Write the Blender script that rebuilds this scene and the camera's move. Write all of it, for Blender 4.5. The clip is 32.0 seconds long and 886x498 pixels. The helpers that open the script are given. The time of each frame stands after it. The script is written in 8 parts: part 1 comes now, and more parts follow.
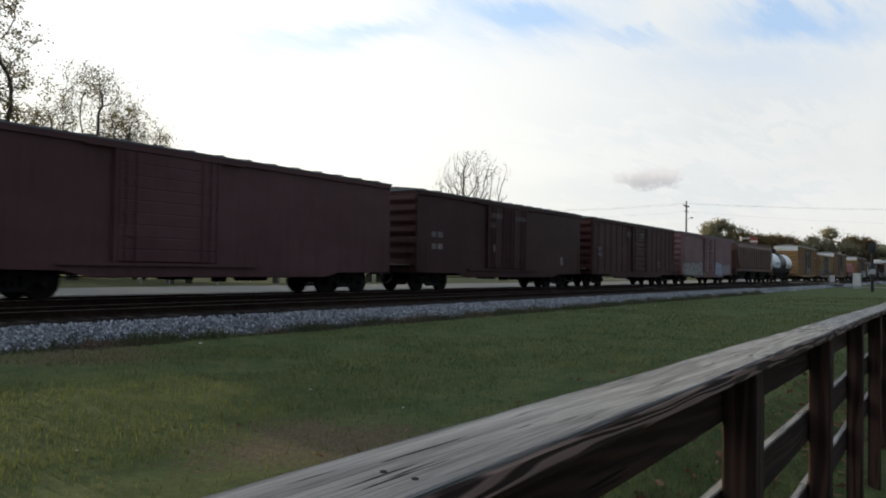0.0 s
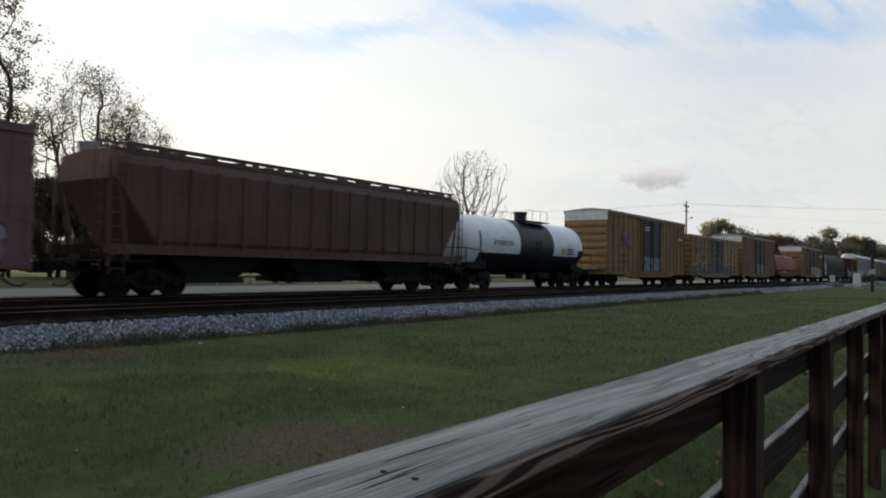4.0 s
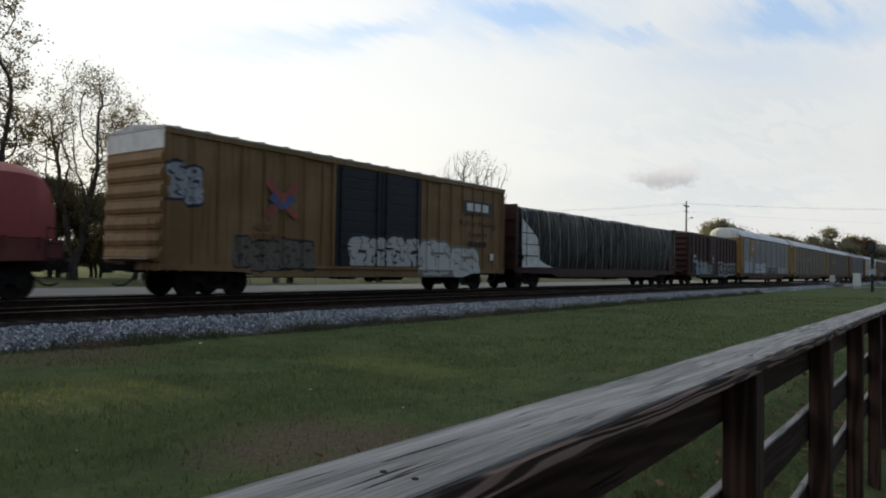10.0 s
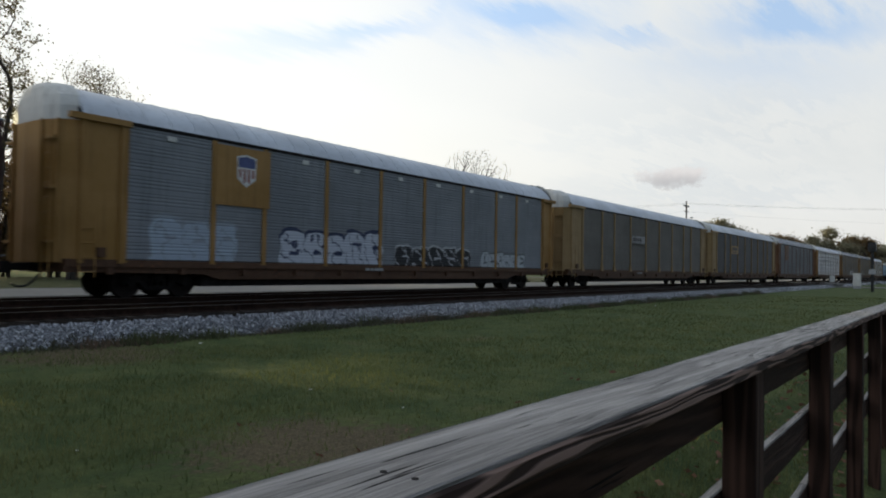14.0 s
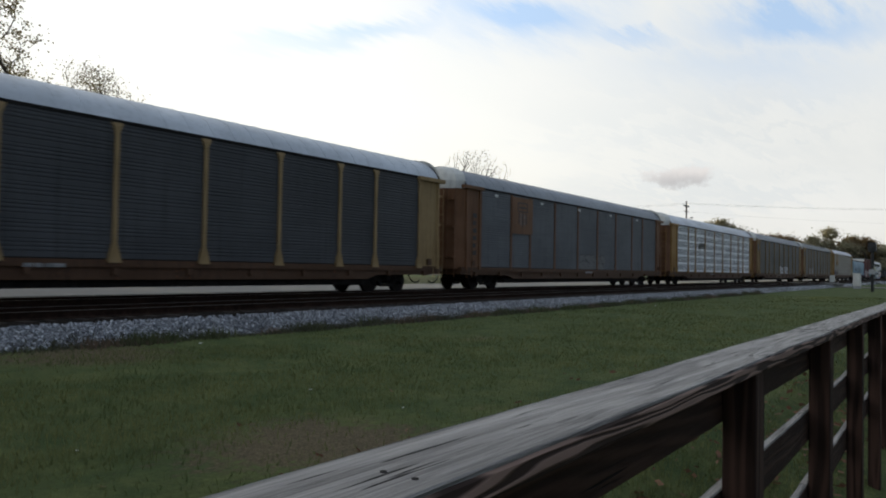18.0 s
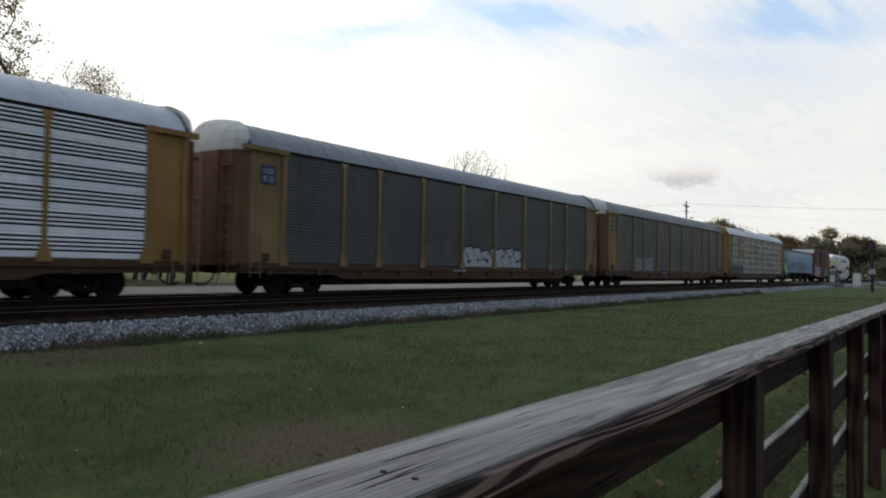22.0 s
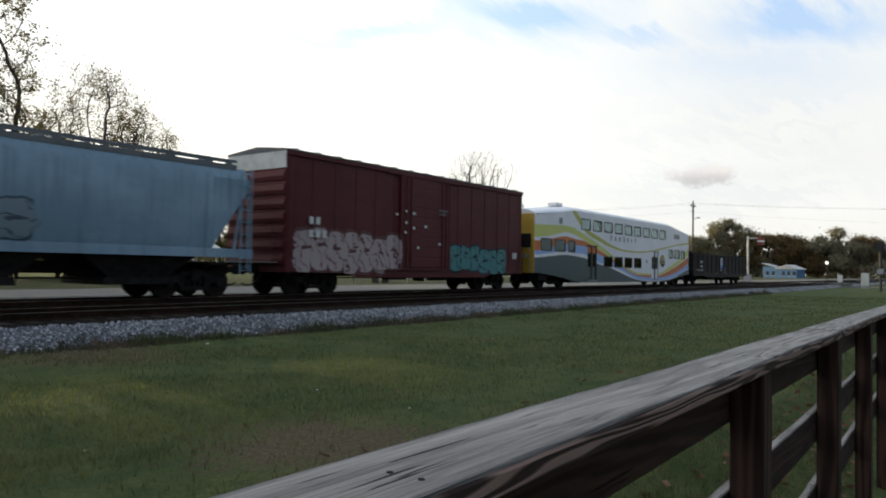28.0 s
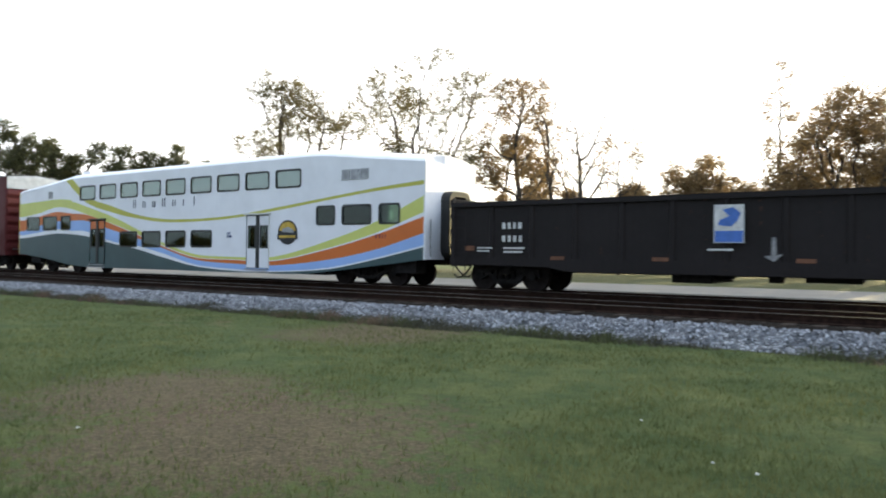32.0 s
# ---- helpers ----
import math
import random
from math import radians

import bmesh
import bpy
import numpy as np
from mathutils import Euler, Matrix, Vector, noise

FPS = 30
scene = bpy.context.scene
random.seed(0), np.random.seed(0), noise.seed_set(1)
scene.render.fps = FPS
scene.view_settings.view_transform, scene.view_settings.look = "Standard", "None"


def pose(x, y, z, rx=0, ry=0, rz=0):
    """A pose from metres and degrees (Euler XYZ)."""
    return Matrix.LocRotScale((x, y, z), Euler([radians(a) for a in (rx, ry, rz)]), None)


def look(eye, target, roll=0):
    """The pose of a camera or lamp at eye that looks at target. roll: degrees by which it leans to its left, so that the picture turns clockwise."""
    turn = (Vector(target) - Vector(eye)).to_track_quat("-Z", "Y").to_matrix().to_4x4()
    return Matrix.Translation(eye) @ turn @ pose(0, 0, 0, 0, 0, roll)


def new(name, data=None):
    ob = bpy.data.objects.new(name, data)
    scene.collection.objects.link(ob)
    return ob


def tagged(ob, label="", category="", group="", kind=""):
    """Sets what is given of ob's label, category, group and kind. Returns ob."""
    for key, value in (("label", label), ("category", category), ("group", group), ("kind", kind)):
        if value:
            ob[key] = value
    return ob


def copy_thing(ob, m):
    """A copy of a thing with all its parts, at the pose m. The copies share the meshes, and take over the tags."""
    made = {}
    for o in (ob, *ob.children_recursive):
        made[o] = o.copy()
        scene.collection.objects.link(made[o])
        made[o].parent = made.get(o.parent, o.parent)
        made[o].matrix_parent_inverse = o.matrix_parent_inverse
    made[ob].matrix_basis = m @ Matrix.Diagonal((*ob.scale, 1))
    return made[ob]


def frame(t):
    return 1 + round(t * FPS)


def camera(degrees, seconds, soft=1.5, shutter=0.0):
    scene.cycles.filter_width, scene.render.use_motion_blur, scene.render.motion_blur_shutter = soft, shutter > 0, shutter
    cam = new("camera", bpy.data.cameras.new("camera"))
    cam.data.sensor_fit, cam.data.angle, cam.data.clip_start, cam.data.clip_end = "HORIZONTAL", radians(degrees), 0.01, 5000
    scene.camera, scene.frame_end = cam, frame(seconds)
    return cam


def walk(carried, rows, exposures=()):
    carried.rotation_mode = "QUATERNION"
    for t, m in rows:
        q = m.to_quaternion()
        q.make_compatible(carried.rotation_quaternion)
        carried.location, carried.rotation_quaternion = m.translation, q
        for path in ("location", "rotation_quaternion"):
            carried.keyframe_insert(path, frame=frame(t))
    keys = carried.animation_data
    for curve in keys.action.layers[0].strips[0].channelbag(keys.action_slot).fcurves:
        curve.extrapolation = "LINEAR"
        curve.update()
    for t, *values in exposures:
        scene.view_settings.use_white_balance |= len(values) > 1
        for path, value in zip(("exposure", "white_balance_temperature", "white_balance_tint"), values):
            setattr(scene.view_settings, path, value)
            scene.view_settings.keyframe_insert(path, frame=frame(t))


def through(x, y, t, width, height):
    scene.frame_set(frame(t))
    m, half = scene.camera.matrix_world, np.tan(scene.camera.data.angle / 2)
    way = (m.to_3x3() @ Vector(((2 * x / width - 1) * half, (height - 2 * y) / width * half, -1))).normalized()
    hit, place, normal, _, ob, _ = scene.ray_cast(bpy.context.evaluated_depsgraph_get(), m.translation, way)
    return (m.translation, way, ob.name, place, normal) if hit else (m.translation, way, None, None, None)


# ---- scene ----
# Camera: it stands by the fence, then turns to the left after the last cars.
EYE = 1.55
PAN = [(0.0, -54.38, 1.53, 1.0), (27.4, -54.38, 1.53, 1.0), (27.7, -54.3, 1.54, 0.97), (28.0, -53.9, 1.56, 0.91), (28.2, -52.8, 1.5, 0.85), (28.5, -50.67, 1.34, 0.8), (28.8, -44.5, 1.25, 0.8),
       (29.0, -38.36, 1.26, 0.72), (29.25, -32.6, 1.2, 0.75), (29.5, -28.09, 1.1, 0.8), (29.75, -22.4, 1.0, 0.85), (30.0, -17.98, 0.74, 0.93), (30.25, -14.0, 0.6, 0.86),
       (30.5, -9.44, 0.55, 0.84), (30.7, -5.29, 0.5, 0.85), (31.0, 3.7, 0.15, 1.12), (31.25, 13.0, 0.5, 0.95), (31.5, 20.89, 0.67, 0.95), (31.75, 27.8, 0.65, 0.85), (32.0, 34.27, 0.61, 0.7)]
EXPOSURE = [(t, stops, 6450 if t < 15 else 6580, 7.5) for t, stops in ((0.0, -0.12), (4.0, -0.22), (14.0, -0.2), (20.0, -0.1), (27.4, 0.04), (29.0, 0.04), (30.0, 0.68), (31.0, 1.25), (32.0, 1.28))]


def aim(yaw, pitch, roll):
    return pose(0, 0, EYE, 0, 0, yaw) @ pose(0, 0, 0, 90 + pitch) @ pose(0, 0, 0, 0, 0, roll)


cam = camera(62.8, 32.0, soft=1.9, shutter=0.2)
walk(cam, [(t, aim(y, p, r)) for t, y, p, r in PAN], EXPOSURE)

# Light: a low sun behind the train, under a bright, half-clouded evening sky.
SUN_AZ, SUN_EL = 4.0, 5.1
SUN_WAY = Vector((math.sin(radians(SUN_AZ)) * math.cos(radians(SUN_EL)), math.cos(radians(SUN_AZ)) * math.cos(radians(SUN_EL)), math.sin(radians(SUN_EL))))
sun = new("sun", bpy.data.lights.new("sun", "SUN"))
sun.data.energy, sun.data.angle, sun.data.color = 5.0, radians(0.6), (1.0, 0.82, 0.44)
sun.matrix_world = look(SUN_WAY * 300, (0, 0, 0))


class Nodes:
    """Short hand for node trees."""

    def __init__(self, tree):
        self.tree = tree

    def add(self, kind, **values):
        n = self.tree.nodes.new(kind)
        for key, value in values.items():
            if key == "op":
                n.operation = value
            elif key == "dims":
                n.noise_dimensions = value
            elif key == "mode":
                n.blend_type = value
        return n

    def put(self, socket, value):
        if isinstance(value, bpy.types.NodeSocket):
            self.tree.links.new(value, socket)
        else:
            socket.default_value = value

    def math(self, op, a, b=0.0, c=0.0, clamp=False):
        n = self.add("ShaderNodeMath", op=op)
        n.use_clamp = clamp
        for s, v in zip(n.inputs, (a, b, c)):
            self.put(s, v)
        return n.outputs[0]

    def mix(self, fac, a, b):
        n = self.tree.nodes.new("ShaderNodeMix")
        n.data_type = "RGBA"
        self.put(n.inputs[0], fac)
        for s, v in ((n.inputs[6], a), (n.inputs[7], b)):
            self.put(s, (*v, 1) if isinstance(v, tuple) and len(v) == 3 else v)
        return n.outputs[2]

    def step(self, x, lo, hi, to0=0.0, to1=1.0):
        n = self.tree.nodes.new("ShaderNodeMapRange")
        n.interpolation_type = "SMOOTHSTEP"
        for s, v in zip(n.inputs, (x, lo, hi, to0, to1)):
            self.put(s, v)
        return n.outputs[0]

    def noise(self, vec, scale, detail=4.0, rough=0.55):
        n = self.tree.nodes.new("ShaderNodeTexNoise")
        self.put(n.inputs["Vector"], vec)
        for key, v in (("Scale", scale), ("Detail", detail), ("Roughness", rough)):
            n.inputs[key].default_value = v
        return n.outputs["Fac"]

    def scaled(self, vec, sx, sy, sz, at=(0, 0, 0)):
        n = self.tree.nodes.new("ShaderNodeMapping")
        self.put(n.inputs["Vector"], vec)
        n.inputs["Scale"].default_value = (sx, sy, sz)
        n.inputs["Location"].default_value = at
        return n.outputs[0]

    def split(self, vec):
        n = self.tree.nodes.new("ShaderNodeSeparateXYZ")
        self.put(n.inputs[0], vec)
        return n.outputs[0], n.outputs[1], n.outputs[2]

    def join(self, x, y, z):
        n = self.tree.nodes.new("ShaderNodeCombineXYZ")
        for s, v in zip(n.inputs, (x, y, z)):
            self.put(s, v)
        return n.outputs[0]


def make_sky():
    world = bpy.data.worlds.new("evening_sky")
    scene.world = world
    world.use_nodes = True
    k = Nodes(world.node_tree)
    back = world.node_tree.nodes["Background"]
    sky = k.add("ShaderNodeTexSky")
    sky.sky_type, sky.sun_disc = "NISHITA", False
    sky.sun_elevation, sky.sun_rotation = radians(SUN_EL), radians(SUN_AZ)
    sky.air_density, sky.dust_density, sky.ozone_density = 1.0, 2.0, 1.5
    way = k.add("ShaderNodeTexCoord").outputs["Generated"]
    x, y, z = k.split(way)
    low = k.math("ADD", k.math("MAXIMUM", z, 0.0), 0.16)
    flat = k.join(k.math("DIVIDE", x, low), k.math("DIVIDE", y, low), 0.0)
    turn = k.add("ShaderNodeMapping")
    k.put(turn.inputs["Vector"], flat)
    turn.inputs["Rotation"].default_value = (0, 0, radians(52))
    turn.inputs["Scale"].default_value = (0.26, 1.0, 1.0)
    streak = k.noise(turn.outputs[0], 1.8, 7.0, 0.62)
    soft = k.noise(k.scaled(flat, 0.5, 0.7, 1, (3.1, 1.7, 0)), 0.8, 3.0, 0.5)
    near = k.add("ShaderNodeVectorMath", op="DOT_PRODUCT")
    k.put(near.inputs[0], way)
    near.inputs[1].default_value = SUN_WAY
    side = near.outputs["Value"]
    glow = k.step(side, 0.25, 0.95)
    haze = k.step(z, 0.3, 0.0)
    cover = k.math("ADD", k.math("MULTIPLY", streak, 1.5), k.math("MULTIPLY", soft, 0.6))
    cover = k.math("ADD", cover, k.math("ADD", k.math("MULTIPLY", glow, 0.6), k.math("MULTIPLY", haze, 0.12)))
    wisp = k.noise(k.scaled(turn.outputs[0], 1.0, 1.6, 1, (5, 2, 0)), 5.5, 5.0, 0.65)
    cover = k.math("ADD", cover, k.math("MULTIPLY", k.math("SUBTRACT", wisp, 0.5), 0.55))
    cover = k.math("ADD", cover, k.step(z, 0.27, 0.1, 0.0, 0.55))
    cover = k.step(cover, 0.8, 1.32)
    # Over the north-east a veil of cirrus with a few long blue rifts.
    wave = k.math("MULTIPLY", k.math("SUBTRACT", streak, 0.5), 7.0)
    curl = k.math("ADD", k.math("MULTIPLY", k.math("SUBTRACT", wisp, 0.5), 6.0), k.math("MULTIPLY", k.math("SUBTRACT", streak, 0.5), 3.0))
    az = k.math("ADD", k.math("MULTIPLY", k.math("ARCTAN2", x, y), 57.296), wave)
    el = k.math("ADD", k.math("MULTIPLY", k.math("ARCSINE", z), 57.296), curl)
    cover = k.math("SUBTRACT", cover, k.step(side, 0.2, -0.35, 0.0, 0.45), clamp=True)
    veil = k.math("MULTIPLY", k.step(el, 24.0, 21.5), k.math("MULTIPLY", k.step(az, 5.0, 25.0), k.step(az, 125.0, 100.0)))
    cover = k.math("MAXIMUM", cover, veil)
    rift = 0.0
    for a0, e0, wide, tall, lean, deep_in in ((47.5, 18.0, 9.0, 1.0, 0.2, 0.6), (60.5, 19.3, 6.5, 1.9, -0.08, 1.0), (67.5, 18.0, 4.5, 0.8, -0.3, 0.7), (80.5, 17.4, 6.5, 1.7, -0.1, 1.0), (77.0, 14.8, 10.0, 2.0, -0.12, 0.33), (72.0, 21.8, 7.0, 0.8, -0.1, 0.6), (88.0, 19.0, 4.0, 1.8, 0.0, 0.7)):
        da = k.math("SUBTRACT", az, a0)
        de = k.math("SUBTRACT", k.math("SUBTRACT", el, e0), k.math("MULTIPLY", da, lean))
        far = k.math("ADD", k.math("POWER", k.math("ABSOLUTE", k.math("DIVIDE", da, wide)), 2.0), k.math("POWER", k.math("ABSOLUTE", k.math("DIVIDE", de, tall)), 2.0))
        rift = k.math("MAXIMUM", rift, k.math("MULTIPLY", k.math("EXPONENT", k.math("MULTIPLY", far, -1.0)), deep_in))
    rift = k.math("MULTIPLY", rift, k.step(k.math("ADD", k.math("MULTIPLY", wisp, 0.7), k.math("MULTIPLY", soft, 0.4)), 0.32, 0.7, 1.25, 0.6))
    cover = k.math("SUBTRACT", cover, k.math("MULTIPLY", rift, 1.35), clamp=True)
    lift = k.add("ShaderNodeVectorMath", op="SCALE")
    k.put(lift.inputs[0], sky.outputs[0])
    lift.inputs["Scale"].default_value = 0.1
    deep = k.mix(0.85, lift.outputs[0], (0.62, 0.83, 1.16))
    warm = k.mix(k.math("MULTIPLY", glow, haze), (0.965, 0.968, 0.962), (1.12, 1.05, 0.9))
    warm = k.mix(k.math("MULTIPLY", k.step(wisp, 0.42, 0.66), k.step(side, 0.62, 0.2, 0.0, 0.3)), warm, (0.88, 0.9, 0.91))
    low_bands = k.noise(k.join(k.math("MULTIPLY", az, 0.05), k.math("MULTIPLY", el, 0.42), 3.0), 1.0, 5.0, 0.6)
    warm = k.mix(k.math("MULTIPLY", k.step(low_bands, 0.46, 0.62), k.math("MULTIPLY", k.step(side, 0.75, 0.3, 0.0, 0.55), k.step(z, 0.3, 0.16))), warm, (0.82, 0.86, 0.9))
    warm = k.mix(k.step(z, 0.12, 0.03, 0.0, 0.5), warm, (1.0, 0.955, 0.9))
    colour = k.mix(cover, deep, warm)
    bright = k.add("ShaderNodeVectorMath", op="SCALE")
    k.put(bright.inputs[0], colour)
    # The sky is brightest about the sun and dull in the east.
    level = k.math("ADD", k.step(side, -0.7, 0.25, 0.44, 0.96), k.math("MULTIPLY", glow, 0.3))
    k.put(bright.inputs["Scale"], k.math("MULTIPLY", level, k.math("ADD", 0.9, k.math("MULTIPLY", soft, 0.2))))
    k.put(back.inputs[0], bright.outputs[0])
    back.inputs[1].default_value = 1.0


make_sky()

# The train's way: where a car stands along the track, as it gathers a little speed.
RAIL_Z, TRACK_Y, NEAR_TRACK_Y = 0.55, 20.2, 15.75


def gone(t):
    return 17.41 * (t - 15) + 0.02887 * (t - 15) ** 2


# ---------------------------------------------------------------- materials
def start(name, rough=0.6, metal=0.0):
    m = bpy.data.materials.new(name)
    m.use_nodes = True
    k = Nodes(m.node_tree)
    b = m.node_tree.nodes["Principled BSDF"]
    b.inputs["Roughness"].default_value, b.inputs["Metallic"].default_value = rough, metal
    return m, k, b


def bump(k, b, height, strength=0.3, depth=0.02):
    n = k.add("ShaderNodeBump")
    n.inputs["Strength"].default_value, n.inputs["Distance"].default_value = strength, depth
    k.put(n.inputs["Height"], height)
    k.put(b.inputs["Normal"], n.outputs[0])


def where(k):
    return k.add("ShaderNodeTexCoord").outputs["Object"]


def paint(name, col, rust=0.25, grime=0.5, rough=0.55, rust_col=(0.11, 0.045, 0.02), tags=(), seed=0):
    """Weathered paint on steel: faded and grimy patches, rain streaks, rust, and sprayed lettering-like fields.
    tags: (x0, x1, z0, z1, fill, edge, letter width) on the two long sides."""
    m, k, b = start(name, rough)
    col = tuple(0.93 * v for v in col)
    at = where(k)
    x, y, z = k.split(at)
    o = (seed * 3.7, seed * 1.9, seed * 2.3)
    big = k.noise(k.scaled(at, 0.35, 0.35, 0.6, o), 1.0, 5.0, 0.6)
    fine = k.noise(k.scaled(at, 1, 1, 1, o), 9.0, 6.0, 0.65)
    streak = k.noise(k.scaled(at, 4.5, 4.5, 0.22, o), 1.4, 4.0, 0.6)
    pale = tuple(min(1.0, c * 1.22 + 0.08 * max(col)) for c in col)
    dark = tuple(c * 0.42 + 0.003 for c in col)
    c = k.mix(k.step(big, 0.35, 0.7), col, pale)
    c = k.mix(k.math("MULTIPLY", k.step(streak, 0.48, 0.75), grime), c, dark)
    runs = k.noise(k.scaled(at, 9.0, 9.0, 0.35, o), 1.5, 5.0, 0.7)
    c = k.mix(k.math("MULTIPLY", k.step(runs, 0.54, 0.7), 0.75 * grime), c, dark)
    spot = k.math("ADD", k.math("MULTIPLY", fine, 0.6), k.math("MULTIPLY", streak, 0.5))
    for n, (x0, x1, z0, z1, fill, edge, wide) in enumerate(tags):
        # A row of bulging blocks with outlines and small inner strokes, each of its own height and slant.
        wob = k.math("MULTIPLY", k.math("SUBTRACT", k.noise(k.scaled(at, 1, 0, 1, (n * 5.3 + seed, 0, n)), 2.2, 3.0), 0.5), 0.6)
        u = k.math("DIVIDE", k.math("SUBTRACT", k.math("ADD", x, wob), x0), wide)
        v = k.math("DIVIDE", k.math("SUBTRACT", k.math("ADD", z, k.math("MULTIPLY", wob, 0.5)), (z0 + z1) / 2), z1 - z0)
        dice = k.add("ShaderNodeTexWhiteNoise")
        dice.noise_dimensions = "1D"
        k.put(dice.inputs["W"], k.math("ADD", k.math("FLOOR", u), n * 7.3 + seed))
        r1, r2, r3 = k.split(dice.outputs["Color"])
        v = k.math("ADD", v, k.math("MULTIPLY", k.math("SUBTRACT", r1, 0.5), 0.14))
        s = k.math("SUBTRACT", k.math("FRACT", u), 0.5)
        s = k.math("ADD", s, k.math("MULTIPLY", v, k.math("MULTIPLY", k.math("SUBTRACT", r2, 0.5), 0.3)))
        av, au = k.math("ABSOLUTE", v), k.math("ABSOLUTE", s)
        fit = k.math("ADD", k.math("POWER", k.math("MULTIPLY", au, 1.75), 4.0), k.math("POWER", k.math("MULTIPLY", av, k.math("ADD", 1.85, k.math("MULTIPLY", r3, 0.35))), 4.0))
        bar = k.math("MULTIPLY", k.math("LESS_THAN", k.math("ABSOLUTE", k.math("SUBTRACT", v, k.math("MULTIPLY", r2, 0.2))), 0.04), k.math("LESS_THAN", k.math("ABSOLUTE", k.math("SUBTRACT", s, 0.12)), 0.2))
        # Inner strokes that curve through each block.
        sway = k.math("ADD", k.math("MULTIPLY", s, k.math("ADD", 3.0, k.math("MULTIPLY", r2, 6.0))), k.math("ADD", k.math("MULTIPLY", v, k.math("ADD", 2.0, k.math("MULTIPLY", r1, 9.0))), k.math("MULTIPLY", wob, 5.0)))
        curve = k.math("MULTIPLY", k.math("LESS_THAN", k.math("ABSOLUTE", k.math("SINE", k.math("ADD", sway, k.math("MULTIPLY", r3, 6.0)))), 0.2), k.math("LESS_THAN", fit, 0.45))
        face = k.math("MULTIPLY", k.step(fit, 0.68, 0.58), k.math("SUBTRACT", 1.0, k.math("MAXIMUM", bar, curve)))
        gate = k.math("MULTIPLY", k.math("GREATER_THAN", u, 0.0), k.math("LESS_THAN", u, float(round((x1 - x0) / wide))))
        gate = k.math("MULTIPLY", gate, k.math("LESS_THAN", fit, 1.15))
        gate = k.math("MULTIPLY", gate, k.math("GREATER_THAN", k.math("ABSOLUTE", y), 1.2))
        worn = k.math("MULTIPLY", gate, k.step(spot, 0.82, 0.64))
        c = k.mix(worn, c, k.mix(face, edge, fill))
    rusty = k.math("MULTIPLY", k.step(spot, 0.74 - 0.28 * rust, 0.86 - 0.2 * rust), min(1.0, rust * 2.2))
    c = k.mix(rusty, c, k.mix(fine, rust_col, tuple(v * 2 for v in rust_col)))
    k.put(b.inputs["Base Color"], c)
    k.put(b.inputs["Roughness"], k.math("ADD", rough - 0.1, k.math("MULTIPLY", fine, 0.3)))
    b.inputs["Specular IOR Level"].default_value = 0.26
    bump(k, b, k.math("ADD", k.math("MULTIPLY", big, 1.5), k.math("MULTIPLY", fine, 0.25)), 0.35, 0.03)
    return m


def plain(name, col, rough=0.6, metal=0.0, vary=0.25, scale=6.0, depth=0.01, shine=0.5):
    m, k, b = start(name, rough, metal)
    b.inputs["Specular IOR Level"].default_value = shine
    at = where(k)
    n1, n2 = k.noise(at, scale, 5.0), k.noise(at, scale * 0.17, 3.0)
    f = k.math("ADD", k.math("MULTIPLY", n1, 0.6), k.math("MULTIPLY", n2, 0.4))
    k.put(b.inputs["Base Color"], k.mix(k.step(f, 0.35, 0.65), tuple(c * (1 - vary) for c in col), tuple(min(1, c * (1 + vary)) for c in col)))
    bump(k, b, n1, 0.3, depth)
    return m


def ground_mat(name, base, alt, bare, bare_amount, spots=()):
    m, k, b = start(name, 0.95)
    at = where(k)
    n1, n2, n3 = k.noise(at, 0.16, 5.0, 0.6), k.noise(at, 1.3, 6.0, 0.7), k.noise(at, 26.0, 6.0, 0.8)
    n4 = k.noise(at, 7.0, 5.0, 0.75)
    c = k.mix(k.step(n2, 0.32, 0.68), base, alt)
    patch = k.math("ADD", k.math("MULTIPLY", n1, 0.75), k.math("MULTIPLY", n2, 0.35))
    c = k.mix(k.math("MULTIPLY", k.step(patch, 0.66 - bare_amount, 0.76 - bare_amount), 0.8), c, bare)
    for sx, sy, sr in spots:
        gap = k.add("ShaderNodeVectorMath", op="DISTANCE")
        k.put(gap.inputs[0], at)
        gap.inputs[1].default_value = (sx, sy, 0)
        edge = k.math("ADD", k.math("DIVIDE", gap.outputs["Value"], sr), k.math("ADD", k.math("MULTIPLY", k.math("SUBTRACT", n2, 0.5), 1.6), k.math("MULTIPLY", k.math("SUBTRACT", n4, 0.5), 2.6)))
        c = k.mix(k.math("MULTIPLY", k.step(edge, 1.15, 0.6), 0.75), c, k.mix(k.step(n3, 0.35, 0.7), tuple(v * 0.6 for v in bare), tuple(v * 1.25 for v in bare)))
    dark = k.mix(1.0, c, c)
    n = k.add("ShaderNodeMix")
    n.data_type, n.blend_type = "RGBA", "MULTIPLY"
    n.inputs[0].default_value = 0.75
    k.put(n.inputs[6], dark)
    k.put(n.inputs[7], k.mix(k.step(k.math("ADD", k.math("MULTIPLY", n3, 0.6), k.math("MULTIPLY", n4, 0.4)), 0.3, 0.72), (0.45, 0.47, 0.45), (1.5, 1.5, 1.4)))
    k.put(b.inputs["Base Color"], n.outputs[2])
    b.inputs["Specular IOR Level"].default_value = 0.1
    bump(k, b, k.math("ADD", n3, k.math("MULTIPLY", n2, 1.5)), 0.7, 0.05)
    return m


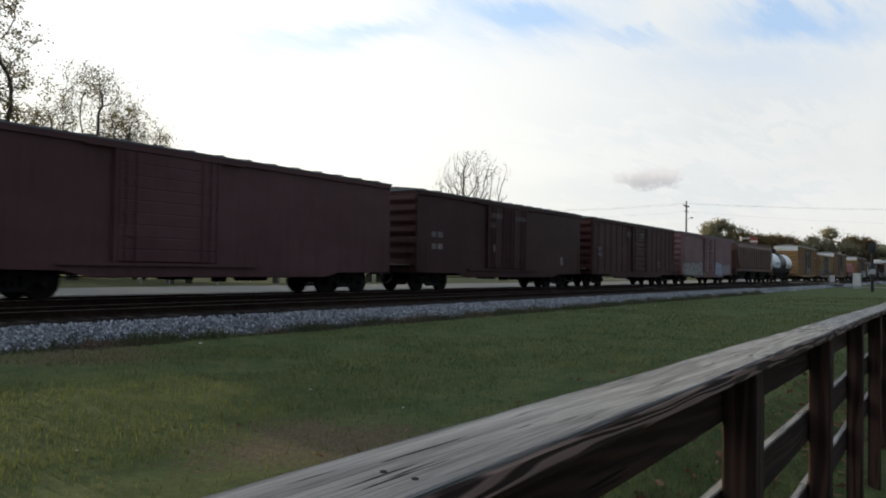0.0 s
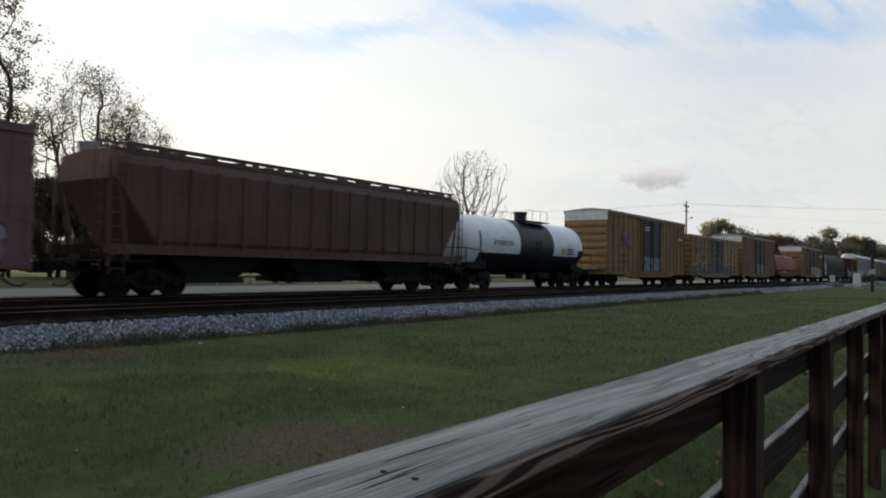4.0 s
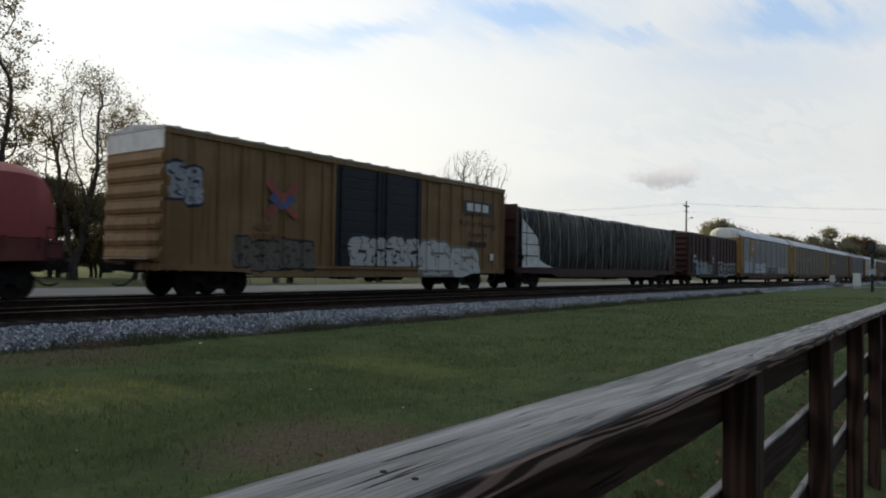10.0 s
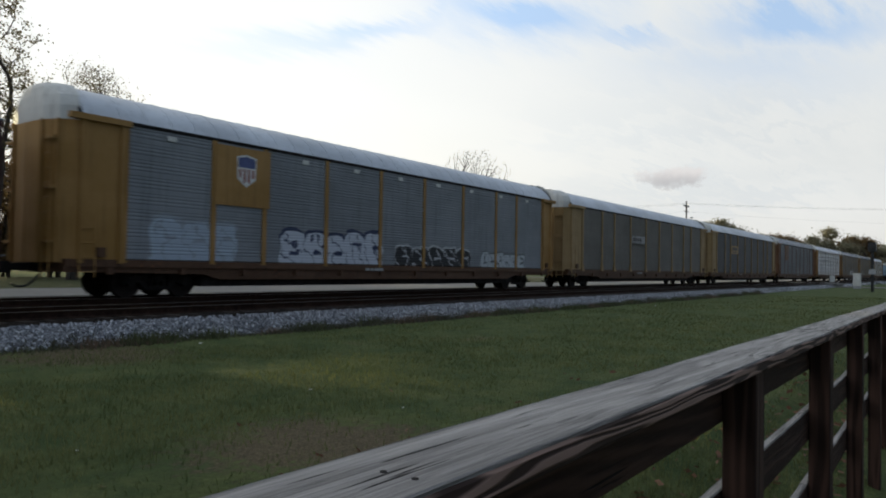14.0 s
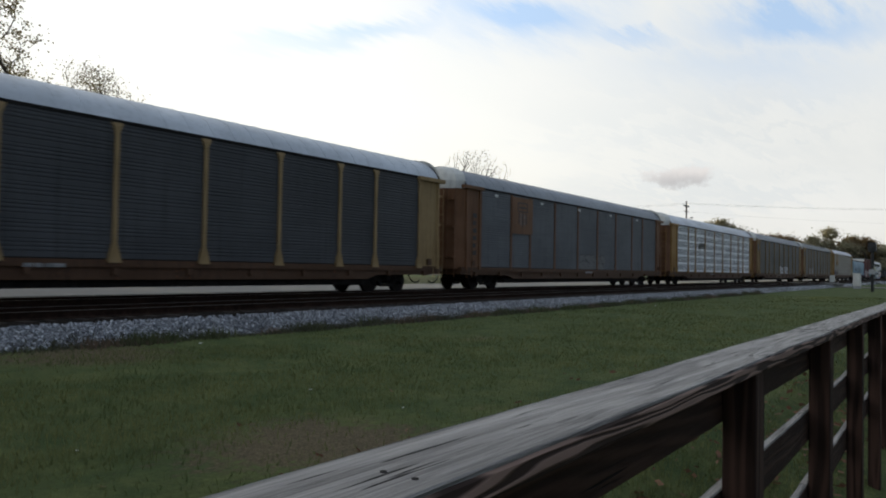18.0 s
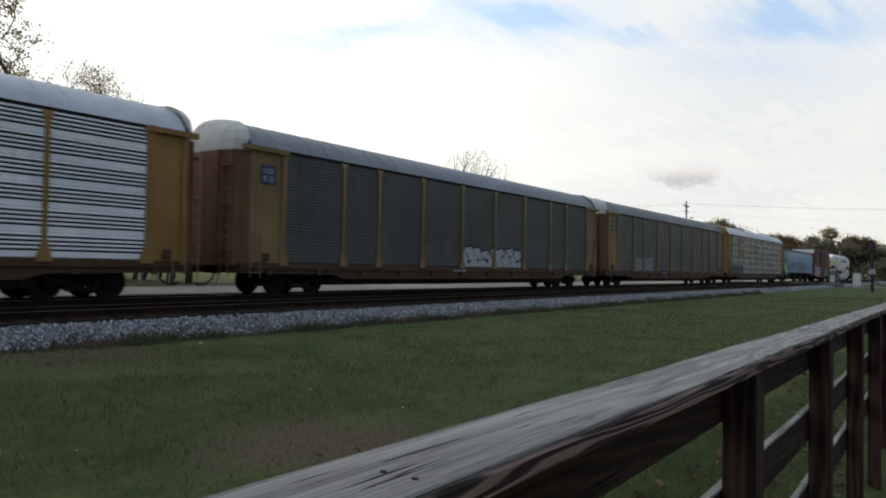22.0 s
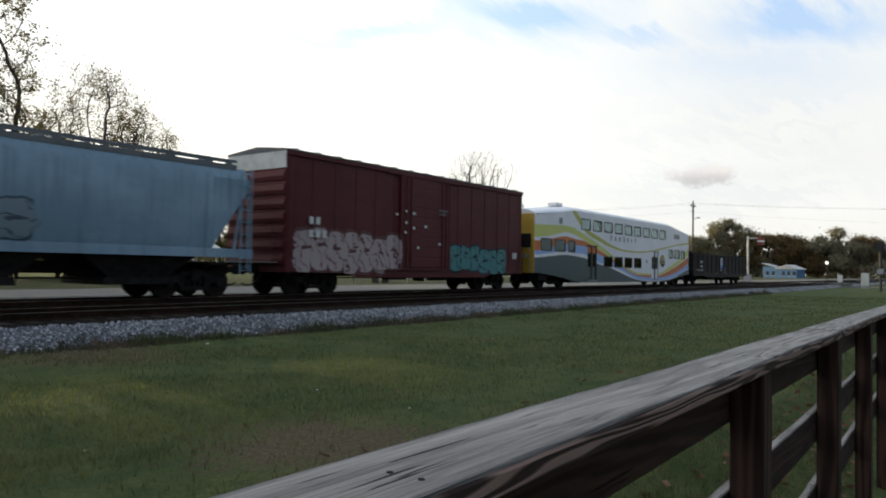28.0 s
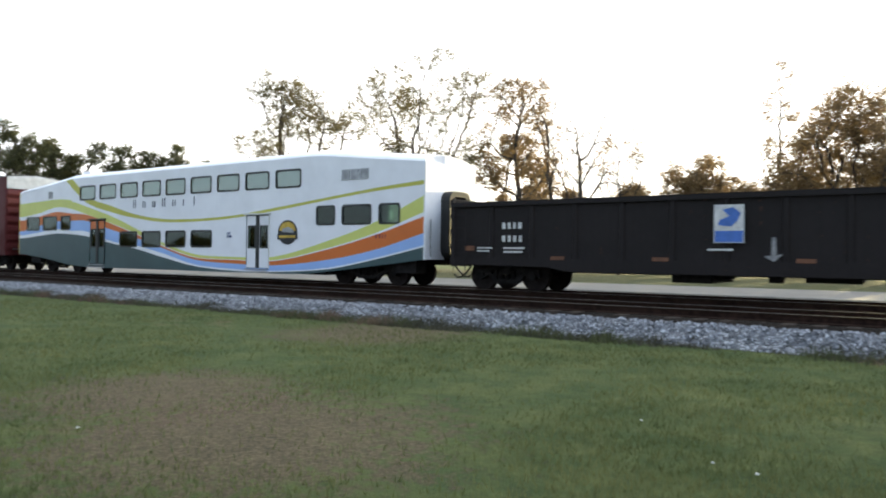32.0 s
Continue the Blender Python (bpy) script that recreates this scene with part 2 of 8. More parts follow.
def stone_mat(name, lo, hi):
    m, k, b = start(name, 0.9)
    b.inputs["Specular IOR Level"].default_value = 0.2
    at = where(k)
    isl = k.add("ShaderNodeNewGeometry").outputs["Random Per Island"]
    n1 = k.noise(at, 30.0, 4.0, 0.7)
    c = k.mix(isl, lo, hi)
    c = k.mix(k.step(n1, 0.35, 0.7), tuple(v * 0.7 for v in lo), c)
    k.put(b.inputs["Base Color"], c)
    bump(k, b, n1, 0.5, 0.01)
    return m


def ballast_mat(name, lo, hi, cell=16.0):
    m, k, b = start(name, 0.95)
    b.inputs["Specular IOR Level"].default_value = 0.08
    at = where(k)
    v = k.add("ShaderNodeTexVoronoi")
    v.inputs["Scale"].default_value = cell
    k.put(v.inputs["Vector"], at)
    e = k.add("ShaderNodeTexVoronoi")
    e.feature = "DISTANCE_TO_EDGE"
    e.inputs["Scale"].default_value = cell
    k.put(e.inputs["Vector"], at)
    r = k.split(v.outputs["Color"])[0]
    c = k.mix(r, lo, hi)
    c = k.mix(k.step(e.outputs["Distance"], 0.0, 0.09), tuple(x * 0.25 for x in lo), c)
    c = k.mix(k.math("MULTIPLY", k.step(k.noise(at, 0.5, 4.0), 0.45, 0.7), 0.55), c, tuple(x * 0.5 for x in lo))
    k.put(b.inputs["Base Color"], c)
    bump(k, b, k.step(e.outputs["Distance"], 0.0, 0.3), 1.0, 0.04)
    return m


def wood_mat(name, lo, hi, along=0, rough=0.8, grain=34.0, figure=0.4, knots=0.0, cracks=0.66, swirl=5.0):
    """Sawn wood with long grain, cathedral figures, cracks and knots; along: the axis of the grain."""
    m, k, b = start(name, rough)
    b.inputs["Specular IOR Level"].default_value = 0.18
    at = where(k)
    s = [1.0, 1.0, 1.0]
    s[along] = 0.07
    rnd = k.add("ShaderNodeObjectInfo").outputs["Random"]
    shift = k.add("ShaderNodeVectorMath", op="ADD")
    k.put(shift.inputs[0], k.scaled(at, *s))
    k.put(shift.inputs[1], k.join(k.math("MULTIPLY", rnd, 7.0), k.math("MULTIPLY", rnd, 3.0), k.math("MULTIPLY", rnd, 5.0)))
    base = shift.outputs[0]
    warp = k.noise(base, swirl, 2.0)
    thin = k.scaled(base, *[0.45 if i == along else 1.0 for i in range(3)])
    fine = k.noise(thin, grain * 3.2, 6.0, 0.75)
    band = k.noise(thin, grain * 0.8, 3.0, 0.6)
    ring = k.math("FRACT", k.math("MULTIPLY", warp, 14.0 if figure > 0.5 else 9.0))
    ring = k.step(k.math("ABSOLUTE", k.math("SUBTRACT", ring, 0.5)), 0.1, 0.45)
    crack = k.step(k.noise(k.scaled(thin, 1, 1, 1, (4, 2, 1)), grain * 1.6, 3.0, 0.5), cracks, cracks + 0.05)
    f = k.math("ADD", k.math("MULTIPLY", k.math("ADD", k.math("MULTIPLY", fine, 0.7), k.math("MULTIPLY", band, 0.3)), 1.05 - figure), k.math("MULTIPLY", ring, figure))
    f = k.step(f, 0.2, 0.8)
    c = k.mix(f, lo, hi)
    worn = k.noise(at, 2.2, 4.0)
    c = k.mix(k.math("MULTIPLY", k.step(worn, 0.45, 0.7), 0.15), c, tuple(v * 0.6 for v in lo))
    if knots:
        cell = k.add("ShaderNodeTexVoronoi")
        cell.inputs["Scale"].default_value = knots
        stretch = [1.0, 1.0, 0.2]
        stretch[along] = 0.4
        k.put(cell.inputs["Vector"], k.scaled(at, *stretch))
        c = k.mix(k.math("MULTIPLY", k.step(cell.outputs["Distance"], 0.11, 0.05), 0.85), c, tuple(v * 0.2 for v in lo))
        c = k.mix(k.math("MULTIPLY", k.step(k.math("ABSOLUTE", k.math("SUBTRACT", cell.outputs["Distance"], 0.17)), 0.06, 0.0), 0.4), c, tuple(v * 1.1 for v in hi))
    c = k.mix(crack, c, tuple(v * 0.2 for v in lo))
    k.put(b.inputs["Base Color"], c)
    bump(k, b, k.math("SUBTRACT", f, crack), 0.6, 0.006)
    return m


def wrap_mat():
    """Black plastic sheet; pale streaks on its slanting creases paint in highlights and whitening."""
    m, k, b = start("black_plastic_wrap", 0.4)
    b.inputs["Specular IOR Level"].default_value = 0.18
    at = where(k)
    x, y, z = k.split(at)
    lean = k.join(k.math("SUBTRACT", k.math("MULTIPLY", x, 2.2), k.math("MULTIPLY", z, 1.1)), y, k.math("MULTIPLY", z, 0.35))
    fold = k.noise(lean, 1.6, 5.0, 0.65)
    crease = k.math("MULTIPLY", k.step(k.math("ABSOLUTE", k.math("SUBTRACT", fold, 0.52)), 0.035, 0.0), k.step(k.noise(at, 0.9, 3.0), 0.4, 0.62))
    c = k.mix(k.step(k.noise(at, 3.0, 4.0), 0.4, 0.7), (0.005, 0.0055, 0.007), (0.011, 0.012, 0.014))
    k.put(b.inputs["Base Color"], k.mix(crease, c, (0.085, 0.085, 0.087)))
    bump(k, b, fold, 0.9, 0.16)
    return m


def leaf_mat(name, lo, hi, through=0.5, clump=0.4, size=0.5):
    m, k, b = start(name, 0.8)
    b.inputs["Specular IOR Level"].default_value = 0.15
    isl = k.add("ShaderNodeNewGeometry").outputs["Random Per Island"]
    big = k.noise(where(k), size, 4.0 if clump > 0.5 else 2.0)
    if clump > 0.5:
        big = k.step(big, 0.3, 0.7)
    c = k.mix(k.math("ADD", k.math("MULTIPLY", isl, 1.0 - clump), k.math("MULTIPLY", big, clump)), lo, hi)
    k.put(b.inputs["Base Color"], c)
    t = k.add("ShaderNodeBsdfTranslucent")
    k.put(t.inputs[0], c)
    mix = k.add("ShaderNodeMixShader")
    mix.inputs[0].default_value = through
    k.put(mix.inputs[1], b.outputs[0])
    k.put(mix.inputs[2], t.outputs[0])
    k.put(m.node_tree.nodes["Material Output"].inputs[0], mix.outputs[0])
    return m


def glass_mat(name, col, rough=0.02, gloss_of=1.6):
    """A thin tinted pane: clear to light, with the gloss of glass on top."""
    m, k, b = start(name, rough)
    clear = k.add("ShaderNodeBsdfTransparent")
    clear.inputs[0].default_value = (*col, 1)
    gloss = k.add("ShaderNodeBsdfGlossy")
    gloss.inputs["Roughness"].default_value = rough
    edge = k.add("ShaderNodeFresnel")
    edge.inputs["IOR"].default_value = gloss_of
    gloss.inputs[0].default_value = (0.82, 1.0, 0.95, 1)
    mix = k.add("ShaderNodeMixShader")
    for s, v in zip(mix.inputs, (edge.outputs[0], clear.outputs[0], gloss.outputs[0])):
        k.put(s, v)
    k.put(m.node_tree.nodes["Material Output"].inputs[0], mix.outputs[0])
    return m


def glow_mat(name, col, power):
    m, k, b = start(name, 0.4)
    b.inputs["Base Color"].default_value = (*col, 1)
    b.inputs["Emission Color"].default_value = (*col, 1)
    b.inputs["Emission Strength"].default_value = power
    return m


# Grimy running gear; also the painted shade in the auto carriers' slots and eaves.
STEEL = plain("grimy_and_shade_steel", (0.015, 0.0135, 0.013), 0.85, 0.0, 0.5, 5.0, shine=0.2)
WHEEL = plain("wheel_steel", (0.016, 0.012, 0.011), 0.75, 0.0, 0.4, 8.0, shine=0.15)
RAIL = plain("rusty_rail", (0.026, 0.015, 0.011), 0.9, 0.0, 0.4, 9.0, shine=0.1)
RAIL_TOP = plain("polished_rail", (0.16, 0.15, 0.14), 0.4, 1.0, 0.2, 3.0)
RUBBER = plain("black_hose", (0.012, 0.012, 0.012), 0.6, 0.0, 0.2)
WHITE = plain("white_lettering", (0.62, 0.62, 0.6), 0.6, 0.0, 0.15, 12.0)
BLACK = plain("black_paint", (0.014, 0.014, 0.017), 0.5, 0.0, 0.3)
BLACK_DOOR = paint("black_door", (0.008, 0.009, 0.014), 0.12, 0.3, 0.45, tags=[(-1.6, 1.9, 0.9, 2.1, (0.2, 0.21, 0.23), (0.02, 0.02, 0.03), 0.7)], seed=4)
GALV = plain("galvanised_steel", (0.33, 0.34, 0.36), 0.45, 0.6, 0.25, 4.0)
YELLOW_MARK = plain("yellow_marking", (0.55, 0.36, 0.05), 0.6, 0.0, 0.2)
RED_MARK = plain("red_marking", (0.26, 0.055, 0.042), 0.6, 0.0, 0.2)
BLUE_MARK = plain("blue_marking", (0.06, 0.08, 0.2), 0.6, 0.0, 0.2)
DIM_ORANGE = plain("dirty_reflector", (0.16, 0.065, 0.03), 0.6, 0.0, 0.3)
GREY_MARK = plain("worn_grey_spray", (0.26, 0.26, 0.26), 0.7, 0.0, 0.4)
FADED = plain("faded_lettering", (0.17, 0.14, 0.135), 0.7, 0.0, 0.5, 9.0)
RACK_SILL = paint("dirty_rack_sill", (0.085, 0.042, 0.022), 0.5, 0.7, seed=36)
BLUE_SIGN = plain("sign_blue", (0.06, 0.16, 0.5), 0.5, 0.0, 0.15)
BARK = plain("bark", (0.055, 0.045, 0.036), 0.95, 0.0, 0.45, 14.0, 0.03)


# ---------------------------------------------------------------- mesh helpers
class Mesh:
    """Collects simple solids into one mesh."""

    def __init__(self):
        self.v, self.f = [], []

    def ring(self, rings, caps=True):
        """Skin between rings of equal length."""
        n, o = len(rings[0]), len(self.v)
        for r in rings:
            self.v.extend(tuple(p) for p in r)
        for a in range(len(rings) - 1):
            for i in range(n):
                j = (i + 1) % n
                self.f.append((o + a * n + i, o + a * n + j, o + (a + 1) * n + j, o + (a + 1) * n + i))
        if caps:
            self.f.append(tuple(o + i for i in reversed(range(n))))
            self.f.append(tuple(o + (len(rings) - 1) * n + i for i in range(n)))
        return self

    def box(self, x0, x1, y0, y1, z0, z1):
        return self.ring([[(x, y0, z0), (x, y1, z0), (x, y1, z1), (x, y0, z1)] for x in (x0, x1)])

    def along_x(self, profile, x0, x1):
        return self.ring([[(x, y, z) for y, z in profile] for x in (x0, x1)])

    def along_y(self, profile, y0, y1):
        return self.ring([[(x, y, z) for x, z in profile] for y in (y0, y1)])

    def along_z(self, profile, z0, z1):
        return self.ring([[(x, y, z) for x, y in profile] for z in (z0, z1)])

    def tube(self, a, b, r, n=6, r2=None):
        a, b = Vector(a), Vector(b)
        d = (b - a).normalized()
        s = d.orthogonal().normalized()
        t = d.cross(s)
        turn = [2 * math.pi * i / n for i in range(n)]
        return self.ring([[p + (s * math.cos(w) + t * math.sin(w)) * q for w in turn] for p, q in ((a, r), (b, r if r2 is None else r2))])

    def bent(self, points, r, n=6):
        for a, b in zip(points[:-1], points[1:]):
            self.tube(a, b, r, n)
        return self

    def disc_y(self, cx, cz, y0, y1, r, n=20):
        return self.along_y([(cx + r * math.cos(2 * math.pi * i / n), cz + r * math.sin(2 * math.pi * i / n)) for i in range(n)], y0, y1)

    def data(self, name, material, smooth=False):
        me = bpy.data.meshes.new(name)
        me.from_pydata(self.v, [], self.f)
        me.materials.append(material)
        bm = bmesh.new()
        bm.from_mesh(me)
        bmesh.ops.recalc_face_normals(bm, faces=bm.faces)
        bm.to_mesh(me)
        bm.free()
        if smooth:
            me.polygons.foreach_set("use_smooth", [True] * len(me.polygons))
            me.set_sharp_from_angle(angle=radians(40))
        return me


def part(name, mesh, material, parent, label="", smooth=False):
    ob = new(name, mesh.data(name, material, smooth) if isinstance(mesh, Mesh) else mesh)
    ob.parent = parent
    return tagged(ob, label)


def thing(name, label, category, group="", kind=""):
    return tagged(new(name), label, category, group, kind)


def raw(name, verts, faces, material):
    me = bpy.data.meshes.new(name)
    me.from_pydata(verts, [], faces)
    me.materials.append(material)
    return me


# ---------------------------------------------------------------- ground, tracks, road
GRASS = ground_mat("mown_grass", (0.044, 0.068, 0.026), (0.088, 0.104, 0.04), (0.135, 0.097, 0.071), 0.0, [(-5.0, 4.3, 1.9), (-7.2, 5.0, 1.6), (4.6, 4.6, 1.1), (-9.5, 11.4, 2.0), (6.5, 11.9, 1.4)])
FAR_GRASS = ground_mat("dry_grass", (0.055, 0.063, 0.03), (0.085, 0.085, 0.042), (0.12, 0.1, 0.065), 0.05)
PALE = ballast_mat("pale_ballast", (0.12, 0.125, 0.14), (0.5, 0.52, 0.56), 14.0)
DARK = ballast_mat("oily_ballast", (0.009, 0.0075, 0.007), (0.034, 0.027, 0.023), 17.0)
STONE = stone_mat("ballast_stone", (0.13, 0.135, 0.155), (0.74, 0.77, 0.83))
TIE = wood_mat("creosoted_tie", (0.012, 0.009, 0.0075), (0.038, 0.028, 0.022), 1, 0.9)
TARMAC = plain("pale_tarmac", (0.125, 0.12, 0.112), 0.9, 0.0, 0.15, 3.0)


def lay(name, profile, x0, x1, step, material, label, wobble=0.0, seed=1):
    """A long strip with the cross-section profile (y, z), uneven by wobble."""
    rng = random.Random(seed)
    xs = np.arange(x0, x1 + step, step)
    v, f, n = [], [], len(profile)
    for x in xs:
        for i, (y, z) in enumerate(profile):
            edge = 0.0 if i in (0, n - 1) else wobble
            v.append((x, y + rng.uniform(-2, 2) * edge, z + rng.uniform(-0.6, 0.6) * edge))
    for a in range(len(xs) - 1):
        for i in range(n - 1):
            f.append((a * n + i, (a + 1) * n + i, (a + 1) * n + i + 1, a * n + i + 1))
    return tagged(new(name, raw(name, v, f, material)), label, name, kind="structure")


def dip(x, y):
    """The lawn falls away a little towards the fence and the place behind it."""
    return -0.55 * max(0.0, min(1.0, (2.0 - y) / 1.4)) if y > -12 else -0.55


def make_ground():
    # One sheet: finer near the camera, a little uneven, level with the tracks further off.
    xs = sorted(set([-900, -500, -250] + [-120 + 8 * i for i in range(12)] + [-24 + 1.0 * i for i in range(70)] + [46 + 8 * i for i in range(12)] + [150, 220, 300, 450, 700, 1200, 2200]))
    ys = sorted(set([-700, -300, -100, -40, -20] + [-10 + 1.0 * i for i in range(23)] + [0.5, 1.5, 2.5] + [22.6, 24, 34, 36, 50, 70, 100, 160, 300, 700, 1800]))
    v, f = [], []
    for x in xs:
        for y in ys:
            z = 0.05 * noise.noise((x * 0.12, y * 0.12, 0)) + 0.02 * noise.noise((x * 0.6, y * 0.6, 3))
            z = z * max(0.0, min(1.0, (14 - abs(y)) / 4)) if y > 9 else z
            if y > 12.5:
                z = min(0.3, (y - 12.5) * 0.1)
            v.append((x, y, z - 0.02 + dip(x, y)))
    n = len(ys)
    for a in range(len(xs) - 1):
        for b in range(n - 1):
            f.append((a * n + b, (a + 1) * n + b, (a + 1) * n + b + 1, a * n + b + 1))
    me = raw("ground", v, f, GRASS)
    tagged(new("ground", me), "mown grass with dry brown patches", "lawn", kind="structure")
    lay("road", [(26.2, 0.25), (26.25, 0.34), (33.4, 0.36), (33.5, 0.25)], -400, 900, 20, TARMAC, "pale worn road behind the railway")
    lay("verge", [(33.5, 0.3), (42.0, 0.34), (60.0, 0.32)], -400, 900, 20, FAR_GRASS, "dry grass verge beyond the road")
    lay("ballast_shoulder", [(12.98, -0.05), (13.12, 0.08), (13.35, 0.22), (13.58, 0.34), (13.7, 0.372), (13.9, 0.3)], -90, 160, 0.3, PALE, "pale grey crushed-stone shoulder of the track", 0.02, 5)
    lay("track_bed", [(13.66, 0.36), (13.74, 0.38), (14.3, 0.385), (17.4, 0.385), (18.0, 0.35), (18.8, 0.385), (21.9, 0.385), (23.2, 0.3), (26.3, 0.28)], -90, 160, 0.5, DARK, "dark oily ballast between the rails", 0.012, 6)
    lay("far_bed", [(12.2, 0.0), (13.1, 0.37), (14.3, 0.385), (21.9, 0.385), (23.2, 0.3), (26.3, 0.28)], 160, 900, 30, PALE, "pale railway bed running into the distance", 0.0, 6)
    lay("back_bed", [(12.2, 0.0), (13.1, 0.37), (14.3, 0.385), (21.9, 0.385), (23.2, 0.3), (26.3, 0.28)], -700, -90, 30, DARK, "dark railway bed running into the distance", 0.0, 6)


def make_stones():
    """Loose stones on the shoulder, in one mesh."""
    rng = np.random.default_rng(8)
    count = 15000
    x = rng.uniform(-30, 62, count)
    y = 13.1 + 0.6 * rng.random(count) ** 0.6
    z = np.interp(y, [12.98, 13.12, 13.35, 13.58, 13.7, 13.9], [-0.05, 0.08, 0.22, 0.34, 0.372, 0.3])
    s = rng.uniform(0.022, 0.06, count)
    unit = np.array([(1, 0, -0.2), (-0.5, 0.85, -0.15), (-0.5, -0.85, -0.2), (0.35, 0.35, 0.7), (-0.4, -0.1, 0.75)])
    faces = np.array([(0, 1, 3), (1, 4, 3), (1, 2, 4), (2, 0, 4), (0, 3, 4)])
    a = rng.uniform(0, 6.28, count)
    ca, sa = np.cos(a), np.sin(a)
    p = unit[None] * s[:, None, None] * rng.uniform(0.75, 1.3, (count, 5, 3))
    q = np.stack([p[..., 0] * ca[:, None] - p[..., 1] * sa[:, None], p[..., 0] * sa[:, None] + p[..., 1] * ca[:, None], p[..., 2]], -1)
    q += np.stack([x, y, z + 0.008], -1)[:, None]
    f = (faces[None] + 5 * np.arange(count)[:, None, None]).reshape(-1, 3)
    ob = new("stones", raw("stones", q.reshape(-1, 3).tolist(), f.tolist(), STONE))
    tagged(ob, "loose pale grey stones on the ballast shoulder", "gravel", kind="stuff")


def make_grass():
    """Short blades over the lawn near the camera, thinner where the soil is bare."""
    rng = np.random.default_rng(5)
    count = 980000
    dist = 60 * rng.random(count) ** 1.6
    ang = np.radians(rng.uniform(-180, 180, count))
    x, y = dist * np.sin(ang), dist * np.cos(ang)
    keep = (y < 13.05) & (rng.random(count) < np.clip((y + 9) / 8, 0, 1)) & (rng.random(count) < np.clip(dist / 3.5, 0.15, 1))
    x, y = x[keep], y[keep]
    bare = np.array([noise.noise((a * 0.35, b * 0.35, 1.0)) for a, b in zip(x, y)])
    thin = np.clip((bare - 0.05) * 3.0, 0, 0.85)
    for sx, sy, sr in ((-5.0, 4.3, 1.9), (-7.2, 5.0, 1.6), (4.6, 4.6, 1.1)):
        thin = np.maximum(thin, np.clip(1.3 - np.hypot(x - sx, y - sy) / sr + 0.5 * bare, 0, 0.88))
    keep = rng.random(len(x)) > thin
    x, y = x[keep], y[keep]
    n = len(x)
    h = rng.uniform(0.025, 0.07, n) * (1 + 0.6 * (rng.random(n) < 0.05))
    w = rng.uniform(0.003, 0.007, n) * (1 + 0.05 * np.hypot(x, y))
    a = rng.uniform(0, 6.28, n)
    lx, ly = rng.normal(0, 0.02, n), rng.normal(0, 0.02, n)
    z = np.full(n, -0.025) + np.array([0.05 * noise.noise((p * 0.12, q * 0.12, 0)) for p, q in zip(x, y)]) + np.array([dip(p, q) for p, q in zip(x, y)])
    v = np.stack([np.stack([x - w * np.cos(a), y - w * np.sin(a), z], -1), np.stack([x + w * np.cos(a), y + w * np.sin(a), z], -1), np.stack([x + lx, y + ly, z + h + 0.012], -1)], 1)
    f = np.arange(3 * n).reshape(-1, 3)
    ob = new("grass", raw("grass", v.reshape(-1, 3).tolist(), f.tolist(), GRASS_BLADE))
    tagged(ob, "short green grass with dry straw-coloured blades", "grass", kind="stuff")
    # Taller weeds along the foot of the ballast, green and rust-coloured.
    for name, material, seed, label in (("weeds", WEED, 21, "green weeds at the foot of the ballast"), ("dry_weeds", DRY_WEED, 22, "reddish dry weeds at the foot of the ballast")):
        r = np.random.default_rng(seed)
        spots = r.uniform(-30, 60, 90 if seed == 21 else 42)
        xs, ys, hs = [], [], []
        for s in spots:
            m = int(r.uniform(120, 420))
            wide = r.uniform(0.2, 0.8)
            off = r.normal(0, wide, m)
            xs.append(s + off)
            ys.append(12.9 + r.uniform(-0.05, 0.12) + r.normal(0, 0.17, m))
            hs.append(r.uniform(0.05, 0.3, m) * r.uniform(0.45, 1.1) * np.exp(-0.5 * (off / wide) ** 2))
        px, py, ph = np.concatenate(xs), np.concatenate(ys), np.concatenate(hs)
        k = len(px)
        b = r.uniform(0, 6.28, k)
        ww = r.uniform(0.006, 0.02, k)
        tip = np.stack([px + r.normal(0, 0.07, k), py + r.normal(0, 0.07, k), ph], -1)
        v = np.stack([np.stack([px - ww * np.cos(b), py - ww * np.sin(b), 0 * px - 0.02], -1), np.stack([px + ww * np.cos(b), py + ww * np.sin(b), 0 * px - 0.02], -1), tip], 1)
        tagged(new(name, raw(name, v.reshape(-1, 3).tolist(), np.arange(3 * k).reshape(-1, 3).tolist(), material)), label, "weeds", kind="stuff")


